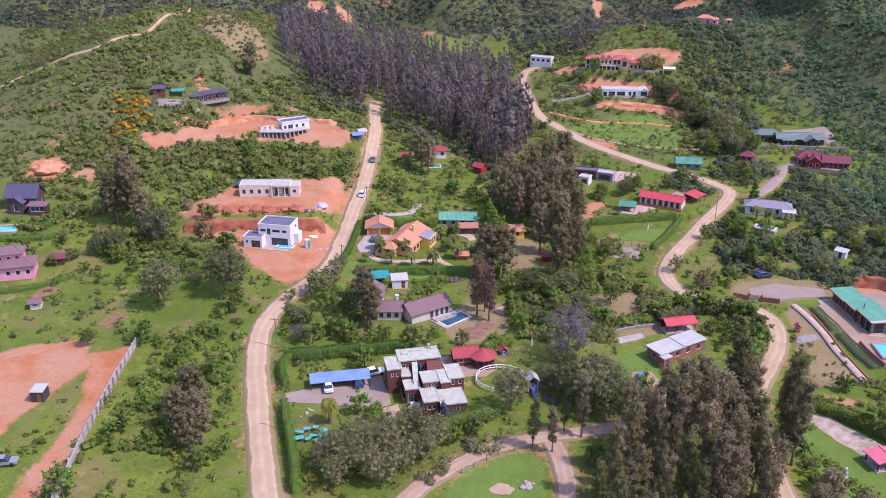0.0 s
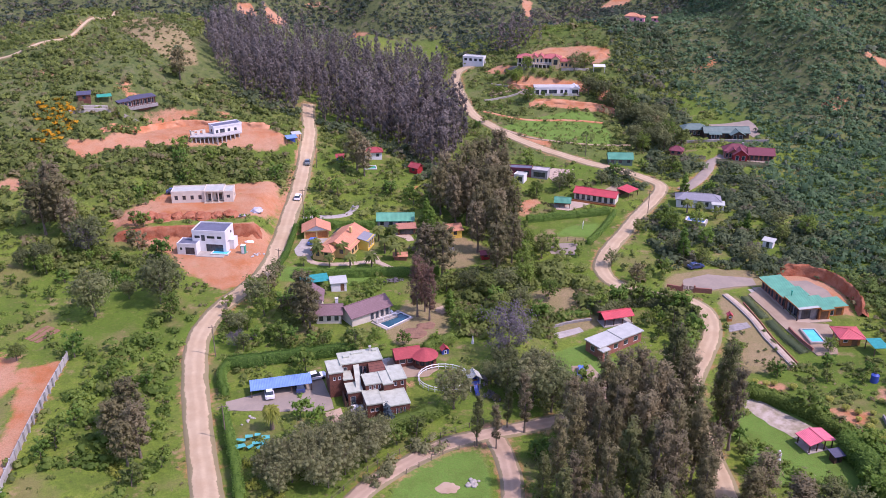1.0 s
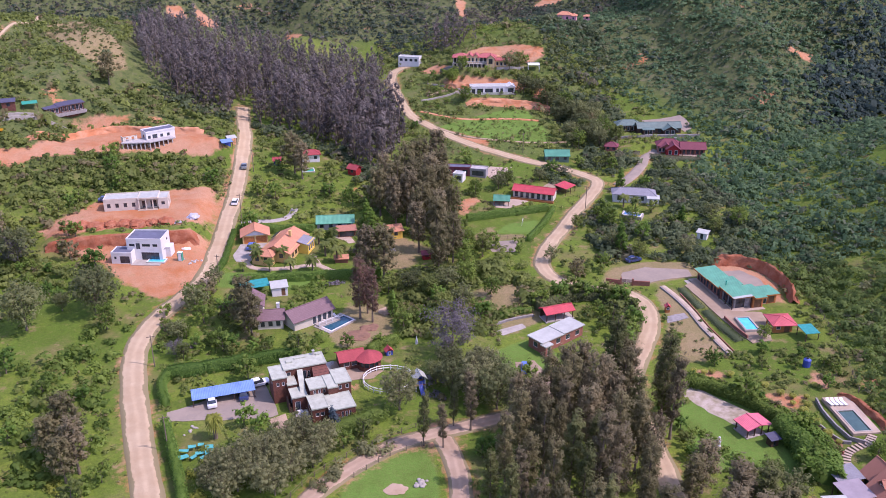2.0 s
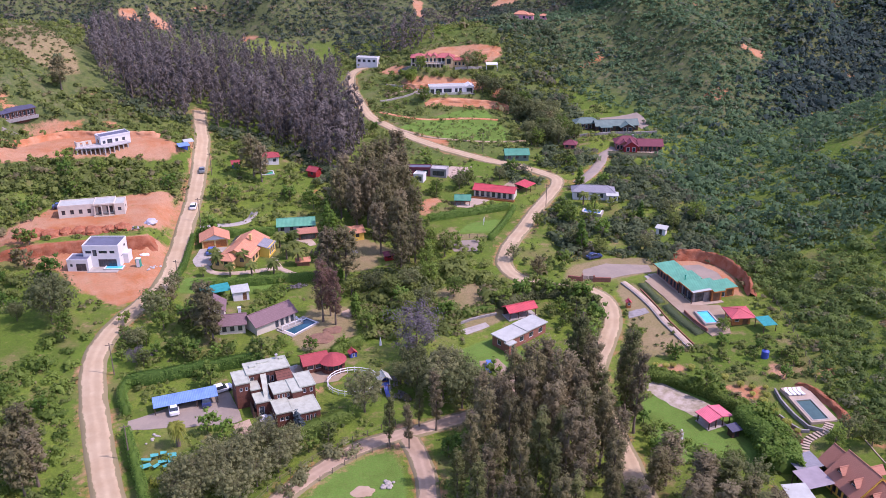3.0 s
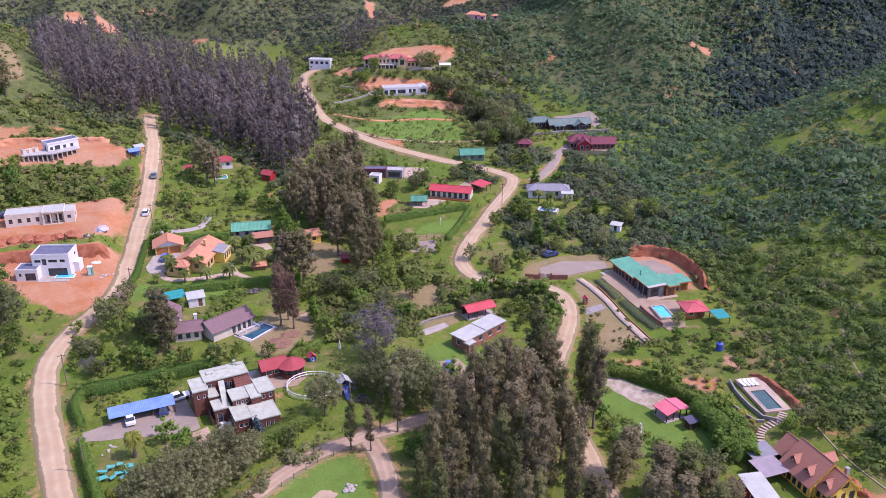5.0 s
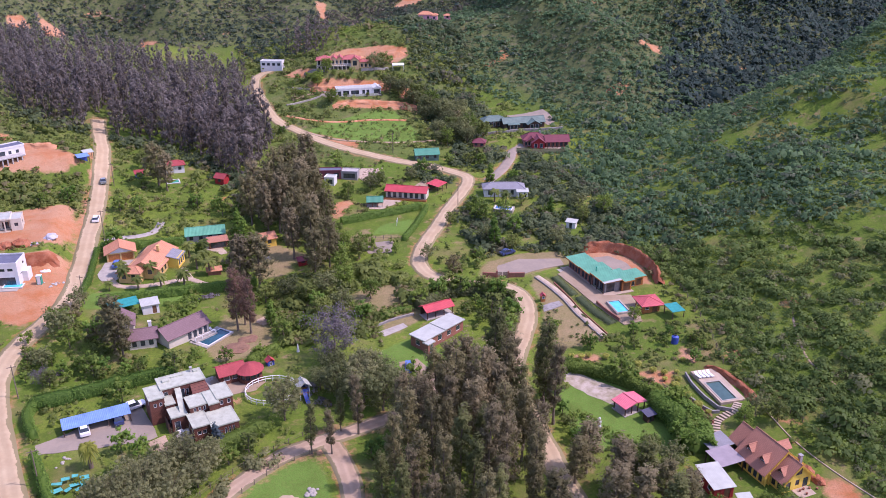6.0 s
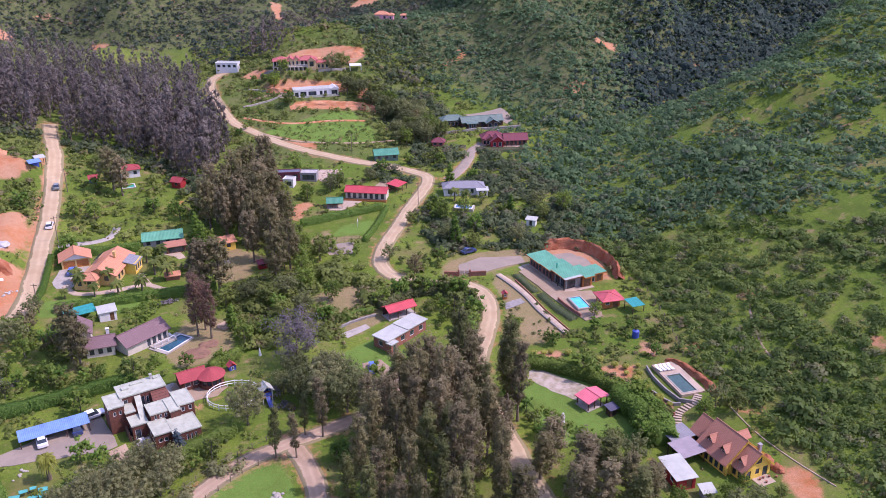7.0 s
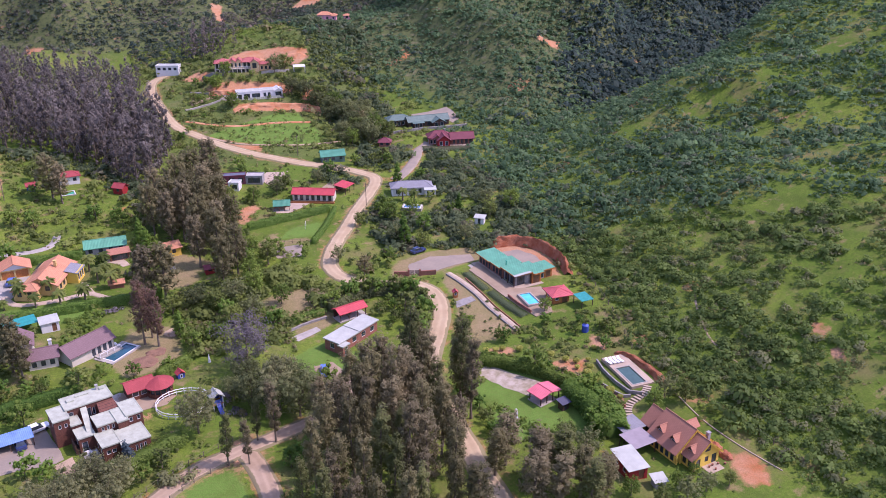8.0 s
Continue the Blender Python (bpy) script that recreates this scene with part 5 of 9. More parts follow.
site_hut()
PANELS = low_wall("grey precast concrete slab wall with posts", ((-63.6, 155), (-63.2, 140.7), (-62.2, 125.4), (-61.1, 113.4), (-60.6, 98)), 1.7, 0.12, M_CONC, "slab_wall")
for k in range(22):
    y = 155 - k * 2.5
    x = -63.6 + 0.055 * (155 - y)
    bm = BM()
    box(bm, -0.13, 0.13, -0.13, 0.13, -0.4, 2.0)
    tube(bm, (-0.13, 0, 0.3), (-0.95, 0, 0.0), 0.06, sides=4)
    part("post", bm, M_CONC, PANELS, at=(x - PANELS.location.x, y - PANELS.location.y, float(height(x, y)) - PANELS.location.z))


# ---- valley floor, east side ----
def open_pavilion(label, x, y, yaw, w, d, h, rise, roof, wood, axis="X", back=True):
    ob = thing("open_pavilion", label, "pavilion", x, y, yaw)
    gable_roof(ob, -w / 2, w / 2, -d / 2, d / 2, h, rise, roof, 0.35, axis)
    posts(ob, [(-w / 2 + 0.1 + (w - 0.2) * i / 3, s * (d / 2 - 0.1)) for i in range(4) for s in (-1, 1)], h, wood, 0.08)
    plinth(ob, -w / 2 - 0.2, w / 2 + 0.2, -d / 2 - 0.2, d / 2 + 0.2, 0.08, M_PAVE, "floor", -0.7)
    if back:
        bm = BM()
        box(bm, -w / 2, w / 2, d / 2 - 0.15, d / 2 - 0.05, 0.1, 1.6)
        part("back_wall", bm, wood, ob)
    return ob


open_pavilion("open wooden pavilion with a bright red roof", 51.0, 164.0, 12, 6.6, 3.2, 2.0, 0.7, M_REDROOF, M_DARKWOOD)


def flat_white_house():
    ob = thing("flat_roof_house", "brick house with a flat white roof under tall trees", "house", 48.2, 153.8, 30)
    room(ob, -6.0, 6.2, -1.6, 2.4, 2.5, M_BRICK, {"S": even(4, -5.6, 6, 1.3, 0.8, 1.2), "W": even(1, -1.2, 2, 1.2, 0.8, 1.2)})
    flat_roof(ob, -6.0, 0.4, -1.6, 2.4, 2.5, M_ROOFWHITE, 0.3, 0.02)
    flat_roof(ob, 0.4, 6.2, -1.6, 2.4, 2.62, M_ROOFWHITE, 0.3, 0.02)
    room(ob, -6.4, -4.4, -3.0, -1.6, 2.2, M_BRICK, {"S": even(1, -6.2, -4.6, 0.9, 0.1, 1.9)})
    flat_roof(ob, -6.4, -4.4, -3.0, -1.6, 2.2, M_ROOFWHITE, 0.15, 0.02)


flat_white_house()
sheet("tree_drive", ((37.4, 146.4), (41.4, 147), (43.4, 140), (42.6, 132), (40.6, 129.6), (35, 129.6), (36.4, 136)), M_DIRT, 0.12, "bare brown dirt drive under tall trees", category="drive")
sheet("front_slab", ((36.5, 160), (42.5, 162.5), (43.3, 160.6), (37.5, 158)), M_PAVE, 0.1, "pale concrete slab in rough grass", category="slab")
low_wall("low stone wall along a field edge", ((36.8, 162.8), (40, 164.2), (44, 165), (46, 165.2)), 0.5, 0.4, M_STONE)
low_wall("brick entrance wall beside a gate", ((67.6, 179.2), (69.6, 178.2), (70.6, 177.7)), 1.2, 0.35, M_BRICK)
low_wall("brick entrance wall beside a gate", ((73.6, 176.8), (75.2, 176.2), (77.2, 175.4)), 1.2, 0.35, M_BRICK)


def gate():
    ob = thing("gate", "wooden entrance gate between brick walls", "gate", 72.1, 177.2, -22)
    for x in (-1.4, 1.4):
        posts(ob, [(x, 0)], 1.8, M_BRICK, 0.2, name="pier")
    for s in (-1, 1):
        bm = BM()
        for i in range(5):
            box(bm, min(0.08 * s, s * 1.2), max(0.08 * s, s * 1.2), -0.03, 0.03, 0.25 + i * 0.27, 0.40 + i * 0.27)
        part("leaf", bm, M_DARKWOOD, ob)


gate()


def green_house():
    ob = thing("green_roof_house", "long wooden house with sea green roofs in a cut bank", "house", 92.6, 169.0, 4, float(height(94, 170)))
    room(ob, -2.0, 2.2, 2.6, 8.4, 2.6, M_BRICK, {"W": even(4, 2.8, 8.2, 0.9, 0.2, 2.0), "N": even(1, -2, 2, 1.2, 0.8, 1.2)}, frame_mat=M_FRAME_DARK)
    room(ob, -1.9, 3.2, -2.6, 2.6, 2.6, M_BRICK, {"W": even(3, -2.2, 2.4, 1.0, 0.2, 2.0)}, frame_mat=M_FRAME_DARK)
    room(ob, -1.6, 2.6, -7.8, -2.6, 2.7, M_STONE, {"W": even(2, -7.6, -3, 1.9, 0.1, 2.3), "S": [(-0.1, 2.2, 0.1, 2.2)]}, frame_mat=M_FRAME_DARK)
    room(ob, 2.6, 5.2, -8.6, -2.6, 2.6, M_WOOD, {"S": even(1, 2.8, 5.0, 1.8, 0.1, 2.0)}, doors=(("S", 0),))
    room(ob, 5.2, 9.4, -7.2, -3.4, 2.3, M_WOOD, {"S": even(2, 5.4, 9.2, 1.4, 0.1, 1.9)}, doors=(("S", 1),))
    for name, x0, x1, y0, y1, z0, z1 in (("roof", -2.9, 2.7, 2.4, 9.0, 2.75, 3.0), ("roof", -2.7, 3.7, -2.4, 2.4, 2.78, 3.06), ("roof", -2.4, 2.75, -8.6, -2.2, 3.1, 3.3), ("roof", 2.8, 5.7, -9.3, -2.4, 2.85, 3.0), ("roof", 5.4, 9.9, -7.8, -3.1, 2.5, 2.65)):
        bm = BM()
        slab(bm, [(x0, y0, z0), (x1, y0, z1), (x1, y1, z1), (x0, y1, z0)], 0.1)
        roof = part(name, bm, M_GREENROOF, ob)
        bm = BM()
        for a, b, c, d in ((x0 - 0.06, x0 + 0.02, y0, y1), (x0, x1, y0 - 0.06, y0 + 0.02)):
            box(bm, a, b, c, d, z0 - 0.24, z0 + 0.02)
        part("fascia", bm, M_WOOD, roof, "varnished timber fascia board")
    bm = BM()
    slab(bm, [(-2.5, -8.9, 3.14), (2.3, -8.9, 3.33), (2.3, -8.0, 3.33), (-2.5, -8.0, 3.14)], 0.07)
    part("roof_edge", bm, M_ROOFWHITE, ob, "pale sheet along the roof edge")
    bm = BM()
    tube(bm, (-0.6, -2.0, 2.9), (-0.6, -2.0, 4.1), 0.14, sides=8)
    tube(bm, (-0.6, -2.0, 4.1), (-0.6, -2.0, 4.3), 0.22, sides=8)
    part("flue", bm, M_TEAL, ob)
    posts(ob, [(-2.3, -8.3), (-2.3, -5.4), (-2.3, -2.6), (2.4, -8.3)], 3.0, M_DARKWOOD, 0.1)
    plinth(ob, -4.2, -2.0, -9.4, 8.8, 0.1, M_PINKPAVE)
    plinth(ob, -2.0, 5.4, -9.6, -7.8, 0.1, M_PINKPAVE, z0=-1.0)
    for y in (-1.5, 3.0, 7.2):
        bm = BM()
        box(bm, -5.6, -4.4, y - 1.0, y + 1.0, -0.6, 0.08)
        part("paving_slab", bm, M_PAVE, ob)


green_house()


M_CLAY = earth("dark red clay", (0.33, 0.105, 0.050), (0.43, 0.185, 0.105), 0.5, 0.3)


def cut_bank(name, label, line, h, depth, mat):
    """A raw earth face cut into the slope: rough, gullied, leaning back."""
    pts = spline(line, 0.6)
    rows = 7
    v = []
    for i, p in enumerate(pts):
        d = (pts[min(i + 1, len(pts) - 1)] - pts[max(i - 1, 0)]).normalized()
        out = Vector((d.y, -d.x))
        ends = min(1.0, 0.35 + min(i, len(pts) - 1 - i) / 6)
        z = float(height(p.x, p.y))
        for k in range(rows):
            s = k / (rows - 1)
            g = noise.noise((p.x * 0.6, p.y * 0.6, s * 2.0)) * 0.9 + noise.noise((p.x * 2.0, p.y * 2.0, s * 4)) * 0.4
            q = p + out * (depth * s ** 0.8 + g * 0.6 - 0.3)
            v.append((q.x, q.y, z - 0.4 + (h * ends + 0.4) * s + g * 0.25))
        q = p + out * (depth + 1.6)
        v.append((q.x, q.y, max(float(height(q.x, q.y)) - 0.2, z - 0.5)))
    n = rows + 1
    k = np.arange(len(v)).reshape(-1, n)
    f = np.stack([k[:-1, :-1], k[:-1, 1:], k[1:, 1:], k[1:, :-1]], -1).reshape(-1, 4)
    me = mesh_of(name, v, f)
    me.materials.append(mat)
    return tagged(new(name, me), label, "bank", kind="structure")


cut_bank("cut_bank", "steep raw red earth bank cut round a house court", ((105.4, 161.6), (107.4, 167), (108, 173), (106.8, 178.6), (103, 182.6), (96.6, 183.8)), 2.9, 1.1, M_CLAY)
cut_bank("terrace_bank", "red earth face cut between two building terraces", ((-31, 209.2), (-38, 209.4), (-46, 209.4), (-56, 209.2), (-63, 208.6), (-68, 207.6)), 2.9, 1.3, M_CLAY)
cut_bank("villa_bank", "red earth face cut behind a white villa", ((88, 342.6), (80, 343.6), (70, 344.4), (60, 344.6), (54, 347)), 2.4, 1.2, M_RED)
cut_bank("villa_bank", "bare red slope cut behind a red roofed villa", ((99, 362), (92, 363.6), (84, 366.4), (74, 368), (64, 367.4)), 2.4, 2.0, M_RED)
cut_bank("villa_bank", "eroded red earth step across a grassy spur", ((92, 318.4), (88, 324), (80, 327), (70, 328.4), (60, 328)), 1.5, 1.2, M_RED)
cut_bank("hill_bank", "long red earth cut above an unfinished house", ((-36, 281), (-46, 282.6), (-56, 285), (-66, 286.6), (-76, 280), (-86, 268.6)), 2.0, 1.4, M_RED)
sheet("house_court", ((96.6, 171.6), (96.2, 181), (102.6, 180.4), (105, 175), (104.4, 170)), M_GRAVEL, 0.12, "grey gravel court behind a house", category="court")
sheet("entrance_drive", ((71.4, 178.6), (73.4, 183.8), (80, 185.6), (90, 182.6), (89.5, 178.8), (84, 178.4), (77.6, 177)), M_GRAVEL, 0.14, "grey gravel entrance drive", category="drive")
sheet("terrace_paving", ((88.6, 146.2), (86.4, 160), (85.6, 174), (89.4, 177), (90.6, 160), (97, 158.4), (96, 153.4), (92.8, 146)), M_DIRT, 0.3, "packed tan dirt terrace round a pool and house", category="terrace")


def red_cabin():
    ob = thing("pool_cabin", "wooden cabin with a hipped red roof beside a pool", "cabin", 96.9, 150.6, -6)
    room(ob, -2.0, 2.0, -1.8, 2.2, 2.0, M_WOOD, {"S": [(-1.0, 1.0, 0.8, 1.0), (0.9, 1.2, 0.05, 1.8)], "W": even(2, -1.6, 2, 1.0, 0.8, 1.0)}, doors=(("S", 1),))
    hip_roof(ob, -2.2, 2.4, -2.2, 2.4, 2.0, 0.9, M_CABINROOF, 0.5)


red_cabin()
canopy("shade_sail", "bright turquoise canopy beside a cabin", 100.4, 145.4, 0, 2.8, 3.4, 1.9, 2.1, M_TARP, M_DARKWOOD)
pool("bright blue swimming pool on a terrace", 90.9, 153.2, -4, 2.6, 5.4, M_AQUA, 0.4, M_PAVE, up=0.72)
low_wall("brown brick wall along a terrace pool", ((87.4, 157), (87.8, 152), (88.4, 148)), 0.9, 0.25, M_BRICK)
low_wall("dark stone kerb wall below a garden walk", ((79.3, 174), (80.1, 169), (80.6, 163), (80.8, 157), (81.2, 150), (81.5, 142.6)), 0.35, 0.22, M_STONE)
low_wall("dark stone kerb wall above a garden walk", ((82.6, 170), (82.6, 163), (82.7, 157), (83.1, 150), (83.4, 142.8)), 0.3, 0.18, M_BRICK)
strip("garden_walk", ((80.2, 174.6), (81.0, 170), (81.5, 165), (81.7, 158), (82.1, 150), (82.4, 142.6)), 0.65, M_TANPATH, 0.16, "straight paved garden walk with kerbs")


def shrine():
    ob = thing("garden_shrine", "small wooden shrine hut with an orange roof", "shrine", 76.3, 162.4, -10)
    room(ob, -0.5, 0.5, -0.5, 0.5, 1.5, M_WOOD, {"S": [(0, 0.6, 0.7, 0.6)]}, thick=0.06)
    gable_roof(ob, -0.5, 0.5, -0.5, 0.5, 1.5, 0.4, M_REDROOF, 0.2, "Y", 0.05)


shrine()
sheet("paved_yard", ((43.8, 207.8), (52.4, 207.2), (50, 200), (44, 201)), M_GRAVEL, 0.1, "grey paved yard below a sports lawn", category="yard")
sheet("rubble_bed", ((74.6, 157.6), (75, 160.4), (79.6, 160.6), (79.8, 158.6)), M_STONE, 0.18, "bed of pale rubble stones", category="rubble")
open_pavilion("open pavilion with a faded pink roof on posts", 73.9, 117.6, 13, 4.8, 3.2, 1.8, 0.5, M_PINKROOF, M_DARKWOOD, "Y", False)
sheet("gravel_drive", ((66.2, 133.4), (69, 133.6), (72.6, 128), (76, 122.8), (76, 119.6), (72, 119.2), (69, 124.4), (66.6, 130)), M_ROCKY, 0.05, "pale stony drive across a lawn", category="drive")
barn("blue_hut", "small dark blue hut beside a hedge", 75.4, 113.2, 10, 1.5, 1.3, 1.6, 0.2, M_SLATE, M_DARKWOOD, {"S": [(0, 0.6, 0.05, 1.4)]}, "mono")


def statue():
    bm = BM()
    rings = []
    for z, r, q in ((0.1, 0.40, 0.36), (0.3, 0.36, 0.30), (0.7, 0.30, 0.25), (1.05, 0.28, 0.22), (1.3, 0.34, 0.22), (1.45, 0.26, 0.19), (1.54, 0.11, 0.11), (1.62, 0.15, 0.16), (1.76, 0.17, 0.18), (1.88, 0.12, 0.13), (1.93, 0.03, 0.03)):
        rings.append([bm.verts.new((r * math.cos(k * math.pi / 6) * (1 + 0.05 * (k % 2)), q * math.sin(k * math.pi / 6), z)) for k in range(12)])
    for lo, hi in zip(rings, rings[1:]):
        for k in range(12):
            bm.faces.new((lo[k], lo[(k + 1) % 12], hi[(k + 1) % 12], hi[k]))
    bm.faces.new(rings[0][::-1])
    bm.faces.new(rings[-1])
    box(bm, -0.35, 0.35, -0.35, 0.35, -0.3, 0.1)
    ob = part("statue", bm, M_PLASTIC)
    ob.matrix_world = pose(65.5, 113.4, float(height(65.5, 113.4))) @ Matrix.Diagonal((1.25, 1.25, 1.35, 1))
    tagged(ob, "plain white garden statue on a lawn", "statue")


statue()

# raised pool and the yellow house
pool("dark green raised swimming pool with pink paving", 92.3, 115.8, -4, 2.9, 6.2, M_ALGAE, 0.5, M_PINKPAVE, (0.2, 1.0, 0.2, 4.0), up=0.45)
for k in range(4):
    lounger(90.9 + 0.85 * k, 121.4 - 0.1 * k, 6, float(height(92.3, 115.8)) + 0.45)
low_wall("curved stone retaining wall below a pool", ((89.6, 123.6), (88.7, 120), (88.4, 115), (88.8, 111.4), (90.6, 109.8)), 0.75, 0.3, M_STONE)
low_wall("stone planter wall on a slope", ((83.2, 119.6), (84.3, 116.6), (84.7, 113), (85.1, 110), (85.5, 108)), 0.8, 0.35, M_BRICK)
low_wall("grey curved stone planter wall", ((85, 119.4), (86, 115.4), (86.5, 112.6), (87.2, 110.8), (88.4, 110.4)), 0.6, 0.3, M_STONE)
sheet("planter_bed", ((83.5, 119.4), (84.9, 119.2), (85.9, 115.2), (86.4, 112.4), (87, 110.4), (85.6, 108.4), (85.1, 111), (84.8, 114)), M_BED, 0.16, "brown soil bed between planter walls", category="flower bed")
cut_bank("pool_bank", "raw red earth bank cut above a pool", ((95.6, 111), (96, 115), (95.6, 121), (94.2, 124.4)), 1.1, 0.8, M_CLAY)


def steps():
    ob = thing("garden_steps", "curving garden steps of pink stone slabs", "steps", 89.4, 109.4)
    line = spline(((93.2, 111.6), (91.6, 110.2), (89.4, 109.4), (87, 108.6), (85.4, 107), (84.4, 104.6), (84, 102.6)), 0.75)
    for a, b in zip(line, line[1:]):
        d = (b - a).normalized()
        s = Vector((-d.y, d.x)) * 0.75
        z = float(height(a.x, a.y)) - ob.location.z
        bm = BM()
        prism(bm, [(p.x - 89.4, p.y - 109.4) for p in (a - s, a + d * 0.5 - s, a + d * 0.5 + s, a + s)], z - 0.3, z + 0.18)
        part("step", bm, M_PINKPAVE, ob)


steps()


def yellow_house():
    ob = thing("yellow_house", "yellow two storey house with steep rust brown roofs and dormers", "house", 86.4, 94.0, 5)
    ob.scale = (0.9, 0.9, 0.9)
    room(ob, -3.4, 5.0, -2.8, 4.4, 2.7, M_YELLOW, {"W": even(5, -2.6, 4.2, 0.9, 0.3, 1.8)}, frame_mat=M_FRAME_DARK)
    gable_roof(ob, -3.4, 5.0, -2.8, 4.3, 2.7, 3.7, M_RUST, 0.55, "Y", wall_mat=M_YELLOW)
    room(ob, -2.0, 4.4, -6.0, -2.8, 2.6, M_YELLOW, {"S": [(-1.0, 1.5, 0.1, 2.0), (1.3, 0.9, 0.9, 1.2), (3.2, 1.2, 0.1, 2.0)], "W": even(2, -5.8, -3, 0.9, 0.4, 1.7)}, frame_mat=M_FRAME_DARK)
    gable_roof(ob, -2.0, 4.4, -6.0, -2.9, 2.6, 2.9, M_RUST, 0.5, "Y", wall_mat=M_YELLOW)
    frame_bm, pane_bm = BM(), BM()
    for x0, x1, z0, z1 in ((0.5, 1.9, 3.3, 3.4), (0.5, 1.9, 4.4, 4.5), (0.5, 0.6, 3.4, 4.4), (1.8, 1.9, 3.4, 4.4), (1.15, 1.25, 3.4, 4.4)):
        box(frame_bm, x0, x1, -6.1, -5.99, z0, z1)
    box(pane_bm, 0.6, 1.8, -6.05, -5.99, 3.4, 4.4)
    win = part("gable_window", frame_bm, M_FRAME_DARK, ob)
    part("pane", pane_bm, M_GLASS, win)
    room(ob, -1.6, 3.6, 4.4, 8.0, 2.8, M_YELLOW, {"W": even(2, 4.6, 7.8, 1.2, 0.3, 2.0)}, frame_mat=M_FRAME_DARK)
    gable_roof(ob, -1.6, 3.6, 4.5, 8.0, 2.8, 2.4, M_RUST, 0.55, "Y", wall_mat=M_YELLOW)
    for y, z, x in ((2.6, 3.7, -2.4), (-1.0, 3.7, -2.5), (-4.5, 3.1, -1.4)):
        room(ob, x, x + 1.6, y - 0.75, y + 0.75, z + 0.45, M_DARKWOOD, {"W": [(y, 1.0, 0.25, 0.9)]}, z0=z - 1.0, thick=0.1, base=z - 0.7, frame_mat=M_FRAME)
        gable_roof(ob, x - 0.1, x + 2.6, y - 0.8, y + 0.8, z + 0.45, 0.85, M_RUST, 0.25, "X", 0.1, M_DARKWOOD)
    gable_roof(ob, 2.6, 5.2, 0.4, 2.4, 3.8, 0.9, M_RUST, 0.3, "X", 0.1, M_YELLOW)
    for y, x, w, z, r in ((-3.38, 0.8, 4.75, 2.45, 3.95), (-6.52, 1.2, 3.7, 2.4, 3.1)):
        bm = BM()
        for k in (-1, 1):
            slab(bm, [(x + k * w, y - 0.06, z), (x + k * (w - 0.3), y - 0.06, z), (x, y - 0.06, z + r - 0.1), (x, y - 0.06, z + r + 0.12)][::k], 0.28)
            slab(bm, [(x + k * w, y + 0.0, z), (x + k * (w - 0.3), y + 0.0, z), (x, y + 0.0, z + r - 0.1), (x, y + 0.0, z + r + 0.12)][::k], 0.28)
        part("bargeboard", bm, M_YELLOW, ob)
    posts(ob, [(-3.3, -3.1), (-2.4, -3.1), (-1.9, -6.3)], 2.6, M_YELLOW, 0.12)
    chimney(ob, 3.9, -3.4, 3.0, 4.9, M_GREYWALL, 0.3)
    plinth(ob, 0.2, 6.0, -8.4, -6.0, 0.12, M_PINKPAVE)
    for x, y in ((1.4, -6.8), (2.3, -6.7), (3.5, -6.9), (4.6, -7.6), (1.9, -7.9)):
        bm = BM()
        tube(bm, (x, y, 0.1), (x, y, 0.5), 0.16, 0.22, 8)
        part("flower_pot", bm, M_BRICK, ob)


yellow_house()
canopy("pergola", "pale translucent sheet pergola beside a house", 80.3, 97.2, 5, 4.4, 4.0, 2.3, 2.5, plaster("pale polycarbonate", (0.31, 0.265, 0.275), 0.4, 0.2), M_DARKWOOD)
canopy("porch_roof", "grey sheet porch roof beside a house", 81.4, 101.4, 5, 4.6, 3.4, 2.2, 2.4, M_GREYROOF, M_DARKWOOD)


def white_shed():
    ob = thing("red_shed", "red wooden shed with a flat white sheet roof", "shed", 75.5, 92.9, -5)
    room(ob, -1.7, 1.7, -2.8, 2.8, 2.3, M_REDWALL, {"S": [(0.6, 1.0, 0.05, 1.9)], "W": even(2, -2.4, 2.4, 0.9, 0.9, 0.9)}, doors=(("S", 0),))
    mono_roof(ob, -1.7, 1.7, -2.8, 2.8, 2.35, 2.6, M_ROOFWHITE, 0.3, 0.08)


white_shed()
barn("tool_store", "small white roofed store beside a shed", 77.4, 87.6, -10, 1.8, 1.6, 1.5, 0.2, M_ROOFWHITE, M_GREYWALL, {"S": [(0, 0.7, 0.05, 1.3)]}, "mono")

# ---- further houses ----
ob = barn("red_roof_bungalow", "long white bungalow with a red sheet roof above the road", 65.0, 238.6, -29, 12.4, 4.4, 2.3, 1.1, M_REDROOF, M_CREAM, {"S": even(7, -6, 6, 1.0, 0.3, 1.7)})
plinth(ob, -6.6, 6.6, -3.6, -2.2, 0.2, M_WOOD)
canopy("red_carport", "red roofed carport beside the road", 75.4, 241.6, 40, 5.0, 4.0, 2.1, 2.5, M_REDROOF, M_DARKWOOD, M_DARKWOOD)
barn("container_house_long", "dark maroon flat roofed modern house", 44.8, 260.4, -14, 8.6, 3.2, 2.5, 0.2, M_MEMBRANE, M_WINE, {"S": even(3, -4, 4, 1.6, 0.4, 1.6)}, "flat")
barn("container_house_small", "small white boxy house with a dark window", 44.6, 255.2, -30, 3.2, 3.0, 2.3, 0.2, M_ROOFWHITE, M_WHITE, {"S": [(0, 2.2, 0.4, 1.5)]}, "flat")
barn("container_house_grey", "grey boxy modern house with a wide window", 51.6, 258.4, -24, 5.2, 3.6, 2.4, 0.2, M_CONC, M_GREYWALL, {"S": [(0, 3.8, 0.4, 1.6)]}, "flat")
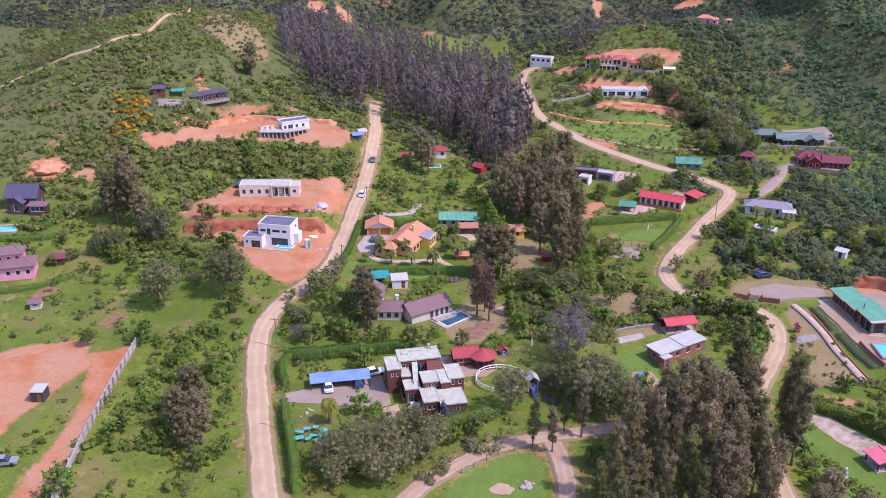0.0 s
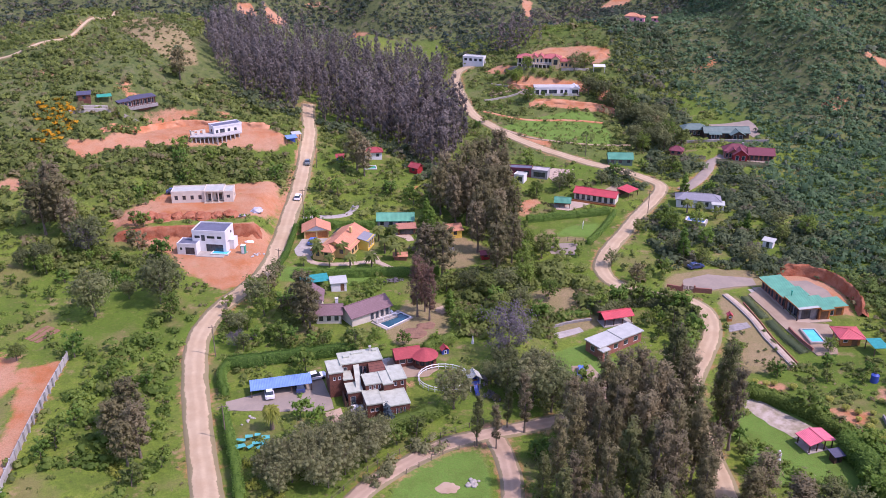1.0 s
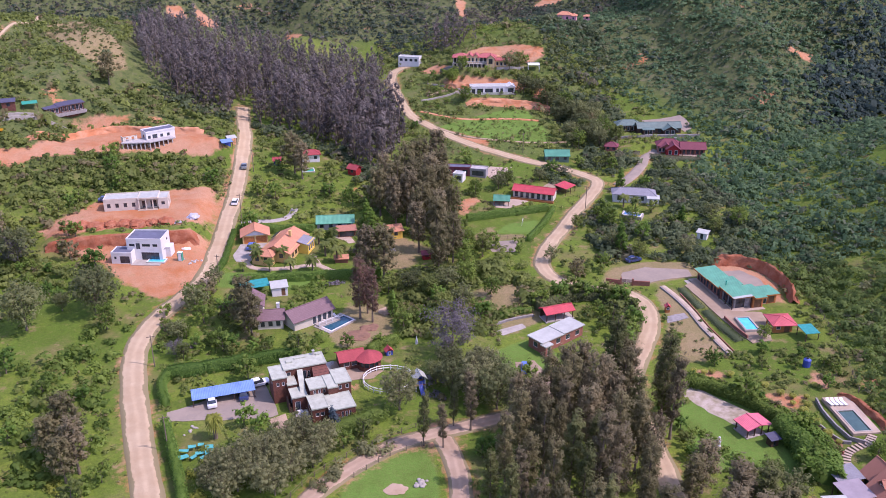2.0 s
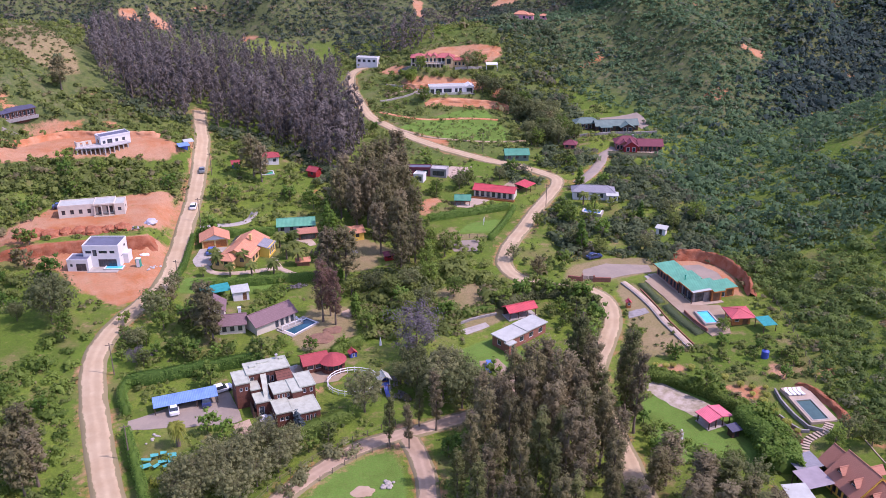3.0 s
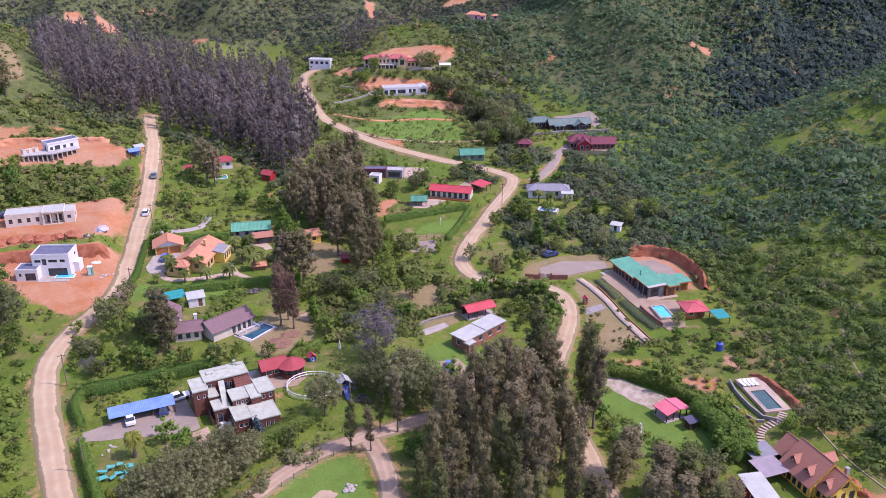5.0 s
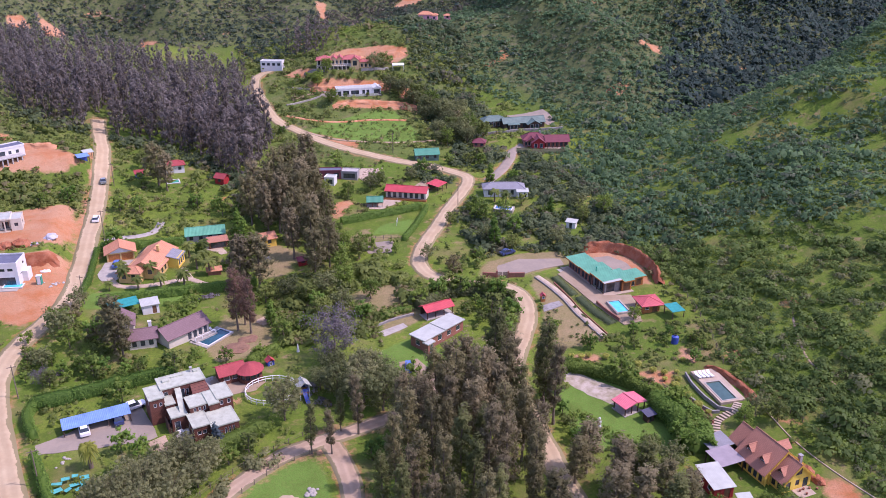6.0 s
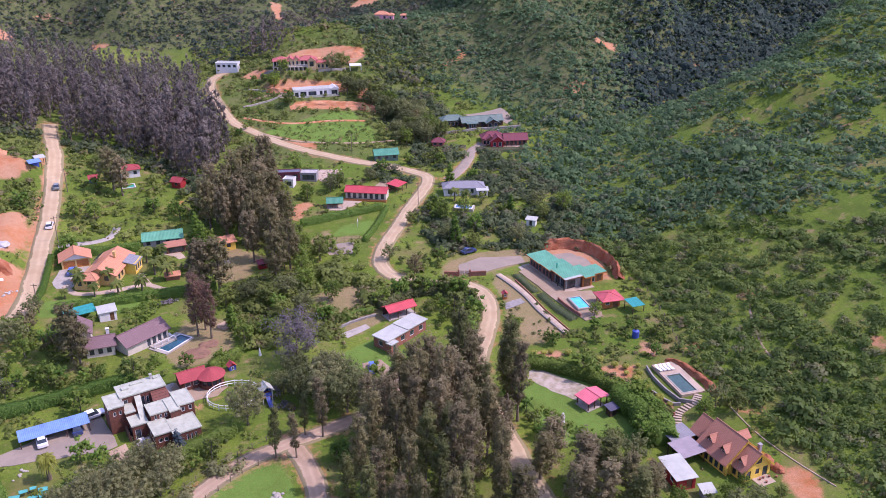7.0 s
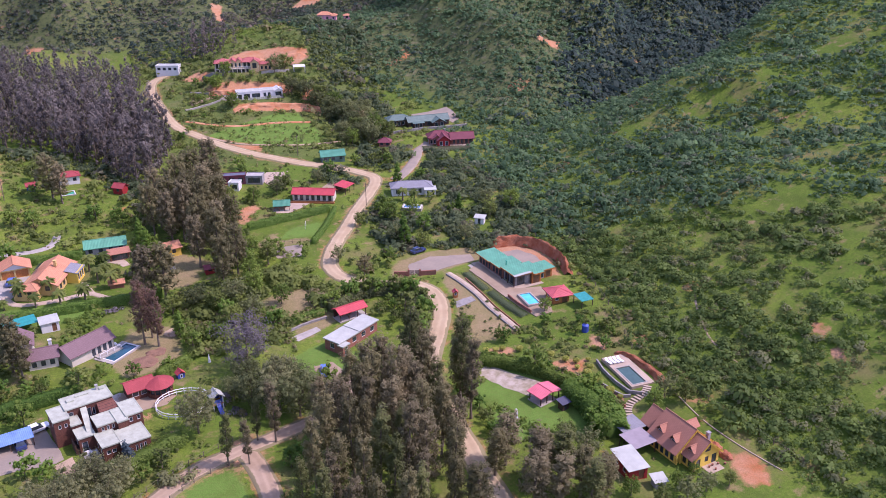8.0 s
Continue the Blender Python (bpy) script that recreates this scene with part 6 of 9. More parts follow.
sheet("stone_court", ((53, 262), (57, 266), (62, 264.5), (60, 256), (55, 254.6)), M_PINKPAVE, 0.15, "rough paved court beside a modern house", category="court")
open_pavilion("open garden shelter with a green roof beside a paved patio", 54.0, 235.0, -15, 4.4, 3.0, 1.8, 1.0, M_BARNROOF, M_BRICK)
sheet("patio", ((51.6, 232.6), (55.6, 231.4), (60, 234.2), (63.4, 236.4), (61.4, 238.6), (57.6, 238.4), (53, 238.4)), M_PINKPAVE, 0.1, "pinkish paved patio below a bungalow", category="patio")
ob = barn("dark_green_lodge", "long dark lodge with grey green roofs in two wings", 125.4, 292.6, -5, 16, 4.6, 2.2, 1.5, M_DKGREEN, M_DARKWOOD, {"S": even(7, -7.6, 7.6, 1.2, 0.4, 1.6)})
room(ob, -14.6, -6.6, 1.2, 5.8, 2.3, M_DARKWOOD, {"S": even(4, -14.4, -8.4, 1.0, 0.4, 1.5), "W": even(2, 1.4, 5.6, 1, 0.4, 1.5)})
hip_roof(ob, -14.6, -6.2, 1.2, 5.8, 2.3, 1.6, M_DKGREEN, 0.6)
room(ob, 1.0, 5.6, -4.6, -2.3, 2.0, M_DARKWOOD, {"S": even(2, 1.2, 5.4, 1.3, 0.2, 1.7)})
gable_roof(ob, 1.0, 5.6, -4.6, 0.0, 2.0, 1.2, M_DKGREEN, 0.5, "Y", wall_mat=M_DARKWOOD)
room(ob, -6.4, -2.6, -3.8, -2.3, 2.0, M_DARKWOOD, {"S": even(2, -6.2, -2.8, 1.1, 0.2, 1.7)})
mono_roof(ob, -6.4, -2.6, -3.8, -2.3, 2.05, 2.3, M_DKGREEN, 0.4)
posts(ob, [(-13.8 + 1.9 * i, 0.2) for i in range(4)], 2.1, M_DARKWOOD, 0.09)
low_wall("dark stone retaining wall below a lodge garden", ((103.6, 287.6), (111, 286.2), (122, 286.4), (130, 285), (138.4, 284.6)), 0.9, 0.5, M_STONE)
sheet("lodge_court", ((122, 298), (124, 305.4), (138.6, 304), (140, 294.6), (135.4, 291), (134.6, 297)), M_GRAVEL, 0.2, "grey gravel court beside a lodge", category="court")


def wine_house():
    ob = thing("wine_roof_house", "dark red house with wine coloured shingle roofs", "house", 124.6, 271.0, -14)
    room(ob, -7.2, 0.6, -0.6, 4.4, 2.5, M_BRICK, {"W": even(2, 0, 4, 1.0, 0.4, 1.5), "S": even(2, -7, -4.6, 0.9, 0.4, 1.5)})
    hip_roof(ob, -7.2, 0.6, -0.6, 4.4, 2.5, 2.0, M_WINE, 0.5)
    room(ob, -4.6, -0.2, -3.6, -0.6, 2.4, M_REDWALL, {"S": even(2, -4.4, -0.4, 1.1, 0.4, 1.6)})
    gable_roof(ob, -4.6, -0.2, -3.6, 1.0, 2.4, 1.6, M_WINE, 0.45, "Y", wall_mat=M_REDWALL)
    gable_roof(ob, -6.4, -2.6, -2.0, 1.0, 2.5, 1.2, M_WINE, 0.4, "Y", wall_mat=M_BRICK)
    room(ob, 0.6, 8.6, -1.6, 2.6, 2.3, M_BRICK, {"S": even(5, 0.8, 8.4, 1.0, 0.3, 1.6)}, frame_mat=M_FRAME_DARK)
    gable_roof(ob, 0.6, 8.6, -1.9, 2.6, 2.3, 1.6, M_WINE, 0.5, "X", wall_mat=M_BRICK)
    posts(ob, [(1.0 + 1.8 * i, -2.6) for i in range(5)], 2.2, M_DARKWOOD, 0.09)
    plinth(ob, -5.0, 8.8, -4.4, -1.6, 0.1, M_PINKPAVE)
    chimney(ob, -1.2, 2.0, 3.4, 5.0, M_STONE, 0.3)


wine_house()
barn("wine_roof_hut", "round topped hut with a wine coloured roof", 102.2, 276.6, -25, 4.0, 3.4, 1.8, 1.3, M_WINE, M_BRICK, style="hip")


def grey_house():
    ob = thing("grey_roof_house", "white house with a grey hipped roof and patio", "house", 94.2, 231.4, -17)
    room(ob, -6.6, 5.6, -2.2, 2.4, 2.3, M_WHITE, {"S": even(5, -6, 5.4, 1.1, 0.4, 1.6)})
    hip_roof(ob, -6.6, 5.6, -2.2, 2.4, 2.3, 1.4, M_GREYROOF, 0.5)
    room(ob, 3.4, 6.6, -4.2, -2.0, 2.2, M_WHITE, {"S": even(2, 3.6, 6.4, 0.9, 0.3, 1.6), "E": even(1, -4, -2.2, 0.9, 0.4, 1.4)})
    mono_roof(ob, 3.4, 6.6, -4.2, -2.0, 2.2, 2.5, M_ROOFWHITE, 0.3)


grey_house()
pool("blue swimming pool with pale paving", 89.0, 219.4, -33, 4.8, 2.4, water("blue pool water", (0.10, 0.22, 0.42)), 0.6, up=0.9)
barn("white_shed", "small white shed on a scrubby slope", 102.9, 202.6, -40, 2.6, 2.0, 1.9, 0.2, M_ROOFWHITE, M_WHITE, {"S": [(0, 0.8, 0.05, 1.6)]}, "mono")
barn("green_barn", "barn with a green sheet roof beside the road", 80.4, 269.4, -8, 7.8, 4.8, 2.2, 1.3, M_BARNROOF, M_DKGREEN)
barn("hilltop_white_house", "white flat roofed house at the head of the valley", 43.4, 377.4, -24, 9.4, 4.0, 3.8, 0.2, M_ROOFWHITE, M_WHITE, {"S": even(4, -4.5, 4.5, 1.3, 2.2, 1.1)}, "flat")


def arcade_house():
    ob = thing("long_white_villa", "long white villa with dark arched openings on a terrace", "house", 72.4, 338.6, -4)
    room(ob, -9.0, 9.0, -2.4, 2.6, 2.7, M_WHITE, {"S": [(-7.9, 1.5, 0.1, 1.9), (-5.2, 2.4, 0.1, 2.0), (-1.6, 3.2, 0.1, 2.0), (1.9, 1.1, 0.1, 2.0), (3.6, 1.1, 0.1, 2.0), (7.3, 2.4, 0.1, 2.0)]}, frame_mat=M_FRAME_DARK)
    flat_roof(ob, -9.0, 9.0, -2.4, 2.6, 2.6, M_ROOFWHITE, 0.05, 0.3, rim_mat=M_WHITE)
    gable_roof(ob, 5.6, 9.2, -2.9, 2.6, 2.6, 0.9, M_WHITE, 0.1, "Y", wall_mat=M_WHITE)
    plinth(ob, -5, 9.2, -4.2, -2.4, 0.1, M_PAVE, z0=-1.6)
    bm = BM()
    box(bm, -4.9, 7.6, -4.16, -4.1, 0.2, 0.95)
    part("glass_rail", bm, M_ROOFPALE, ob)
    bm = BM()
    for i in range(9):
        box(bm, -4.9 + 1.55 * i, -4.8 + 1.55 * i, -4.2, -4.06, 0.1, 1.05)
    part("rail_posts", bm, M_FRAME, ob)


arcade_house()


low_wall("pale stone retaining wall across a villa slope", ((43, 336.5), (51.2, 338.6), (60.5, 340.6)), 0.6, 0.5, M_PAVE)
low_wall("pale stone wall beside a villa drive", ((47.8, 352.4), (54.7, 348.3), (61, 344), (65, 341)), 0.6, 0.5, M_PAVE)
sheet("villa_drive", ((58.6, 346), (63.4, 341.4), (63, 336.6), (60, 335.4), (57, 342)), M_GRAVEL, 0.2, "grey gravel drive beside a white villa", category="drive")
sheet("bungalow_court", ((68, 245), (74.6, 252), (78.6, 249.4), (75, 244.4), (71.6, 242)), M_DIRT, 0.15, "pale dirt court between a bungalow and the road", category="court")


def red_villa():
    ob = thing("red_roof_villa", "long cream and yellow villa with red roofs over a columned terrace", "house", 70.8, 361.6, -14)
    room(ob, -10.4, 7.4, -1.6, 2.8, 1.5, M_STONE, {"S": even(9, -10, 7, 1.3, 0.0, 1.3)}, frame_mat=M_FRAME_DARK)
    room(ob, -10.4, -4.6, -1.6, 2.8, 3.9, M_CREAM, {"S": even(3, -10.2, -4.8, 1.5, 0.0, 2.0), "W": even(2, -1.4, 2.6, 1.0, 0.4, 1.4)}, z0=1.5, frame_mat=M_FRAME_DARK, base=1.6)
    hip_roof(ob, -10.4, -4.2, -3.4, 2.8, 3.9, 1.4, M_VILLAROOF, 0.5)
    posts(ob, [(-10.2 + 1.4 * i, -3.2) for i in range(5)], 3.9, M_CREAM, 0.14, -1.4, "column")
    room(ob, -4.6, 0.6, -2.4, 2.8, 4.2, M_VILLAWALL, {"S": even(3, -4.4, 0.4, 0.9, 0.3, 1.8)}, z0=1.5, base=1.6)
    gable_roof(ob, -4.6, -2.0, -2.4, 2.6, 4.2, 1.0, M_VILLAROOF, 0.35, "Y", wall_mat=M_VILLAWALL)
    gable_roof(ob, -2.0, 0.6, -2.0, 2.6, 4.2, 1.0, M_VILLAROOF, 0.35, "Y", wall_mat=M_VILLAWALL)
    room(ob, 0.6, 7.4, -1.6, 2.8, 3.9, M_CREAM, {"S": even(4, 0.8, 7.2, 1.1, 0.2, 1.9)}, z0=1.5, frame_mat=M_FRAME_DARK, base=1.6)
    hip_roof(ob, 0.2, 7.6, -2.4, 2.8, 3.9, 1.4, M_VILLAROOF, 0.45)
    room(ob, 4.0, 7.2, -3.8, -1.6, 4.0, M_VILLAWALL, {"S": even(1, 4, 7.2, 1.7, 1.6, 2.1)}, frame_mat=M_FRAME_DARK)
    gable_roof(ob, 4.0, 7.2, -3.8, 0.5, 4.0, 1.2, M_VILLAROOF, 0.4, "Y", wall_mat=M_VILLAWALL)
    room(ob, 7.4, 12.8, -1.4, 2.0, 2.6, M_VILLAWALL, {"S": even(3, 7.6, 12.6, 1.0, 0.5, 1.5)})
    hip_roof(ob, 7.4, 12.8, -1.4, 2.0, 2.6, 0.9, M_VILLAROOF, 0.4)
    plinth(ob, -10.6, 4.0, -3.9, -1.6, 1.6, M_PAVE, "terrace_slab", 1.4)
    posts(ob, [(-10.3 + 1.75 * i, -3.7) for i in range(9)], 1.4, M_CREAM, 0.2, -1.4, "pier")
    bm = BM()
    for i in range(11):
        tube(bm, (-4.4 + 0.8 * i, -3.8, 1.6), (-4.4 + 0.8 * i, -3.8, 2.4), 0.05)
    box(bm, -4.5, 4.0, -3.86, -3.74, 2.4, 2.5)
    part("balustrade", bm, M_FRAME, ob)

red_villa()
canopy("party_tent", "small white party tent on a villa terrace", 93.6, 354.6, -10, 4.6, 3.0, 2.2, 2.5, M_PLASTIC, M_FRAME)
low_wall("grey stone retaining wall below a red roofed villa", ((54.6, 362), (58, 358.4), (62.3, 356)), 1.1, 0.4, M_STONE)
low_wall("pale terrace wall below a red roofed villa", ((77.5, 354.4), (82, 354.4), (89.6, 356)), 0.9, 0.4, M_PAVE)
ob = barn("far_orange_house", "far pink house with orange tile roofs high on the slope", 118.4, 396.2, -24, 6.0, 4.0, 2.6, 1.3, M_ORANGE, M_PINK, style="hip")
room(ob, 3.0, 5.6, -1.8, 1.6, 2.2, M_PINK, {"S": even(1, 3, 5.6, 1, 0.6, 1.2)})
hip_roof(ob, 3.0, 5.6, -1.8, 1.6, 2.2, 0.9, M_ORANGE, 0.4)
barn("far_orange_hut", "far small hut with an orange roof", 128.6, 394.0, -20, 3.0, 2.4, 1.9, 0.7, M_ORANGE, M_PINK, style="hip")
barn("magenta_roof_house", "small white house with a crimson hipped roof", -1.8, 273.6, 5, 5.6, 3.6, 2.3, 1.2, M_CRIMSON, M_WHITE, style="hip")
barn("crimson_hut", "small dark hut with a crimson roof", -12.4, 268.0, 5, 2.2, 2.0, 1.9, 0.6, M_CRIMSON, M_BLUEPAINT)
barn("crimson_cabin", "small cabin with a crimson roof among dark trees", 11.8, 261.4, -40, 3.2, 2.8, 2.1, 0.9, M_CRIMSON, M_REDWALL)
pool("green covered pool beside a small house", -2.7, 264.8, 5, 3.4, 3.2, M_TEAL, 0.3)
canopy("site_awning", "blue and white awning beside the dirt road", -28.2, 273.6, 20, 3.2, 2.4, 1.9, 2.3, M_BLUE, M_DARKWOOD, M_BLUEPAINT)
canopy("site_awning", "white awning beside the dirt road", -27.0, 278.4, 20, 2.8, 2.2, 1.9, 2.3, M_ROOFWHITE, M_DARKWOOD)


# ---- cars ----
def car(label, x, y, yaw, paint, van=False):
    ob = thing("car", label, "car", x, y, yaw, float(height(x, y)) + 0.18, "parked cars")
    L, W = 4.3, 1.75
    bm = BM()
    prism(bm, [(-L / 2 + 0.1, -W / 2), (L / 2 - 0.15, -W / 2), (L / 2, -W / 2 + 0.3), (L / 2, W / 2 - 0.3), (L / 2 - 0.15, W / 2), (-L / 2 + 0.1, W / 2), (-L / 2, W / 2 - 0.25), (-L / 2, -W / 2 + 0.25)], 0.25, [0.9, 0.78, 0.72, 0.72, 0.78, 0.9, 0.88, 0.88])
    bmesh.ops.bevel(bm, geom=bm.edges[:], offset=0.06, segments=2, affect="EDGES")
    part("body", bm, paint, ob)
    bm = BM()
    back = -L / 2 + (0.15 if van else 0.5)
    lo = [(back, -0.78), (0.95, -0.78), (0.95, 0.78), (back, 0.78)]
    hi = [(back + 0.35, -0.62), (0.25, -0.62), (0.25, 0.62), (back + 0.35, 0.62)]
    a = [bm.verts.new((p, q, 0.84)) for p, q in lo]
    b = [bm.verts.new((p, q, 1.42)) for p, q in hi]
    bm.faces.new(a), bm.faces.new(b)
    for i in range(4):
        bm.faces.new((a[i], a[(i + 1) % 4], b[(i + 1) % 4], b[i]))
    part("glasshouse", bm, M_GLASS, ob)
    bm = BM()
    box(bm, back + 0.36, 0.24, -0.61, 0.61, 1.41, 1.47)
    bmesh.ops.bevel(bm, geom=bm.edges[:], offset=0.025, segments=1, affect="EDGES")
    part("roof", bm, paint, ob)
    for px in (-1.3, 1.35):
        for py in (-0.78, 0.78):
            bm = BM()
            tube(bm, (px, py - 0.1, 0.31), (px, py + 0.1, 0.31), 0.32, sides=12)
            part("wheel", bm, M_RUBBER, ob)


def car_paint(name, c):
    m, t, b = nodes_of(name, 0.25, spec=0.5)
    b.inputs["Base Color"].default_value = (*c, 1)
    b.inputs["Coat Weight"].default_value = 0.6
    return m


P_WHITE, P_BLUE, P_GREY, P_NAVY = car_paint("white car paint", (0.78, 0.78, 0.77)), car_paint("blue car paint", (0.10, 0.17, 0.42)), car_paint("grey car paint", (0.22, 0.25, 0.25)), car_paint("navy car paint", (0.03, 0.05, 0.14))
car("white van parked on the dirt road", -23.9, 238.8, 87, P_WHITE, True)
car("grey car parked on the dirt road", -22.6, 264.4, 92, P_GREY)
car("light blue car parked on a garage forecourt", -18.0, 209.6, 80, P_BLUE)
car("white car parked under a carport", -22.0, 140.4, 100, P_WHITE)
car("navy car parked under a carport", -16.4, 142.2, 100, P_NAVY)
car("white car parked behind a carport", -13.6, 145.6, 20, P_WHITE)
car("navy car parked beside a gravel drive", 78.6, 190.2, 15, P_NAVY)
car("blue car parked under tall trees", 38.8, 143.2, 75, P_BLUE)
car("dark car parked beside a long white house", -58.6, 236.6, 0, P_NAVY)
# Car shape put where a silver object of another kind lies.
car("pale grey car shape in place of a silver object on a bare lot", -72.4, 115.8, 8, P_GREY)


# ---- yard clutter ----
def water_tank():
    ob = thing("water_tank", "blue plastic water tank on a grassy slope", "tank", 94.4, 135.2)
    bm = BM()
    tube(bm, (0, 0, -0.2), (0, 0, 1.5), 0.75, 0.75, 16)
    tube(bm, (0, 0, 1.5), (0, 0, 1.8), 0.75, 0.3, 16)
    part("shell", bm, M_BLUEPAINT, ob)
    bm = BM()
    tube(bm, (0, 0, 1.8), (0, 0, 1.92), 0.28, 0.28, 12)
    part("lid", bm, M_RUBBER, ob)


def site_toilet():
    ob = thing("site_toilet", "green plastic portable toilet on a building site", "toilet", -34.5, 200.5, -10)
    bm = BM()
    box(bm, -0.55, 0.55, -0.55, 0.55, 0, 2.1)
    part("cabin", bm, M_TEAL, ob)
    bm = BM()
    box(bm, -0.6, 0.6, -0.6, 0.6, 2.1, 2.2)
    part("roof", bm, M_PLASTIC, ob)
    bm = BM()
    box(bm, -0.38, 0.38, -0.6, -0.55, 0.1, 1.95)
    part("door", bm, M_PLASTIC, ob)


def heap(name, label, x, y, r, h, mat, seed, category="heap", squash=1.0):
    """A loose heap: a lumpy dome sunk a little into the ground."""
    bm = BM()
    bmesh.ops.create_icosphere(bm, subdivisions=3, radius=1.0)
    for v in bm.verts:
        n = noise.noise(v.co * 1.7 + Vector((seed, 0, 0))) * 0.35 + noise.noise(v.co * 4.5 + Vector((0, seed, 0))) * 0.15
        v.co = Vector((v.co.x * r * (1 + n), v.co.y * r * squash * (1 + n), max(v.co.z, -0.25) * h * (1 + n)))
    ob = part(name, bm, mat)
    ob.location = (x, y, float(height(x, y)))
    return tagged(ob, label, category)


def stones(name, label, x, y, count, spread_, size, mat, seed):
    ob = thing(name, label, "stones", x, y)
    rng = np.random.default_rng(seed)
    for k in range(count):
        px, py = rng.normal(size=2) * spread_
        bm = BM()
        bmesh.ops.create_icosphere(bm, subdivisions=2, radius=size * rng.uniform(0.6, 1.3))
        for v in bm.verts:
            v.co *= 1 + 0.3 * noise.noise(v.co * 2.2 + Vector((k, seed, 0)))
            v.co.z *= 0.7
        part("stone", bm, mat, ob, at=(px, py, float(height(x + px, y + py)) - ob.location.z + size * 0.2))


stones("rubble", "scattered building rubble on a paved court", 58.6, 260.6, 34, 2.4, 0.5, M_PINKPAVE, 91)


def shade_frames():
    ob = thing("plant_tables", "low turquoise covered plant tables in a garden", "plant tables", -22.6, 125.6, 10)
    pick = random.Random(8)
    cloth = plaster("pale turquoise netting", (0.07, 0.40, 0.36), 0.7, 0.35, 2.0)
    for k, (x, y) in enumerate(((-2.4, 0.8), (-1.0, 1.5), (0.5, 1.3), (1.8, 0.7), (1.6, -0.9), (-2.6, -0.8), (0.2, -0.5), (-1.3, -1.6), (0.6, -2.0))):
        bm = BM()
        a, w, d, z = pick.uniform(-0.6, 0.6), pick.uniform(0.45, 0.85), pick.uniform(0.3, 0.6), pick.uniform(0.5, 0.9)
        x, y = x + pick.uniform(-0.3, 0.3), y + pick.uniform(-0.3, 0.3)
        turn = [(x + u * w * math.cos(a) - v * d * math.sin(a), y + u * w * math.sin(a) + v * d * math.cos(a), z + 0.1 * pick.uniform(-1, 1)) for u, v in ((-1, -1), (1, -1), (1, 1), (-1, 1))]
        slab(bm, turn, 0.05)
        part("cover", bm, cloth, ob)
        posts(ob, [(x + a, y + b) for a in (-0.6, 0.6) for b in (-0.4, 0.4)], 0.58, M_DARKWOOD, 0.03, -0.2, "leg")


water_tank()
site_toilet()
shade_frames()
for k in range(8):
    heap("earth_mound", "small mound of dug red earth on a building terrace", -64.5 + 3.5 * k, 217.4 + 0.5 * math.sin(2.1 * k), 1.9 + 0.35 * (k % 3), 1.2 + 0.2 * (k % 2), M_CLAY, k, "mound")
for k, (x, y) in enumerate(((92.6, 89), (92.3, 91.8), (92, 94.2), (91.7, 97), (91.4, 99.6))):
    heap("earth_mound", "rough heap of red clods behind a yellow house", x, y, 1.0 + 0.25 * (k % 2), 0.9, M_CLAY, 60 + k, "mound", 1.3)
heap("earth_mound", "large mound of dug red earth on the hillside", -116, 239.5, 4.6, 2.0, M_RED, 11, "mound")
heap("tarpaulin", "white plastic tarpaulin crumpled on red earth", -34.1, 207.6, 1.2, 0.4, M_PLASTIC, 21, "tarpaulin", 0.6)
heap("tarpaulin", "pale tarpaulin over building materials", -33.4, 221, 1.5, 0.7, plaster("pale grey tarpaulin", (0.44, 0.43, 0.47), 0.6, 0.2), 23, "tarpaulin", 1.4)
heap("tarpaulin", "pale tarpaulin spread beside a terrace edge", -37.4, 217.6, 2.0, 0.3, plaster("faded tarpaulin", (0.40, 0.38, 0.42), 0.6, 0.2), 25, "tarpaulin", 0.5)
M_BRUSH = earth("dry brown brush", (0.30, 0.17, 0.11), (0.22, 0.13, 0.09), 1.2, 0.3)
heap("brush", "low spread of dry brown brush near a pool", 9.4, 165.6, 2.2, 0.4, M_BRUSH, 35, "brush", 0.7)
heap("brush", "heap of dry brown brush beside a pool lawn", 6.6, 162.4, 2.8, 0.5, M_BRUSH, 31, "brush", 0.8)
heap("brush", "heap of dry brown branches on a cleared patch", 13.6, 172.4, 1.6, 0.7, M_TRACK, 33, "brush")
stones("stone_pile", "pile of pale boulders on a round lawn", 13.6, 111.8, 12, 0.55, 0.42, M_PAVE, 41)
stones("site_debris", "scattered blocks and rubble on red earth", -31.2, 200.6, 12, 1.2, 0.3, M_CONC, 43)
stones("roadside_stones", "pale stones beside a court", 60.4, 260.6, 14, 1.6, 0.35, M_PAVE, 45)
stones("garden_rocks", "line of pale rocks in a garden bed", -24.4, 132.4, 8, 0.8, 0.28, M_PAVE, 47)
heap("bare_bed", "bare soil bed in a round lawn", 9.4, 111.2, 2.1, 0.14, M_TRACK, 51, "bed", 0.7)


def obelisk(x, y, h, label):
    ob = thing("garden_obelisk", label, "obelisk", x, y)
    bm = BM()
    tube(bm, (0, 0, -0.1), (0, 0, h), 0.35, 0.06, 6)
    part("cone", bm, M_PLASTIC, ob)


obelisk(18.6, 156.9, 1.8, "white cone shaped garden ornament on grass")
obelisk(68.1, 135.8, 1.9, "white post ornament beside a drive")


def goal():
    ob = thing("football_goal", "small white football goal on a lawn", "goal", 56.4, 218.6, 70)
    bm = BM()
    tube(bm, (-1.3, 0, 0), (-1.3, 0, 1.5), 0.05)
    tube(bm, (1.3, 0, 0), (1.3, 0, 1.5), 0.05)
    tube(bm, (-1.3, 0, 1.5), (1.3, 0, 1.5), 0.05)
    part("goal_frame", bm, M_PLASTIC, ob)


goal()


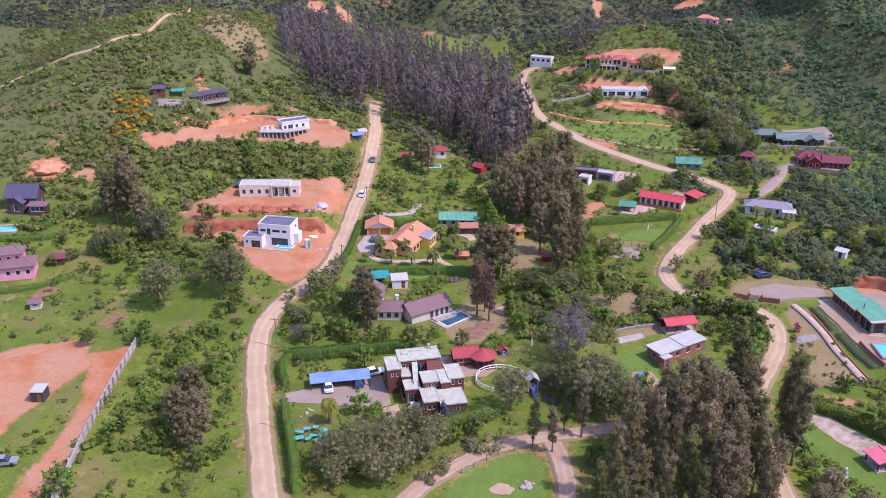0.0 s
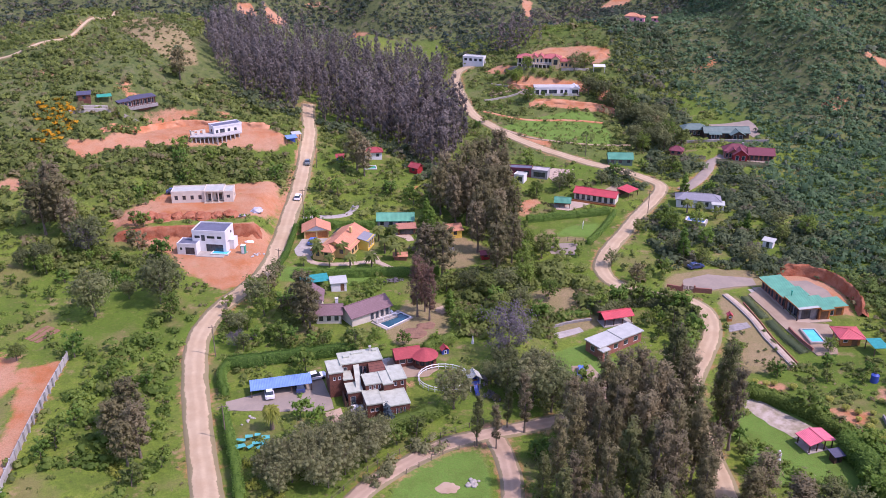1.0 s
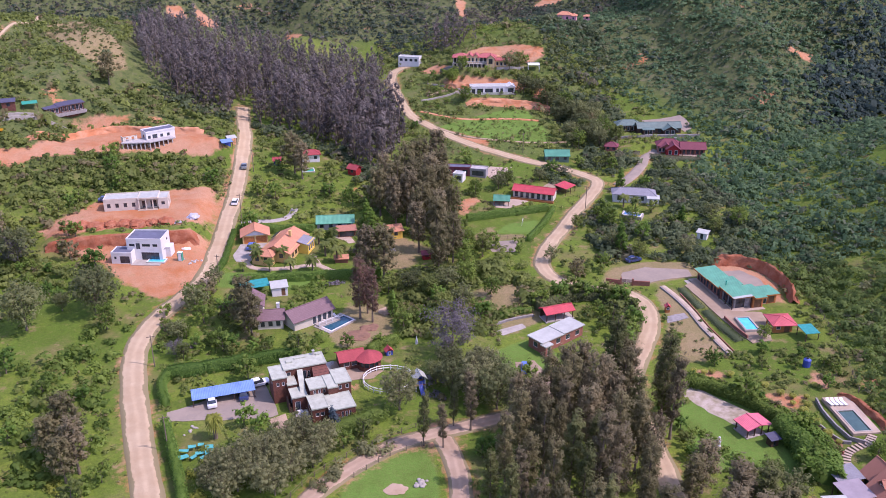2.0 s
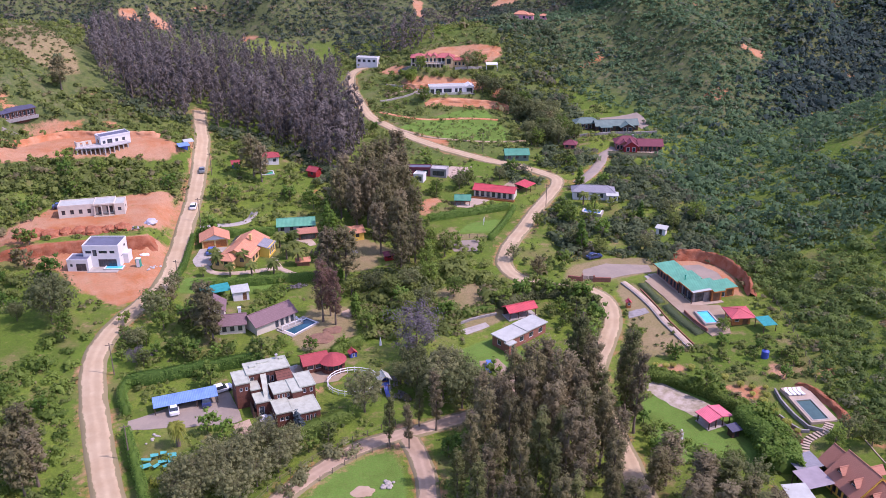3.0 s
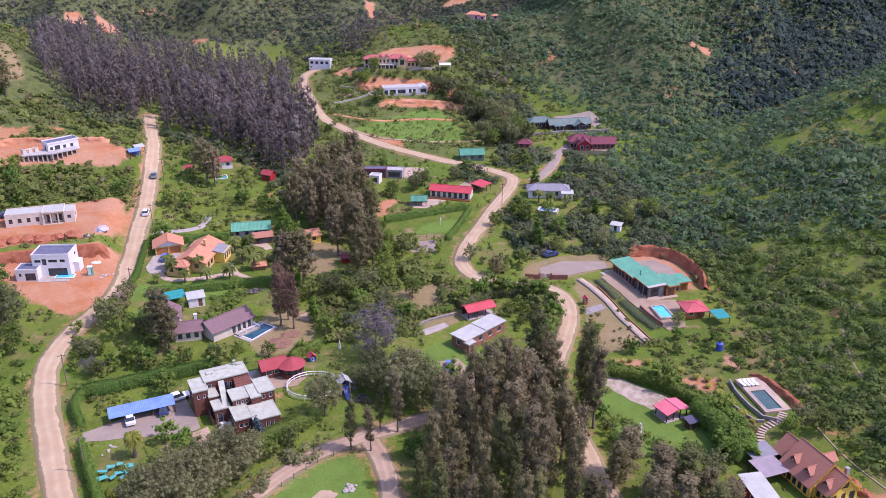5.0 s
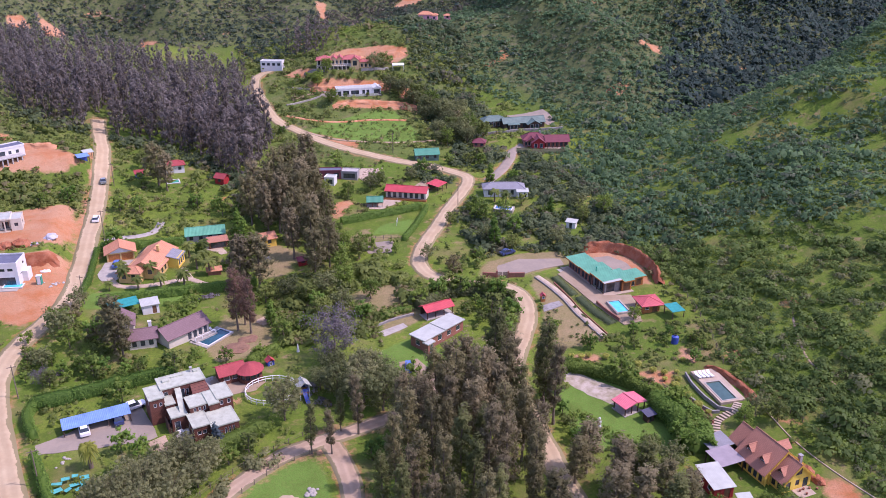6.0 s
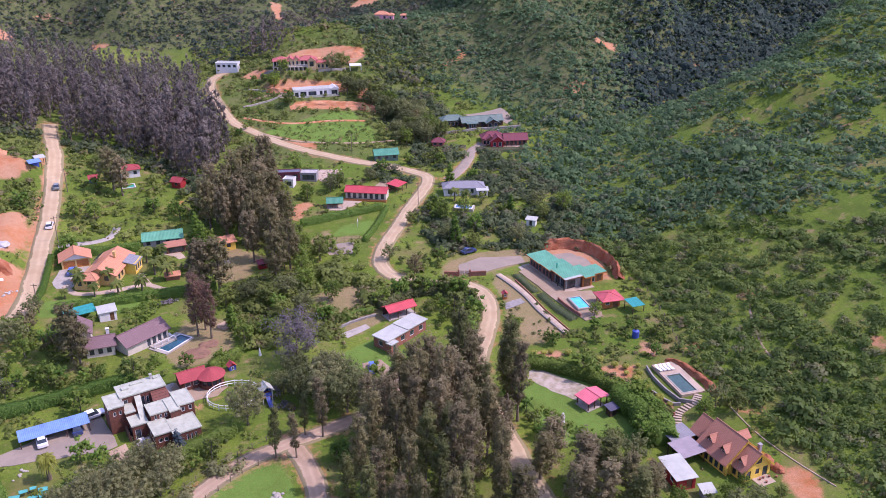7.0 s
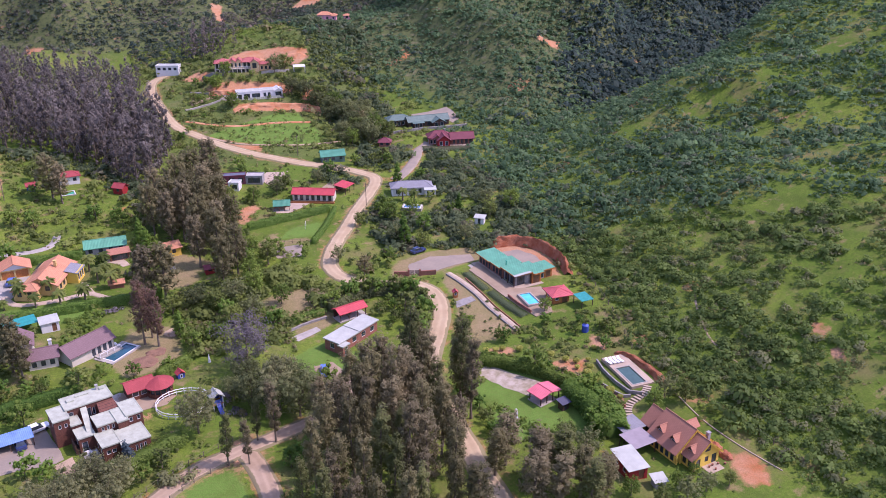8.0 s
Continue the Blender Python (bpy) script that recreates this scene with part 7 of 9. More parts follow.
def pole(x, y, yaw):
    ob = thing("utility_pole", "slim wooden utility pole beside the road", "pole", x, y, yaw, None, "roadside poles")
    bm = BM()
    tube(bm, (0, 0, -0.8), (0, 0, 7.2), 0.12, 0.08, 8)
    part("mast", bm, M_BARK, ob)
    bm = BM()
    box(bm, -0.8, 0.8, -0.05, 0.05, 6.7, 6.82)
    part("crossarm", bm, M_BARK, ob)


for x, y, yaw in ((-28.2, 127.4, 10), (-34.4, 155, 5), (-24.6, 190.6, -30), (-21.6, 229, 0), (-19.6, 262, 0), (60.6, 150, 40), (77.4, 227, -45), (70.6, 277, 40)):
    pole(x, y, yaw)


def post_fence(label, line, gap, h, rails=2, mat=None):
    """Posts with wires or rails between them."""
    mat = mat or M_BARK
    ob = thing("post_fence", label, "fence", *line[0])
    o = Vector((*line[0], ob.location.z))
    pts = [Vector((p.x, p.y, float(height(p.x, p.y)))) - o for p in spline(line, gap)]
    for p in pts:
        bm = BM()
        box(bm, -0.06, 0.06, -0.06, 0.06, -0.4, h)
        part("post", bm, mat, ob, at=p)
    for k in range(rails):
        lift = Vector((0, 0, h * (0.45 + 0.45 * k)))
        for a, b in zip(pts, pts[1:]):
            bm = BM()
            tube(bm, a + lift, b + lift, 0.025, sides=4)
            part("wire", bm, mat, ob)


post_fence("weathered post and wire fence along a dirt track", ((-9, 109), (-3.4, 116), (4, 121.6), (12, 125.4), (20, 128.6)), 2.6, 1.1)
post_fence("weathered post and wire fence beside a lawn", ((3, 115), (9.4, 119.6), (15, 121.2)), 2.4, 1.1)
post_fence("post and wire fence up the scrub slope", ((113, 194.3), (111.4, 186), (113.6, 172), (109.5, 157.3), (102.8, 136), (98.4, 124)), 3.2, 1.2)
low_wall("low pale concrete kerb above a red bank", ((96.2, 107.6), (95.4, 98.4), (96.2, 90), (97.8, 81.6)), 0.14, 0.18, M_PINKPAVE, "kerb_wall")
post_fence("post and wire fence above a red bank", ((99.2, 108), (99.8, 99), (100.6, 90), (101.4, 81)), 2.8, 1.2)
post_fence("wooden field fence below a hedge", ((42, 211), (48, 209.6), (54, 207.6)), 2.0, 1.1)
for k, (x, y, a, w, n) in enumerate(((-73.6, 166.6, 60, 0.55, 3), (-92.4, 177.6, 58, 0.8, 2))):
    for i in range(n):
        c, q = math.cos(math.radians(a)), math.sin(math.radians(a))
        px, py = x + q * 1.5 * i, y - c * 1.5 * i
        sheet("soil_bed", tuple((px + u * c - v * q, py + u * q + v * c) for u, v in ((-3, -w), (3, -w), (3, w), (-3, w))), M_BED, 0.12, "dug strip of bare brown soil in a vegetable garden", category="soil bed")


# ---- plants ----
RNG = np.random.default_rng(7)


def flakes(centres, size, outward=None, rng=RNG, droop=0.0, thin=0.55):
    """Leaf clusters: one small bent quad at each centre, turned roughly outward."""
    n = len(centres)
    normal = rng.normal(size=(n, 3))
    if outward is not None:
        normal = normal * 0.4 + outward
    normal[:, 2] += 0.5
    normal /= np.linalg.norm(normal, axis=1, keepdims=True) + 1e-9
    ref = rng.normal(size=(n, 3))
    ref[:, 2] -= droop
    u = np.cross(normal, np.cross(ref, normal))
    u /= np.linalg.norm(u, axis=1, keepdims=True) + 1e-9
    w = np.cross(normal, u)
    s = (np.asarray(size) * rng.uniform(0.65, 1.35, n))[:, None]
    a, b = u * s * 0.5, w * s * 0.5 * thin
    bend = normal * s * 0.14
    v = np.stack([centres - a * 1.2, centres - b - bend, centres + a * 1.2, centres + b - bend], 1).reshape(-1, 3)
    return v, np.arange(4 * n).reshape(n, 4)


def lumps(centres, radii, rng=RNG, squash=1.0, sides=6, bands=(4, 52, 98, 140), least=0.78):
    """Uneven rounded leaf masses, one at each centre: vertices, quads and normals."""
    n, m = len(centres), len(bands)
    a, b = np.meshgrid(np.arange(sides) * 2 * math.pi / sides, np.radians(bands))
    unit = np.stack([np.cos(a) * np.sin(b), np.sin(a) * np.sin(b), np.cos(b)], -1)
    r = np.asarray(radii)[:, None, None] * rng.uniform(least, 1.16, (n, m, sides))
    v = np.asarray(centres)[:, None, None] + unit * r[..., None] * np.array([1, 1, squash])
    i, j = np.meshgrid(np.arange(m - 1), np.arange(sides), indexing="ij")
    k = (j + 1) % sides
    f = np.stack([i * sides + j, (i + 1) * sides + j, (i + 1) * sides + k, i * sides + k], -1).reshape(-1, 4)
    f = (f[None] + (np.arange(n) * m * sides)[:, None, None]).reshape(-1, 4)
    return v.reshape(-1, 3), f, np.broadcast_to(unit, v.shape).reshape(-1, 3)


def pipe_arrays(path, radii, sides=6):
    v, f = [], []
    for i, (p, r) in enumerate(zip(path, radii)):
        for k in range(sides):
            a = 2 * math.pi * k / sides
            v.append((p[0] + math.cos(a) * r, p[1] + math.sin(a) * r, p[2]))
    for i in range(len(path) - 1):
        for k in range(sides):
            j = (k + 1) % sides
            f.append((i * sides + k, i * sides + j, (i + 1) * sides + j, (i + 1) * sides + k))
    return v, f


def joined(parts):
    v, f, n = [], [], 0
    for a, b in parts:
        a, b = np.asarray(a, float), np.asarray(b, int)
        v.append(a), f.append(b + n)
        n += len(a)
    return np.concatenate(v), np.concatenate(f)


def wood_mesh(name, h, rng, low, reach, girth, limbs, lean=0.4):
    """A tapered, slightly bent trunk with limbs; gives the mesh and the limb ends."""
    sway = rng.normal(size=2) * lean
    path = [(sway[0] * (k / 6) ** 2 + 0.06 * rng.normal(), sway[1] * (k / 6) ** 2 + 0.06 * rng.normal(), -0.6 + (h * 0.96 + 0.6) * k / 6) for k in range(7)]
    pieces = [pipe_arrays(path, [girth * (1 - 0.13 * k) * (1.35 if k == 0 else 1) for k in range(7)])]
    tips = []
    for i in range(limbs):
        s = low + (0.95 - low) * (i + rng.uniform(0, 0.9)) / limbs
        k = min(5, int(s * 6))
        g = s * 6 - k
        p = np.array(path[k]) * (1 - g) + np.array(path[k + 1]) * g
        a = i * 2.399 + rng.uniform(-0.4, 0.4)
        r = reach(s) * rng.uniform(0.7, 1.1)
        q = p + np.array([math.cos(a) * r, math.sin(a) * r, r * rng.uniform(0.35, 0.9)])
        mid = (p + q) / 2 + np.array([0, 0, -0.08 * r])
        t = girth * 0.36 * (1.1 - s)
        pieces.append(pipe_arrays([p, mid, q], [t + 0.03, t * 0.7 + 0.02, 0.02], 4))
        tips.append((p, mid, q))
    v, f = joined(pieces)
    return mesh_of(name, v, f, smooth=True), tips, path


def tree(name, label, h, seed, kind, leaf_mat, count, leaf, spread=1.0, bark=None, group="", branches=0, core=0.6):
    """A tree at the origin: an empty with trunk and crown. kind: tall (eucalyptus), round, cone."""
    rng = np.random.default_rng(seed)
    if kind == "tall":
        low, reach, girth, limbs = 0.24, (lambda s: spread * h * 0.13 * (1.25 - abs(s - 0.5) * 1.1)), 0.013 * h + 0.05, branches or 40
    elif kind == "spire":
        low, reach, girth, limbs = 0.05, (lambda s: spread * h * 0.16 * (1.2 - 0.85 * s)), 0.011 * h + 0.05, branches or 16
    elif kind == "cone":
        low, reach, girth, limbs = 0.08, (lambda s: spread * h * 0.24 * (1.08 - s)), 0.012 * h + 0.05, 26
    else:
        low, reach, girth, limbs = 0.28, (lambda s: spread * h * 0.46 * math.sqrt(max(0.12, 1 - (2 * s - 1.05) ** 2))), 0.022 * h + 0.05, branches or 22
    wood, tips, path = wood_mesh(name + "_wood", h, rng, low, reach, girth, limbs)
    wood.materials.append(bark or M_BARK)
    centres, out = [], []
    per = max(6, count // (limbs * 2))
    cores, girths = [], []
    for p, mid, q in tips:
        cores.append(q * 0.75 + mid * 0.25)
        girths.append((0.24 if kind in ("tall", "spire") else 0.30) * max(1.4, np.linalg.norm(q - p)) + 0.15)
        for c, wide in ((mid, 0.15), (q, 0.2), (q * 0.6 + mid * 0.4, 0.17)):
            r = wide * max(1.4, np.linalg.norm(q - p)) * (1.0 if kind not in ("tall", "spire") else 1.05) + 0.12
            e = rng.normal(size=(per * 2 // 3, 3))
            e *= (rng.uniform(0.25, 1, (len(e), 1)) ** 0.5) / (np.linalg.norm(e, axis=1, keepdims=True) + 1e-9)
            e[:, 2] *= 1.35 if kind in ("tall", "spire") else 0.8
            centres.append(c + e * r * 1.5)
            out.append(e)
    top = np.array(path[-1])
    e = rng.normal(size=(per * 3, 3)) * np.array([0.03, 0.03, 0.07]) * h
    centres.append(top - np.array([0, 0, 0.05 * h]) + e)
    out.append(e / (0.05 * h))
    c, o = np.concatenate(centres), np.concatenate(out)
    keep = c[:, 2] > 0.3
    v, f = flakes(c[keep], np.full(keep.sum(), leaf), o[keep], rng, droop=1.6 if kind in ("tall", "spire") else 0.2, thin=0.42 if kind in ("tall", "spire") else 0.7)
    axis = np.array([path[3][0], path[3][1], 0])
    wide = v - axis
    wide[:, 2] = (wide[:, 2] - 0.45 * h) * (0.25 if kind in ("tall", "spire") else 0.7)
    wide = wide / (np.linalg.norm(wide, axis=1, keepdims=True) + 1e-6)
    puff = np.repeat(o[keep] / (np.linalg.norm(o[keep], axis=1, keepdims=True) + 1e-6), 4, axis=0)
    loose = np.repeat(rng.normal(size=(int(keep.sum()), 3)) * 0.38, 4, axis=0)
    nrm = wide * 0.55 + puff * 0.7 + loose + np.array([0, 0, 0.3])
    nrm /= np.linalg.norm(nrm, axis=1, keepdims=True) + 1e-6
    lv, lf, ln = lumps(np.array(cores), np.array(girths) * core, rng, 1.45 if kind in ("tall", "spire") else 0.8, 5, (6, 62, 125))
    ln = ln * 0.8 + np.array([0, 0, 0.3])
    v, f = joined([(v, f), (lv, lf)])
    crown = mesh_of(name + "_crown", v, f, normals=np.concatenate([nrm, ln / np.linalg.norm(ln, axis=1, keepdims=True)]))
    crown.materials.append(leaf_mat)
    ob = tagged(new(name), label, "tree", group)
    ob.empty_display_size = 0.5
    new("trunk", wood).parent = ob
    new("crown", crown).parent = ob
    return ob


USED = {}


def plant(master, x, y, scale=1.0, turn=None, stretch=1.0):
    """The first planting moves the master itself, later ones are copies."""
    turn = RNG.uniform(0, 360) if turn is None else turn
    m = pose(x, y, float(height(x, y)) - 0.05, 0, 0, turn)
    ob = master if master.name not in USED else copy_thing(master, m)
    USED[master.name] = True
    ob.matrix_basis = m @ Matrix.Diagonal((scale, scale, scale * stretch, 1))
    return ob


M_EUCA2 = leafage("dull brown eucalyptus leaves", (0.208, 0.180, 0.104), (0.370, 0.322, 0.182))
# Haze over the distant stand is put into these blue grey browns.
M_STAND = leafage("haze tinted brown eucalyptus leaves", (0.146, 0.132, 0.124), (0.322, 0.286, 0.250))
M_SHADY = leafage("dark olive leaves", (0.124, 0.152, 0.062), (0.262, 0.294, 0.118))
M_OLIVE = leafage("grey olive leaves", (0.166, 0.180, 0.080), (0.330, 0.342, 0.154))
M_EUCA3 = leafage("fresh olive eucalyptus leaves", (0.130, 0.152, 0.056), (0.265, 0.285, 0.108))
M_DRYLEAF = leafage("bare purple twigs", (0.19, 0.17, 0.178), (0.315, 0.282, 0.292))
M_PALM = leafage("palm fronds", (0.105, 0.150, 0.036), (0.250, 0.300, 0.075))
M_YUCCA = leafage("yellow green spear leaves", (0.26, 0.30, 0.05), (0.50, 0.50, 0.11))
M_BLOOM = leafage("orange yellow blossom", (0.50, 0.32, 0.02), (0.80, 0.42, 0.02))
M_BLUEFIR = leafage("blue green needles", (0.06, 0.10, 0.11), (0.12, 0.17, 0.19))
# Far mountain leaves, greyed and blued to carry the distance haze.
M_DARKSCRUB = leafage("haze tinted mountain scrub leaves", (0.056, 0.088, 0.058), (0.126, 0.170, 0.104), (0.14, 0.132, 0.10), 0.12)
# Shade over the ravine flank, and haze, are put into this leaf colour.
M_RAVINESHADE = leafage("evergreen leaves with shade and haze in the colour", (0.038, 0.072, 0.062), (0.086, 0.136, 0.110))
# Thorn scrub brown with some haze blue mixed in.
M_THORN = leafage("hazed brown thorn scrub leaves", (0.080, 0.086, 0.066), (0.148, 0.150, 0.110), (0.20, 0.165, 0.13), 0.15)
M_WEED = leafage("weed leaves", (0.085, 0.125, 0.036), (0.21, 0.25, 0.075), (0.24, 0.21, 0.10), 0.15)
M_LIME = leafage("fresh yellow green leaves", (0.20, 0.25, 0.035), (0.37, 0.40, 0.07))
M_COPSE = leafage("dark blue green copse leaves", (0.080, 0.120, 0.058), (0.178, 0.230, 0.106), (0.15, 0.15, 0.09), 0.1)

EUCA = [tree("eucalyptus", "tall slender eucalyptus with dull olive leaves", 17, 11 + i, "tall", (M_EUCA, M_EUCA3, M_EUCA2, M_EUCA, M_EUCA2)[i], 2600, 0.42, (0.8, 0.66, 0.88, 0.7, 0.58)[i], group="roadside eucalyptus grove", core=0.42, branches=(36, 30, 38, 32, 26)[i]) for i in range(5)]
MIDEUCA = [tree("slender_eucalyptus", "tall dark eucalyptus among gardens", 17, 81 + i, "tall", (M_EUCA, M_EUCA2)[i % 2], 1500, 0.62, (1.0, 0.85, 1.1)[i], group="garden eucalyptus") for i in range(3)]
M_RUSSET = leafage("reddish brown eucalyptus leaves", (0.205, 0.128, 0.094), (0.345, 0.225, 0.160))
RUSSET = tree("russet_eucalyptus", "slim eucalyptus with reddish brown leaves beside a pool garden", 17, 87, "tall", M_RUSSET, 2400, 0.42, 0.62, core=0.42, branches=32)
FOREST = [tree("forest_eucalyptus", "tall dark eucalyptus in a dense valley stand", 18, 31 + i, "spire", M_STAND, 330, 0.92, (0.82, 0.92, 0.72, 0.84)[i], group="valley eucalyptus stand", branches=13) for i in range(4)]
ROUND = [tree("broadleaf_tree", "rounded green broadleaf tree", 7, 51 + i, "round", (M_LEAF, M_SHADY, M_SHRUB)[i], 1100, 0.42, (0.95, 1.1, 0.9)[i], group="garden trees", branches=30, core=0.4) for i in range(3)]
OLIVE = [tree("olive_green_tree", "dense rounded tree with grey olive leaves", 8, 61 + i, "round", M_OLIVE, 2600, 0.30, (1.0, 1.15)[i], group="garden trees", branches=46, core=0.4) for i in range(2)]
SHADY = [tree("shade_tree", "dense dark green tree with an uneven crown", 8, 65 + i, "round", M_SHADY, 2400, 0.36, (0.95, 1.1)[i], group="garden trees", branches=40, core=0.36) for i in range(2)]
CONE = tree("conifer", "dark green cone shaped conifer", 8, 71, "cone", M_HEDGE, 1500, 0.42, 1.0, group="conifers")
BLUE = tree("blue_conifer", "blue green cone shaped conifer", 5, 73, "cone", M_BLUEFIR, 1100, 0.34, 1.0)
BARE = tree("bare_tree", "leafless purple grey tree with fine twigs", 8, 77, "round", M_DRYLEAF, 3400, 0.27, 1.15, core=0.01)

BIG = ((49.5, 124.8, 20), (45, 125.2, 19), (42.1, 125.7, 18), (38.6, 124.3, 17), (50.4, 120.2, 19), (58.2, 121.5, 18), (58.4, 117.4, 16), (33.8, 117.8, 16), (30.6, 114.8, 17), (26.6, 107.9, 14),
       (23.4, 103.7, 12), (37.9, 115.3, 17), (42.4, 114.4, 18), (45.6, 110, 18), (33.2, 109, 16), (36.5, 105.1, 17), (40.2, 102.7, 17), (43.2, 102, 16), (29.2, 104.3, 15), (32.3, 99.9, 15),
       (35.9, 97.6, 15), (39.9, 96.6, 14), (28.6, 95.7, 14))
BIG_MORE = ((31.9, 92.8, 14), (35.2, 90.6, 14), (24.7, 96.7, 13), (47, 121, 17), (44, 119, 17), (40.6, 120.6, 16), (36, 111, 15), (41, 107.5, 15), (47.4, 115.4, 17), (59.6, 125.4, 17), (61.2, 129, 14), (52.2, 126, 18),
            (15.4, 121.5, 11), (24.2, 124.6, 13), (32.3, 124.9, 12), (48.3, 104, 13), (50.4, 112, 16), (51.4, 117, 16), (52, 122.4, 17), (50.8, 107.6, 14), (46.4, 98.6, 14), (44.4, 94.6, 13), (38, 92.4, 13), (27.4, 100.4, 13), (34.2, 121.4, 14), (38.4, 118, 16), (49, 109.4, 15), (21.4, 126.2, 9), (18.6, 120.2, 9))
for k, (x, y, h) in enumerate(BIG + BIG_MORE):
    plant(EUCA[(k * 3 + 1) % 5], x, y, h / 17.5 * RNG.uniform(0.9, 1.1), None, RNG.uniform(0.92, 1.1))
GROVE = ((19.6, 232.4, 18), (24.8, 235.6, 20), (30.2, 239.7, 20), (35.6, 247.9, 20), (29.2, 222.1, 18), (34.4, 225.7, 17), (24, 220.9, 18), (36, 217, 14), (29.6, 203, 16), (25, 203.2, 15), (32.6, 195.2, 14),
         (28.3, 190.6, 14), (20.6, 219, 16), (17.1, 226.1, 16), (27, 228, 18), (32.6, 233, 18), (22, 227, 17), (36, 237, 17), (31, 211, 15), (27, 214, 16))
for k, (x, y, h) in enumerate(GROVE):
    plant(MIDEUCA[(k + 1) % 3], x, y, h / 17.5 * 1.15, None, 0.87)
for k, (x, y, h) in enumerate(((10.3, 189.5, 15), (14.6, 189.2, 15), (-6.9, 260.6, 14), (-4.6, 257.1, 12), (-17.5, 167.9, 13), (-15.8, 164.5, 11), (-86, 218.9, 17), (-82.1, 213.2, 16),
                               (-86.2, 211.8, 15), (-79.2, 209, 12), (-44.7, 129.1, 12), (-46, 125.8, 10), (-41.7, 122.7, 11), (-43.2, 120.5, 9), (-69.9, 312.3, 12))):
    plant(MIDEUCA[(k * 2 + 1) % 3], x, y, h / 17.5 * 1.45, None, 0.7)
for x, y, h in ((7.6, 170.2, 15), (10.2, 168, 13.5), (9.4, 172.4, 12)):
    plant(RUSSET, x, y, h / 17.5 * 1.1, None, 0.95)
for k, (x, y, h) in enumerate(((12.4, 132.6, 8),
                               (-8, 122, 6), (-11, 119, 6), (-14, 121, 5.5), (-5, 124, 5.5), (-16, 117, 6),
                               (-12, 113.5, 6), (-9, 118.6, 5.5), (-13.6, 117, 5.5), (-3.6, 118.6, 5), (-15.6, 114.4, 5.6), (-18.4, 118.8, 5.2), (-11, 123, 4.6), (-9.6, 112.4, 5), (-1, 125, 4.4), (-7, 115.5, 5.5), (-17.5, 112, 5), (-2, 121.5, 5), (-20, 115.5, 5), (-5.6, 127.2, 4.6))):
    plant(OLIVE[k % 2], x, y, h / 8.6)
for k, (x, y, h) in enumerate(((54.8, 101, 8), (57.6, 102.6, 9), (59.9, 94.8, 11), (63.0, 94.0, 10), (64.5, 90.5, 9), (66.4, 87.6, 8), (56.7, 91.7, 10), (59.8, 89.3, 10), (63.2, 85.9, 10), (47.4, 92, 10), (61.4, 97.6, 8), (68, 90, 7))):
    plant(EUCA[(k * 2) % 5], x, y, h / 17.5 * 1.95, None, 0.58)
for k, (x, y, h) in enumerate(((22.8, 136.6, 8.5), (27.4, 134.1, 9.5), (30.4, 131, 10), (23.4, 144.7, 7), (28.4, 138.4, 9), (31.6, 137, 8), (20.4, 141, 5.5), (30.4, 142.4, 7))):
    plant((SHADY[k % 2], OLIVE[k % 2], SHADY[(k + 1) % 2])[k % 3], x, y, h / 10)
for k, (x, y, h) in enumerate(((-80.1, 193, 5), (-72.9, 203.2, 9), (-76.7, 213, 7), (-46.5, 171, 6), (-28.6, 176.7, 6), (-73.6, 155.2, 4), (91.4, 147.2, 3.4),
                               (75.5, 198.1, 5), (70.7, 213.7, 4), (87.5, 215.3, 5), (93.3, 192.1, 5), (61.1, 182.6, 5), (79.7, 212.9, 6), (110.1, 213.2, 5), (107.5, 205.1, 5), (115.4, 207.7, 6), (-25.5, 189, 4.5),
                               (41, 246, 5), (37.5, 250, 6), (55.5, 246.5, 5), (59, 249, 5), (47.5, 243, 5), (70, 252, 4), (106, 283, 7), (103, 290, 8), (99, 284, 7), (96, 292, 7), (92, 282, 6), (-31, 165, 4.5), (-29, 157, 4),
                               (34, 183, 6), (29, 181, 6), (24, 178, 6), (38.5, 176, 5), (31, 172, 5.5), (26, 169, 6), (34.6, 190, 6), (20.5, 182, 5.5), (41, 199, 6), (38.6, 206.6, 5), (57.6, 192.6, 4), (81, 192.6, 5))):
    plant(ROUND[k % 3], x, y, h / 7.4)
for x, y, h in ((77, 195.7, 9), (13.6, 214.4, 8), (12.5, 218, 9), (14.9, 170.4, 6), (100.8, 212.4, 6), (92.6, 240, 7)):
    plant(CONE, x, y, h / 8)
for k, (x, y, h) in enumerate(((60, 331, 6), (85, 336, 7), (87, 340, 6), (63, 355, 6), (83, 354, 7), (88, 357, 7), (58, 350, 6), (90, 330, 8), (93, 326, 8), (97, 318, 8), (99, 308, 8), (101, 300, 7), (80, 85.6, 3.2), (83.6, 83.4, 3.4), (88, 83, 2.8), (72, 87.4, 3.4), (79, 82.4, 4), (75, 83.6, 3.6), (84.4, 87.4, 2.4),
                               (71, 99, 5), (69.4, 103, 5), (66, 99.6, 5.5), (94, 107.6, 4), (96, 104, 4.5), (90, 105.6, 3.6))):
    plant(ROUND[k % 3], x, y, h / 7.4)
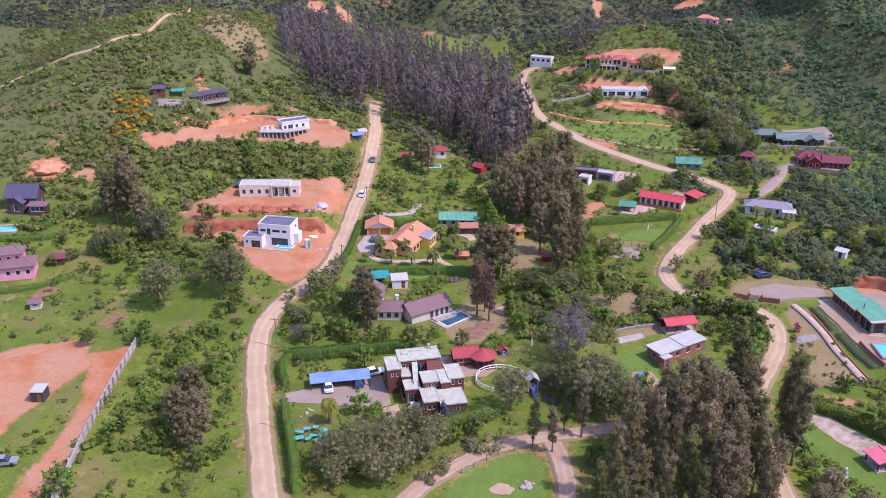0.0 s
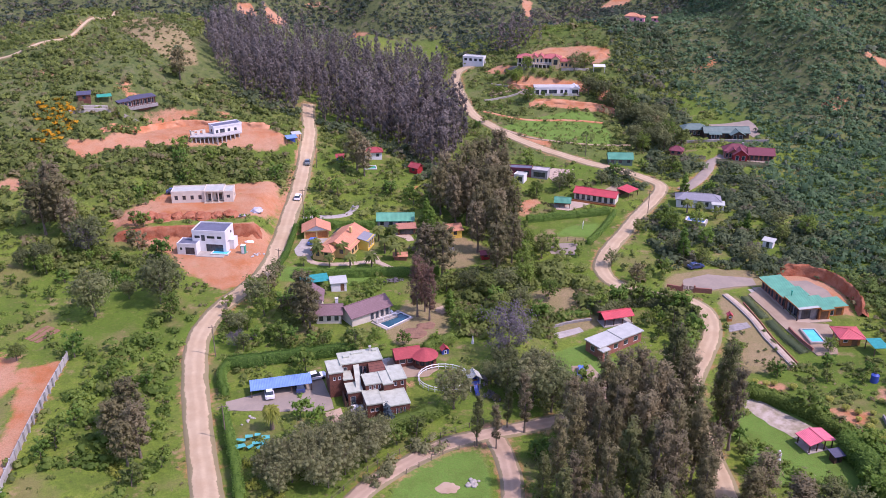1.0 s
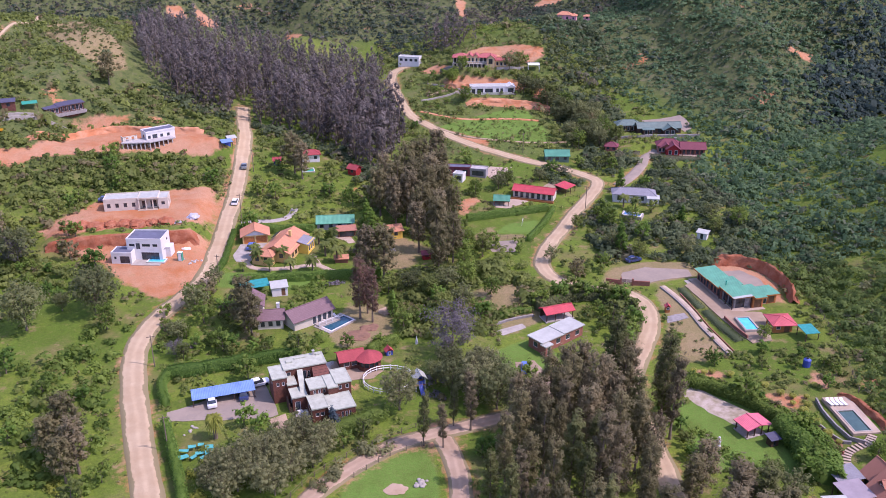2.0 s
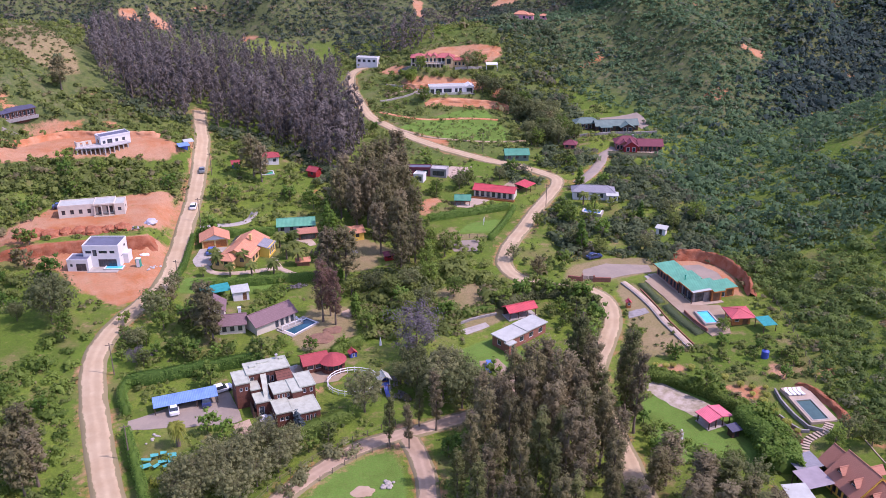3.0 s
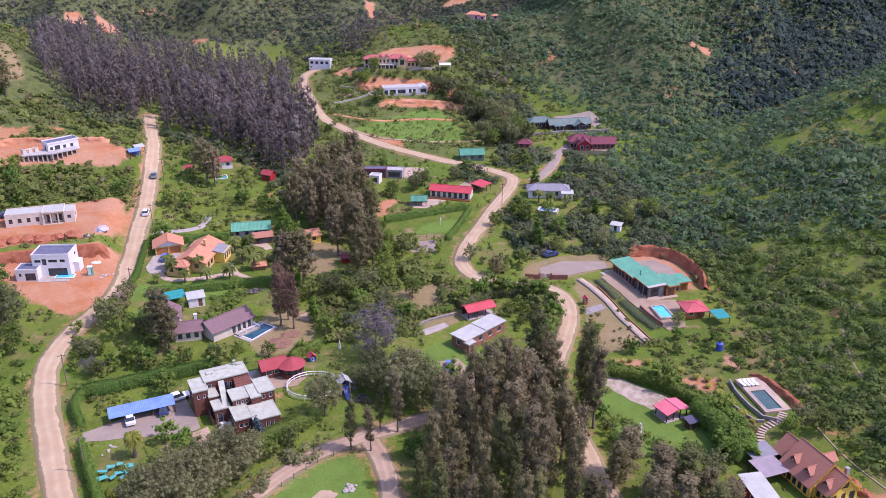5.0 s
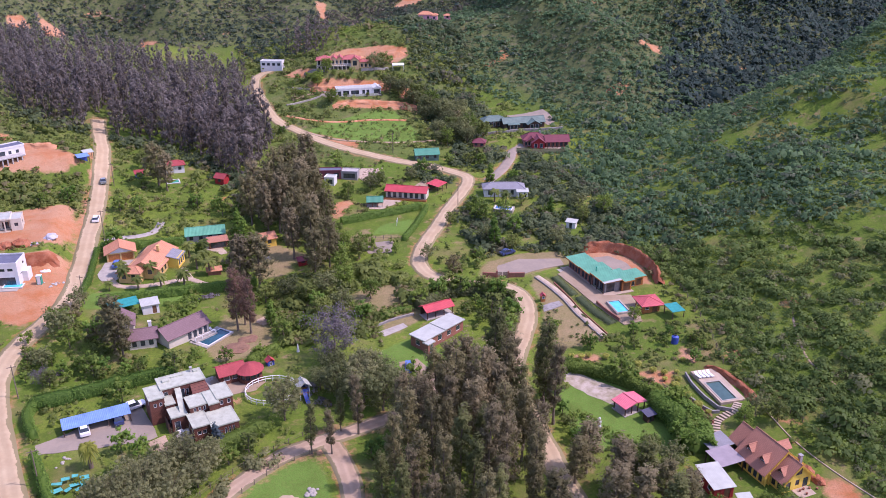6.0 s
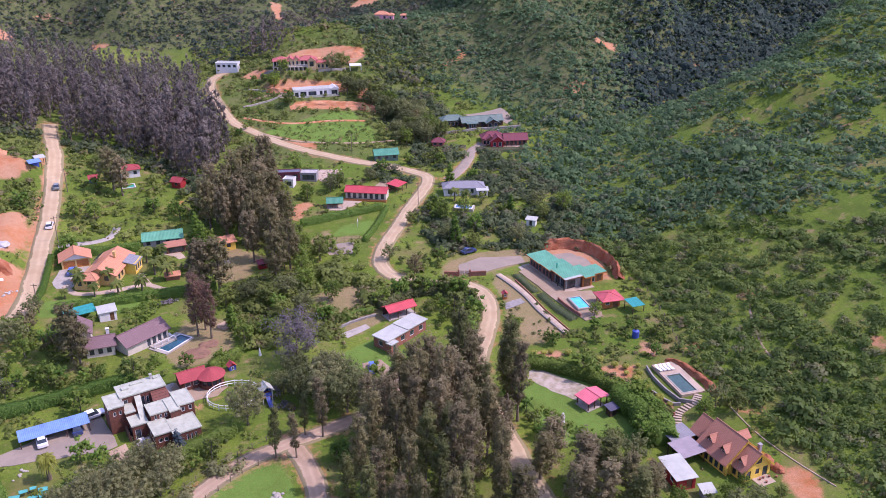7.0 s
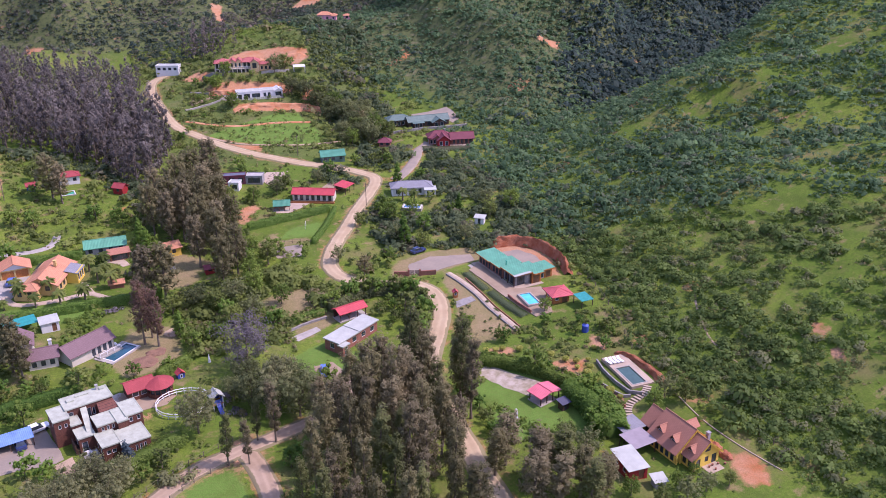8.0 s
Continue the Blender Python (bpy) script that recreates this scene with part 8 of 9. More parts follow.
for k, (x, y, h) in enumerate(((-63.4, 173, 12.5), (-50, 178, 12.5), (-57.8, 180.4, 5), (-82, 196.6, 7), (-86.7, 196, 5.4), (91.5, 323, 8), (95, 316, 8.5), (97, 307, 9), (97.4, 297, 9), (91, 290, 7.5), (94.8, 328, 8), (96, 285, 8),
                               (103, 302.6, 9), (101, 291, 8.5), (88, 334, 7), (92, 309, 7), (100, 311, 8.5), (105, 296, 8), (99, 280, 7.5), (106, 310, 8), (90, 283, 6))):
    plant(SHADY[k % 2], x, y, h / 10)
plant(BLUE, 0.6, 128.4, 1.0)
plant(BARE, 25.2, 150.6, 1.2)
plant(BARE, -30.5, 158.4, 0.42)
plant(BARE, -73.8, 203.5, 0.75)

# dense stand at the head of the valley
STAND = ((-61, 334), (-55, 324), (-46, 315), (-38, 311), (-27, 309), (-16, 299), (-4, 294), (8, 284), (17.5, 262), (25, 270), (31, 294), (31, 322), (25, 338), (12, 346), (-5, 352), (-20, 358), (-38, 370), (-52, 392), (-68, 400), (-70, 372), (-66, 350))


def fill(outline, gap, rng, jitter=0.45):
    xs, ys = [p[0] for p in outline], [p[1] for p in outline]
    gx, gy = np.meshgrid(np.arange(min(xs), max(xs), gap), np.arange(min(ys), max(ys), gap))
    p = np.stack([gx.ravel(), gy.ravel()], 1) + rng.uniform(-jitter, jitter, (gx.size, 2)) * gap
    return p[inside(p[:, 0], p[:, 1], outline, 0.5) > 0.5]


def far_stand(points, masters, seed):
    """The depth of the wood: many slim crowns and trunks in one mesh each."""
    rng = np.random.default_rng(seed)
    made = {"crown": [[], [], [], 0], "trunk": [[], [], [], 0]}
    for k, (x, y) in enumerate(points):
        size, a, z = rng.uniform(0.5, 0.9) - 0.22 * min(1.0, max(0.0, (y - 335) / 50)), rng.uniform(0, 2 * math.pi), float(height(x, y))
        tone = rng.uniform()
        for child in masters[k % len(masters)].children:
            me = child.data
            co = np.empty(len(me.vertices) * 3, np.float32)
            me.vertices.foreach_get("co", co)
            co = co.reshape(-1, 3) * size
            f = np.empty(len(me.loops), np.int32)
            me.loops.foreach_get("vertex_index", f)
            kind = "crown" if child.name.startswith("crown") else "trunk"
            store = made[kind]
            store[0].append(np.stack([co[:, 0] * math.cos(a) - co[:, 1] * math.sin(a) + x, co[:, 0] * math.sin(a) + co[:, 1] * math.cos(a) + y, co[:, 2] + z], 1))
            store[1].append(f.reshape(-1, 4) + store[3])
            store[2].append(np.full(len(co), tone))
            store[3] += len(co)
    ob = tagged(new("far_eucalyptus_wood"), "dense dark eucalyptus wood in the depth of the valley", "wood", kind="stuff")
    for kind, mat in (("crown", M_STAND), ("trunk", M_BARK)):
        v, f, t, _ = made[kind]
        me = mesh_of("wood_" + kind, np.concatenate(v), np.concatenate(f), np.concatenate(t), smooth=kind == "trunk")
        me.materials.append(mat)
        new(kind + "s", me).parent = ob


deep = []
for k, (x, y) in enumerate(fill(STAND, 3.7, np.random.default_rng(3))):
    if road_gap(x, y) > 1.5:
        if y < 322:
            plant(FOREST[k % 4], x, y, RNG.uniform(0.5, 1.0), None, RNG.uniform(0.85, 1.2))
        else:
            deep.append((x, y))
STAND_NORTH = ((-66, 428), (-58, 430), (-38, 402), (-8, 412), (22, 394), (31, 372), (29, 346), (12, 346), (-5, 352), (-20, 358), (-38, 370), (-52, 392), (-68, 400))
deep += [(x, y) for x, y in fill(STAND_NORTH, 4.6, np.random.default_rng(6)) if road_gap(x, y) > 1.5]
far_stand(deep, FOREST, 17)
for x, y, h in ((62, 392, 14), (66, 395, 13), (70, 392, 12), (58, 396, 12), (64, 402, 13), (30, 366, 10), (26, 362, 12), (60, 384, 13), (63, 380, 11), (67, 385, 12), (56, 390, 13), (72, 398, 12), (54, 400, 12), (69, 404, 11), (60, 408, 12), (74, 388, 9)):
    plant(FOREST[0], x, y, h / 18)


# ---- palms ----
def palm(name, label, h, fronds, length, mat, seed, girth=0.2, slim=0.55):
    rng = np.random.default_rng(seed)
    v, f = pipe_arrays([(0, 0, -0.4), (0.05, 0, h * 0.4), (0.0, 0.06, h * 0.8), (0, 0, h)], [girth * 1.3, girth, girth * 0.95, girth * 0.7], 8)
    wood = mesh_of(name + "_wood", v, f, smooth=True)
    wood.materials.append(M_BARK)
    pieces = []
    for i in range(fronds):
        a, up = i * 2.399, rng.uniform(-0.1, 1.0)
        d, side = np.array([math.cos(a), math.sin(a), 0]), np.array([-math.sin(a), math.cos(a), 0])
        line = [np.array([0, 0, h]) + d * length * s * math.cos(up * (1 - s)) + np.array([0, 0, length * (math.sin(up) * s - 0.75 * s * s)]) for s in (0, 0.2, 0.45, 0.7, 0.9, 1.0)]
        wide = (0.05, 0.30, 0.36, 0.30, 0.16, 0.02)
        pv = []
        for p, w in zip(line, wide):
            pv += [p - side * w * length * slim - np.array([0, 0, 0.25 * w]), p, p + side * w * length * slim - np.array([0, 0, 0.25 * w])]
        pf = []
        for k in range(5):
            pf += [(3 * k, 3 * k + 1, 3 * k + 4, 3 * k + 3), (3 * k + 1, 3 * k + 2, 3 * k + 5, 3 * k + 4)]
        pieces.append((pv, pf))
    v, f = joined(pieces)
    crown = mesh_of(name + "_crown", v, f)
    crown.materials.append(mat)
    ob = tagged(new(name), label, "palm", "garden palms")
    new("trunk", wood).parent = ob
    new("crown", crown).parent = ob
    return ob


PALM = palm("garden_palm", "garden palm with arching green fronds on a lawn", 3.0, 34, 1.9, M_PALM, 5, 0.22)
for x, y, s in ((-16, 200.4, 1.0), (-16.8, 204.2, 0.9), (-13, 196, 0.8), (-9.9, 201.2, 1.0), (-7.8, 194.8, 0.95), (-2.5, 195.2, 1.0), (0.9, 204, 0.95), (3.7, 200, 1.05), (-0.6, 211.4, 1.0), (3, 206.4, 0.95), (-19.4, 196.6, 0.6), (3.2, 213, 0.9), (91.4, 223.6, 1.0), (89, 226.8, 0.95)):
    plant(PALM, x, y, s, None, 1.25)
YUCCA = palm("spear_palm", "yellow green spear leaved palm in a garden bed", 1.6, 110, 1.25, M_YUCCA, 9, 0.26, 0.2)
for x, y, s in ((85.5, 116.6, 0.75), (85.7, 113.2, 0.75), (85.3, 120.4, 0.7), (84.3, 118.4, 0.6), (86.4, 110.9, 0.5), (71.6, 137.4, 0.55), (73.4, 136.4, 0.6), (75, 136.4, 0.55), (78, 134.6, 0.65), (82.6, 129.8, 0.65), (84.2, 126.7, 0.65), (85.8, 125.2, 0.6), (84.8, 123.2, 0.5), (87, 122, 0.6), (92, 128.2, 0.5), (88.4, 124.8, 0.45)):
    plant(YUCCA, x, y, s)
plant(YUCCA, -20.3, 129.4, 1.3, None, 2.0)


# ---- hedges ----
def hedge(label, line, h, w, mat=None, leaf=0.34, dens=26):
    """A clipped or loose row of shrubs: a leafy skin over a dark twiggy core."""
    rng = np.random.default_rng(int(abs(line[0][0] * 10 + line[0][1])))
    pts = spline(line, 0.7)
    centres, out = [], []
    core_v, core_f = [], []
    for i, p in enumerate(pts):
        d = (pts[min(i + 1, len(pts) - 1)] - pts[max(i - 1, 0)]).normalized()
        s = Vector((-d.y, d.x))
        z = float(height(p.x, p.y))
        hh = h * (1 + 0.16 * noise.noise((p.x * 0.5, p.y * 0.5, 2)))
        ww = w * (1 + 0.2 * noise.noise((p.x * 0.4, p.y * 0.4, 7)))
        n = int(dens * 0.7 * (h + w) * 0.5)
        a = rng.uniform(0, math.pi, n)
        sq = np.sign(np.cos(a)) * np.abs(np.cos(a)) ** 0.5
        up = np.abs(np.sin(a)) ** 0.5
        r = rng.uniform(0.86, 1.06, n)
        along = rng.uniform(-0.45, 0.45, n)
        centres.append(np.stack([p.x + s.x * sq * r * ww / 2 + d.x * along, p.y + s.y * sq * r * ww / 2 + d.y * along, z + up * r * hh], 1))
        out.append(np.stack([s.x * sq, s.y * sq, up * 0.9], 1))
        for u, k in ((-0.36, -0.2), (-0.3, 0.86), (0.3, 0.86), (0.36, -0.2)):
            core_v.append((p.x + s.x * u * ww, p.y + s.y * u * ww, z + k * hh))
        if i:
            b = 4 * i
            core_f += [(b - 4 + j, b + j, b + j + 1, b - 3 + j) for j in range(3)]
    core_f += [(0, 1, 2, 3), (len(core_v) - 1, len(core_v) - 2, len(core_v) - 3, len(core_v) - 4)]
    v1, f1 = flakes(np.concatenate(centres), np.full(sum(map(len, centres)), leaf), np.concatenate(out), rng)
    v, f = joined([(v1, f1), (np.array(core_v), np.array(core_f))])
    tone = np.concatenate([np.repeat(rng.uniform(0, 0.5, len(f1)), 4), np.zeros(len(core_v))])
    me = mesh_of("hedge", v, f, tone)
    me.materials.append(mat or M_HEDGE)
    return tagged(new("hedge", me), label, "hedge")


hedge("dense clipped green hedge beside a dirt road", ((-30.4, 152), (-31.8, 148), (-31.3, 144), (-30.2, 140.8)), 2.2, 1.9)
hedge("dense clipped green hedge along a yard", ((-31, 150.6), (-26, 151.6), (-19.3, 153.2), (-13, 154), (-6, 154.6)), 2.5, 2.8)
hedge("dense green hedge beside a dirt road", ((-29.4, 134), (-28, 129), (-26.4, 123), (-24.6, 116), (-23.4, 110)), 2.3, 1.9)
hedge("clipped green hedge between two gardens", ((-21, 190), (-15, 190.4), (-6, 191), (0, 191.4), (8, 191), (14, 192)), 2.3, 2.2)
hedge("clipped green hedge behind a tiled house", ((-22, 219.6), (-14, 219), (-6, 219.2), (-1.6, 219.4)), 2.4, 2.0)
hedge("green roadside hedge beside a garage", ((-22.9, 219), (-23.6, 210), (-24.2, 202), (-25.4, 196)), 1.7, 1.5)
hedge("broad dark hedge curving beside the road", ((47.4, 167.4), (54.6, 171.4), (61.1, 172), (66.2, 168.6), (67.4, 163), (66, 157.6), (63, 152), (60, 146)), 2.6, 4.0, M_SHADY, 0.5, 60)
hedge("low hedge along a field edge", ((38.6, 166), (42, 167), (46, 167.2)), 1.4, 1.6)
hedge("clipped dark garden hedge strip", ((84.0, 172.4), (84.1, 167), (84.3, 162.2)), 0.5, 2.4, M_COPSE, 0.26, 40)
hedge("clipped dark garden hedge strip", ((84.6, 160.6), (85.4, 154), (86.5, 147.6)), 0.5, 2.8, M_COPSE, 0.26, 40)
hedge("thick dark hedge of shrubs along a garden", ((69.2, 134), (73, 130.6), (77, 125.6), (79.6, 121), (81, 116)), 2.3, 3.2, M_LEAF, 0.42, 60)
hedge("tall dense hedge of glossy shrubs", ((79.8, 116), (80.4, 110), (79.8, 106), (77.8, 102)), 3.7, 6.4, M_HEDGE, 0.55, 110)
hedge("clipped hedge along a sports lawn", ((41.2, 222.4), (47, 223.8), (52.1, 225.4), (60, 227), (66.3, 228)), 2.2, 2.0)
hedge("clipped hedge beside the winding road", ((67.6, 227), (63.4, 219.4), (58.6, 211.4), (55, 206)), 1.7, 1.7)
hedge("trimmed hedge beside a small red pavilion", ((8.6, 154.4), (11, 156.6), (14.6, 158.2)), 2.2, 2.8, M_LEAF)
hedge("green hedge round a blue roofed garden", ((-117, 200.4), (-108, 200.8), (-102, 201.6), (-99, 203)), 1.4, 1.5)
hedge("curved hedge around a hillside garden", ((-104, 207), (-102.6, 213), (-103.6, 218)), 1.6, 2.0)
hedge("green hedge below a pink house", ((-104, 176), (-98, 177.4), (-92, 180.6), (-88, 185)), 1.2, 1.5)
hedge("bright green hedge of dense shrubs below a brown house", ((-3.5, 126.6), (2, 128), (6, 129.6), (9.5, 131)), 2.4, 3.2, M_LEAF)

# Garden under dark green shade net, drawn as low shrub rows.
hedge("low dark shrub rows in place of a shade net garden below a wine roofed house", ((113.6, 268.6), (119, 266.6), (125, 265), (130, 263.6)), 0.7, 4.6, M_COPSE, 0.3, 40)

# ---- scrub and grass tufts ----
bpy.context.view_layer.update()
KEEP = []
for o in list(scene.objects):
    if o.parent is None and o.get("category") and o.get("kind") != "structure" and o.get("category") not in ("tree", "palm", "hedge", "wall", "fence"):
        pts = [c.matrix_world @ Vector(b) for c in o.children_recursive if c.type == "MESH" for b in c.bound_box]
        if pts:
            inv = o.matrix_world.inverted()
            loc = [inv @ p for p in pts]
            KEEP.append((o.matrix_world.translation.x, o.matrix_world.translation.y, math.atan2(o.matrix_world[1][0], o.matrix_world[0][0]),
                         min(p.x for p in loc), max(p.x for p in loc), min(p.y for p in loc), max(p.y for p in loc)))


def clear_of_things(x, y, margin):
    ok = road_gap(x, y) > margin
    for cx, cy, a, x0, x1, y0, y1 in KEEP:
        u, w = (x - cx) * math.cos(a) + (y - cy) * math.sin(a), -(x - cx) * math.sin(a) + (y - cy) * math.cos(a)
        ok &= ~((u > x0 - margin) & (u < x1 + margin) & (w > y0 - margin * 1.6) & (w < y1 + margin))
    return ok


CLEARED = RED + LAWN + DRY + (((-80, 178), (-73, 187), (-63, 189), (-50, 180), (-44, 170), (-46, 160), (-56, 157), (-70, 162)), ((-30, 139), (-29.4, 135), (-9.6, 133), (-10.8, 140), (-12.5, 148)), ((42, 207), (42, 222), (66, 227), (55, 207)), ((-25, 186), (-24, 218), (-1, 218), (6, 204), (6, 193)),
                                         ((71, 177), (73, 186), (90, 185), (90, 178)), ((80, 143), (78, 176), (104, 180), (104, 144)), ((66, 134), (77, 123), (72, 118)), ((86, 106), (88, 126), (98, 126), (98, 108)),
                                         ((0, 143), (-1, 153), (17, 151), (18, 136), (8, 136)), ((120, 296), (124, 308), (140, 304), (137, 291)), ((8, 252), (8, 266), (16, 266), (16, 254)), ((36, 157), (36, 166), (55, 168), (55, 158), (44, 144)), ((-4, 164), (0, 172), (12, 178), (14, 160), (2, 158)))


def patchy(x, y, scale, shift):
    return np.array([noise.noise((a * scale, b * scale, shift)) for a, b in zip(x, y)])


def bush_templates(n, quads, rng, flat=0.75, leaf=0.38, lobes=3, core=True, heart=0.62):
    """Bushes of unit size: a few rounded leaf masses with loose leaf clusters over them."""
    out = []
    for _ in range(n):
        mid = rng.normal(size=(lobes, 3)) * np.array([0.42, 0.42, 0.14]) * (1 if lobes > 1 else 0.2) + np.array([0, 0, 0.34])
        rad = rng.uniform(0.42, 0.62, lobes) * (1 if lobes > 1 else 1.5)
        lv, lf, ln = lumps(mid, rad * heart, rng, flat, 4 if lobes < 3 else 5, (8, 58, 112), 0.45 if lobes == 1 else 0.72) if core else (np.zeros((0, 3)), np.zeros((0, 4), int), np.zeros((0, 3)))
        which = rng.integers(0, lobes, quads)
        e = rng.normal(size=(quads, 3))
        e /= np.linalg.norm(e, axis=1, keepdims=True)
        e[:, 2] = np.abs(e[:, 2]) * 0.9 - 0.12
        c = mid[which] + e * (rad[which][:, None] * rng.uniform(0.55, 1.25, (quads, 1))) * np.array([1, 1, flat])
        c[:, 2] = np.maximum(c[:, 2], 0.03)
        fv, ff = flakes(c, np.full(quads, leaf), e, rng, thin=0.85)
        nrm = np.concatenate([ln, np.repeat(e, 4, axis=0) + rng.normal(size=(quads * 4, 3)) * 0.2])
        v, f = joined([(lv, lf), (fv, ff)])
        nrm = nrm * 0.85 + (v - np.array([0, 0, 0.1])) * 0.25 + np.array([0, 0, 0.5])
        out.append((v, f, nrm / np.linalg.norm(nrm, axis=1, keepdims=True)))
    return out


def scatter(name, label, points, sizes, mat, quads, seed, tones=None, flat=0.75, category="scrub", leaf=0.38, lobes=3, core=True, heart=0.62):
    """Many bushes as one stuff object: each a dome of leaf clusters of its own size, turn and tone."""
    rng = np.random.default_rng(seed)
    temps = bush_templates(10, quads, rng, flat, leaf, lobes, core, heart)
    z = height(points[:, 0], points[:, 1])
    vs, fs, ts, ns, base = [], [], [], [], 0
    pick = rng.integers(0, 10, len(points))
    turn = rng.uniform(0, 2 * math.pi, len(points))
    tone = rng.uniform(0, 1, len(points)) if tones is None else tones
    for k in range(10):
        idx = np.where(pick == k)[0]
        if not len(idx):
            continue
        v, f, nv = temps[k]
        c, s = np.cos(turn[idx])[:, None], np.sin(turn[idx])[:, None]
        r = sizes[idx][:, None]
        hgt = r * rng.uniform(0.8, 1.25, (len(idx), 1))
        x = (v[:, 0] * c - v[:, 1] * s) * r + points[idx, 0][:, None]
        y = (v[:, 0] * s + v[:, 1] * c) * r + points[idx, 1][:, None]
        w = v[:, 2] * hgt + z[idx][:, None] - 0.05
        vs.append(np.stack([x, y, w], -1).reshape(-1, 3))
        fs.append((f[None] + (np.arange(len(idx)) * len(v))[:, None, None]).reshape(-1, 4) + base)
        ts.append(np.repeat(tone[idx], len(v)))
        ns.append(np.stack([nv[:, 0] * c - nv[:, 1] * s, nv[:, 0] * s + nv[:, 1] * c, nv[:, 2] + 0 * c], -1).reshape(-1, 3))
        base += len(idx) * len(v)
    me = mesh_of(name, np.concatenate(vs), np.concatenate(fs), np.concatenate(ts), normals=np.concatenate(ns))
    me.materials.append(mat)
    return tagged(new(name, me), label, category, kind="stuff")


def sow(n, box_, seed, rule, margin=1.0, crowd=None):
    """Random places in a box that pass the rule, clear of roads, buildings and open plots."""
    rng = np.random.default_rng(seed)
    p = rng.uniform((box_[0], box_[2]), (box_[1], box_[3]), (n, 2))
    p = p[rule(p[:, 0], p[:, 1], rng)]
    p = p[clear_of_things(p[:, 0], p[:, 1], margin)]
    for outline in CLEARED:
        p = p[inside(p[:, 0], p[:, 1], outline, 0.8) < 0.5]
    return p, rng


SMALL = [tree("small_tree", "small bushy green tree among the gardens", 4, 91 + i, "round", (M_LEAF, M_SHRUB, M_LEAF, M_HEDGE)[i], 220, 0.5, (1.1, 1.0, 0.85, 1.0)[i], group="small garden trees", branches=12) for i in range(4)]
for k, (x, y) in enumerate(sow(700, (-70, 104, 100, 275), 41, lambda x, y, r: ~((x > 101) & (y < 240)) & (patchy(x, y, 0.05, 91) > -0.12), 1.9)[0][:150]):
    plant(SMALL[k % 4], x, y, RNG.uniform(0.65, 1.25))


for line, n in ((((47.4, 167.4), (54.6, 171.4), (61.1, 172), (66.2, 168.6), (67.4, 163), (66, 157.6), (63, 152), (60, 146)), 22), (((69.2, 134), (73, 130.6), (77, 125.6), (79.6, 121), (81, 116)), 7),
                (((80.4, 114), (81.6, 110), (79, 108), (82, 106.6), (78, 105), (80, 103)), 9), (((56, 164), (60, 166), (62, 160), (58, 156)), 7), (((-31, 172), (-27, 162), (-20, 158), (-10, 158), (-4, 160)), 12),
                (((-34, 176), (-34, 168), (-33, 160)), 7), (((84, 138), (90, 134), (96, 138), (98, 130), (92, 126)), 8), (((61, 128), (60.4, 118), (60.6, 110), (64, 106), (70, 103.6)), 12), (((-84, 200.5), (-76, 200.4), (-70, 199.6), (-60, 195.7)), 15), (((66.6, 134), (69, 140), (72.6, 148), (74.6, 153)), 10)):
    pts = spline(line, 0.5)  # loose rows along garden edges
    for k in range(n):
        q = pts[int((k + RNG.uniform(0.1, 0.9)) * len(pts) / n)]
        plant(SMALL[k % 4], q.x + RNG.normal() * 0.7, q.y + RNG.normal() * 0.7, RNG.uniform(0.6, 1.0) * (1.25 if line[0][0] in (80.4, 47.4) else 0.7))


for k, (x, y, h) in enumerate(((-83.5, 194.9, 3.4), (-80.4, 195.3, 3.6), (-81.1, 182.3, 2.6), (-74.6, 188.6, 3), (-75.7, 181.6, 2.4), (-70.9, 183.3, 2.8), (-67.2, 191.5, 3.6), (-59.1, 184.5, 3.2), (-86.3, 187.3, 2.6), (-96.7, 200.2, 3.6),
                               (-94.5, 189.2, 2.8), (-62.4, 188, 3), (-104, 197, 2.4), (-56, 190.6, 3.4), (-90.6, 194, 2.4))):
    plant(SMALL[k % 4], x, y, h / 4)
for k, (x, y, h) in enumerate(((73.4, 353.2, 5), (76.4, 349.4, 7), (65.5, 353.2, 5), (59.3, 352.6, 6), (68.8, 352, 4.5), (86.4, 340.6, 7), (87, 358.4, 6), (91.7, 359.8, 6), (92.9, 346, 5), (62.3, 351, 4), (55.1, 355.6, 6), (57, 352, 5), (86.2, 348.4, 5),
                               (80, 351.6, 4), (83.4, 351, 4), (71, 350.8, 3.6), (50, 344, 5), (47, 348, 4), (44, 330, 5), (48, 326, 4), (53, 332, 4), (56, 324, 3.6), (40, 312, 5), (37, 306, 5), (66, 334, 3.6), (75, 333.6, 3), (81, 333, 3.4), (51, 358, 6), (48, 354, 5))):
    plant(SMALL[k % 4], x, y, h / 7.5)


def east_slope(x, y):
    return (x > 98.5 + 12 * step01((y - 112) / 40) + 12 * step01((y - 180) / 50)) & (mountain_rise(x, y) < 2.5)


def beyond_fence(x, y):
    return x - np.interp(y, (76, 81, 108, 124, 136, 157, 172, 186, 194), (102, 101.4, 99.8, 98.6, 103, 109.7, 113.8, 111.6, 113.2))


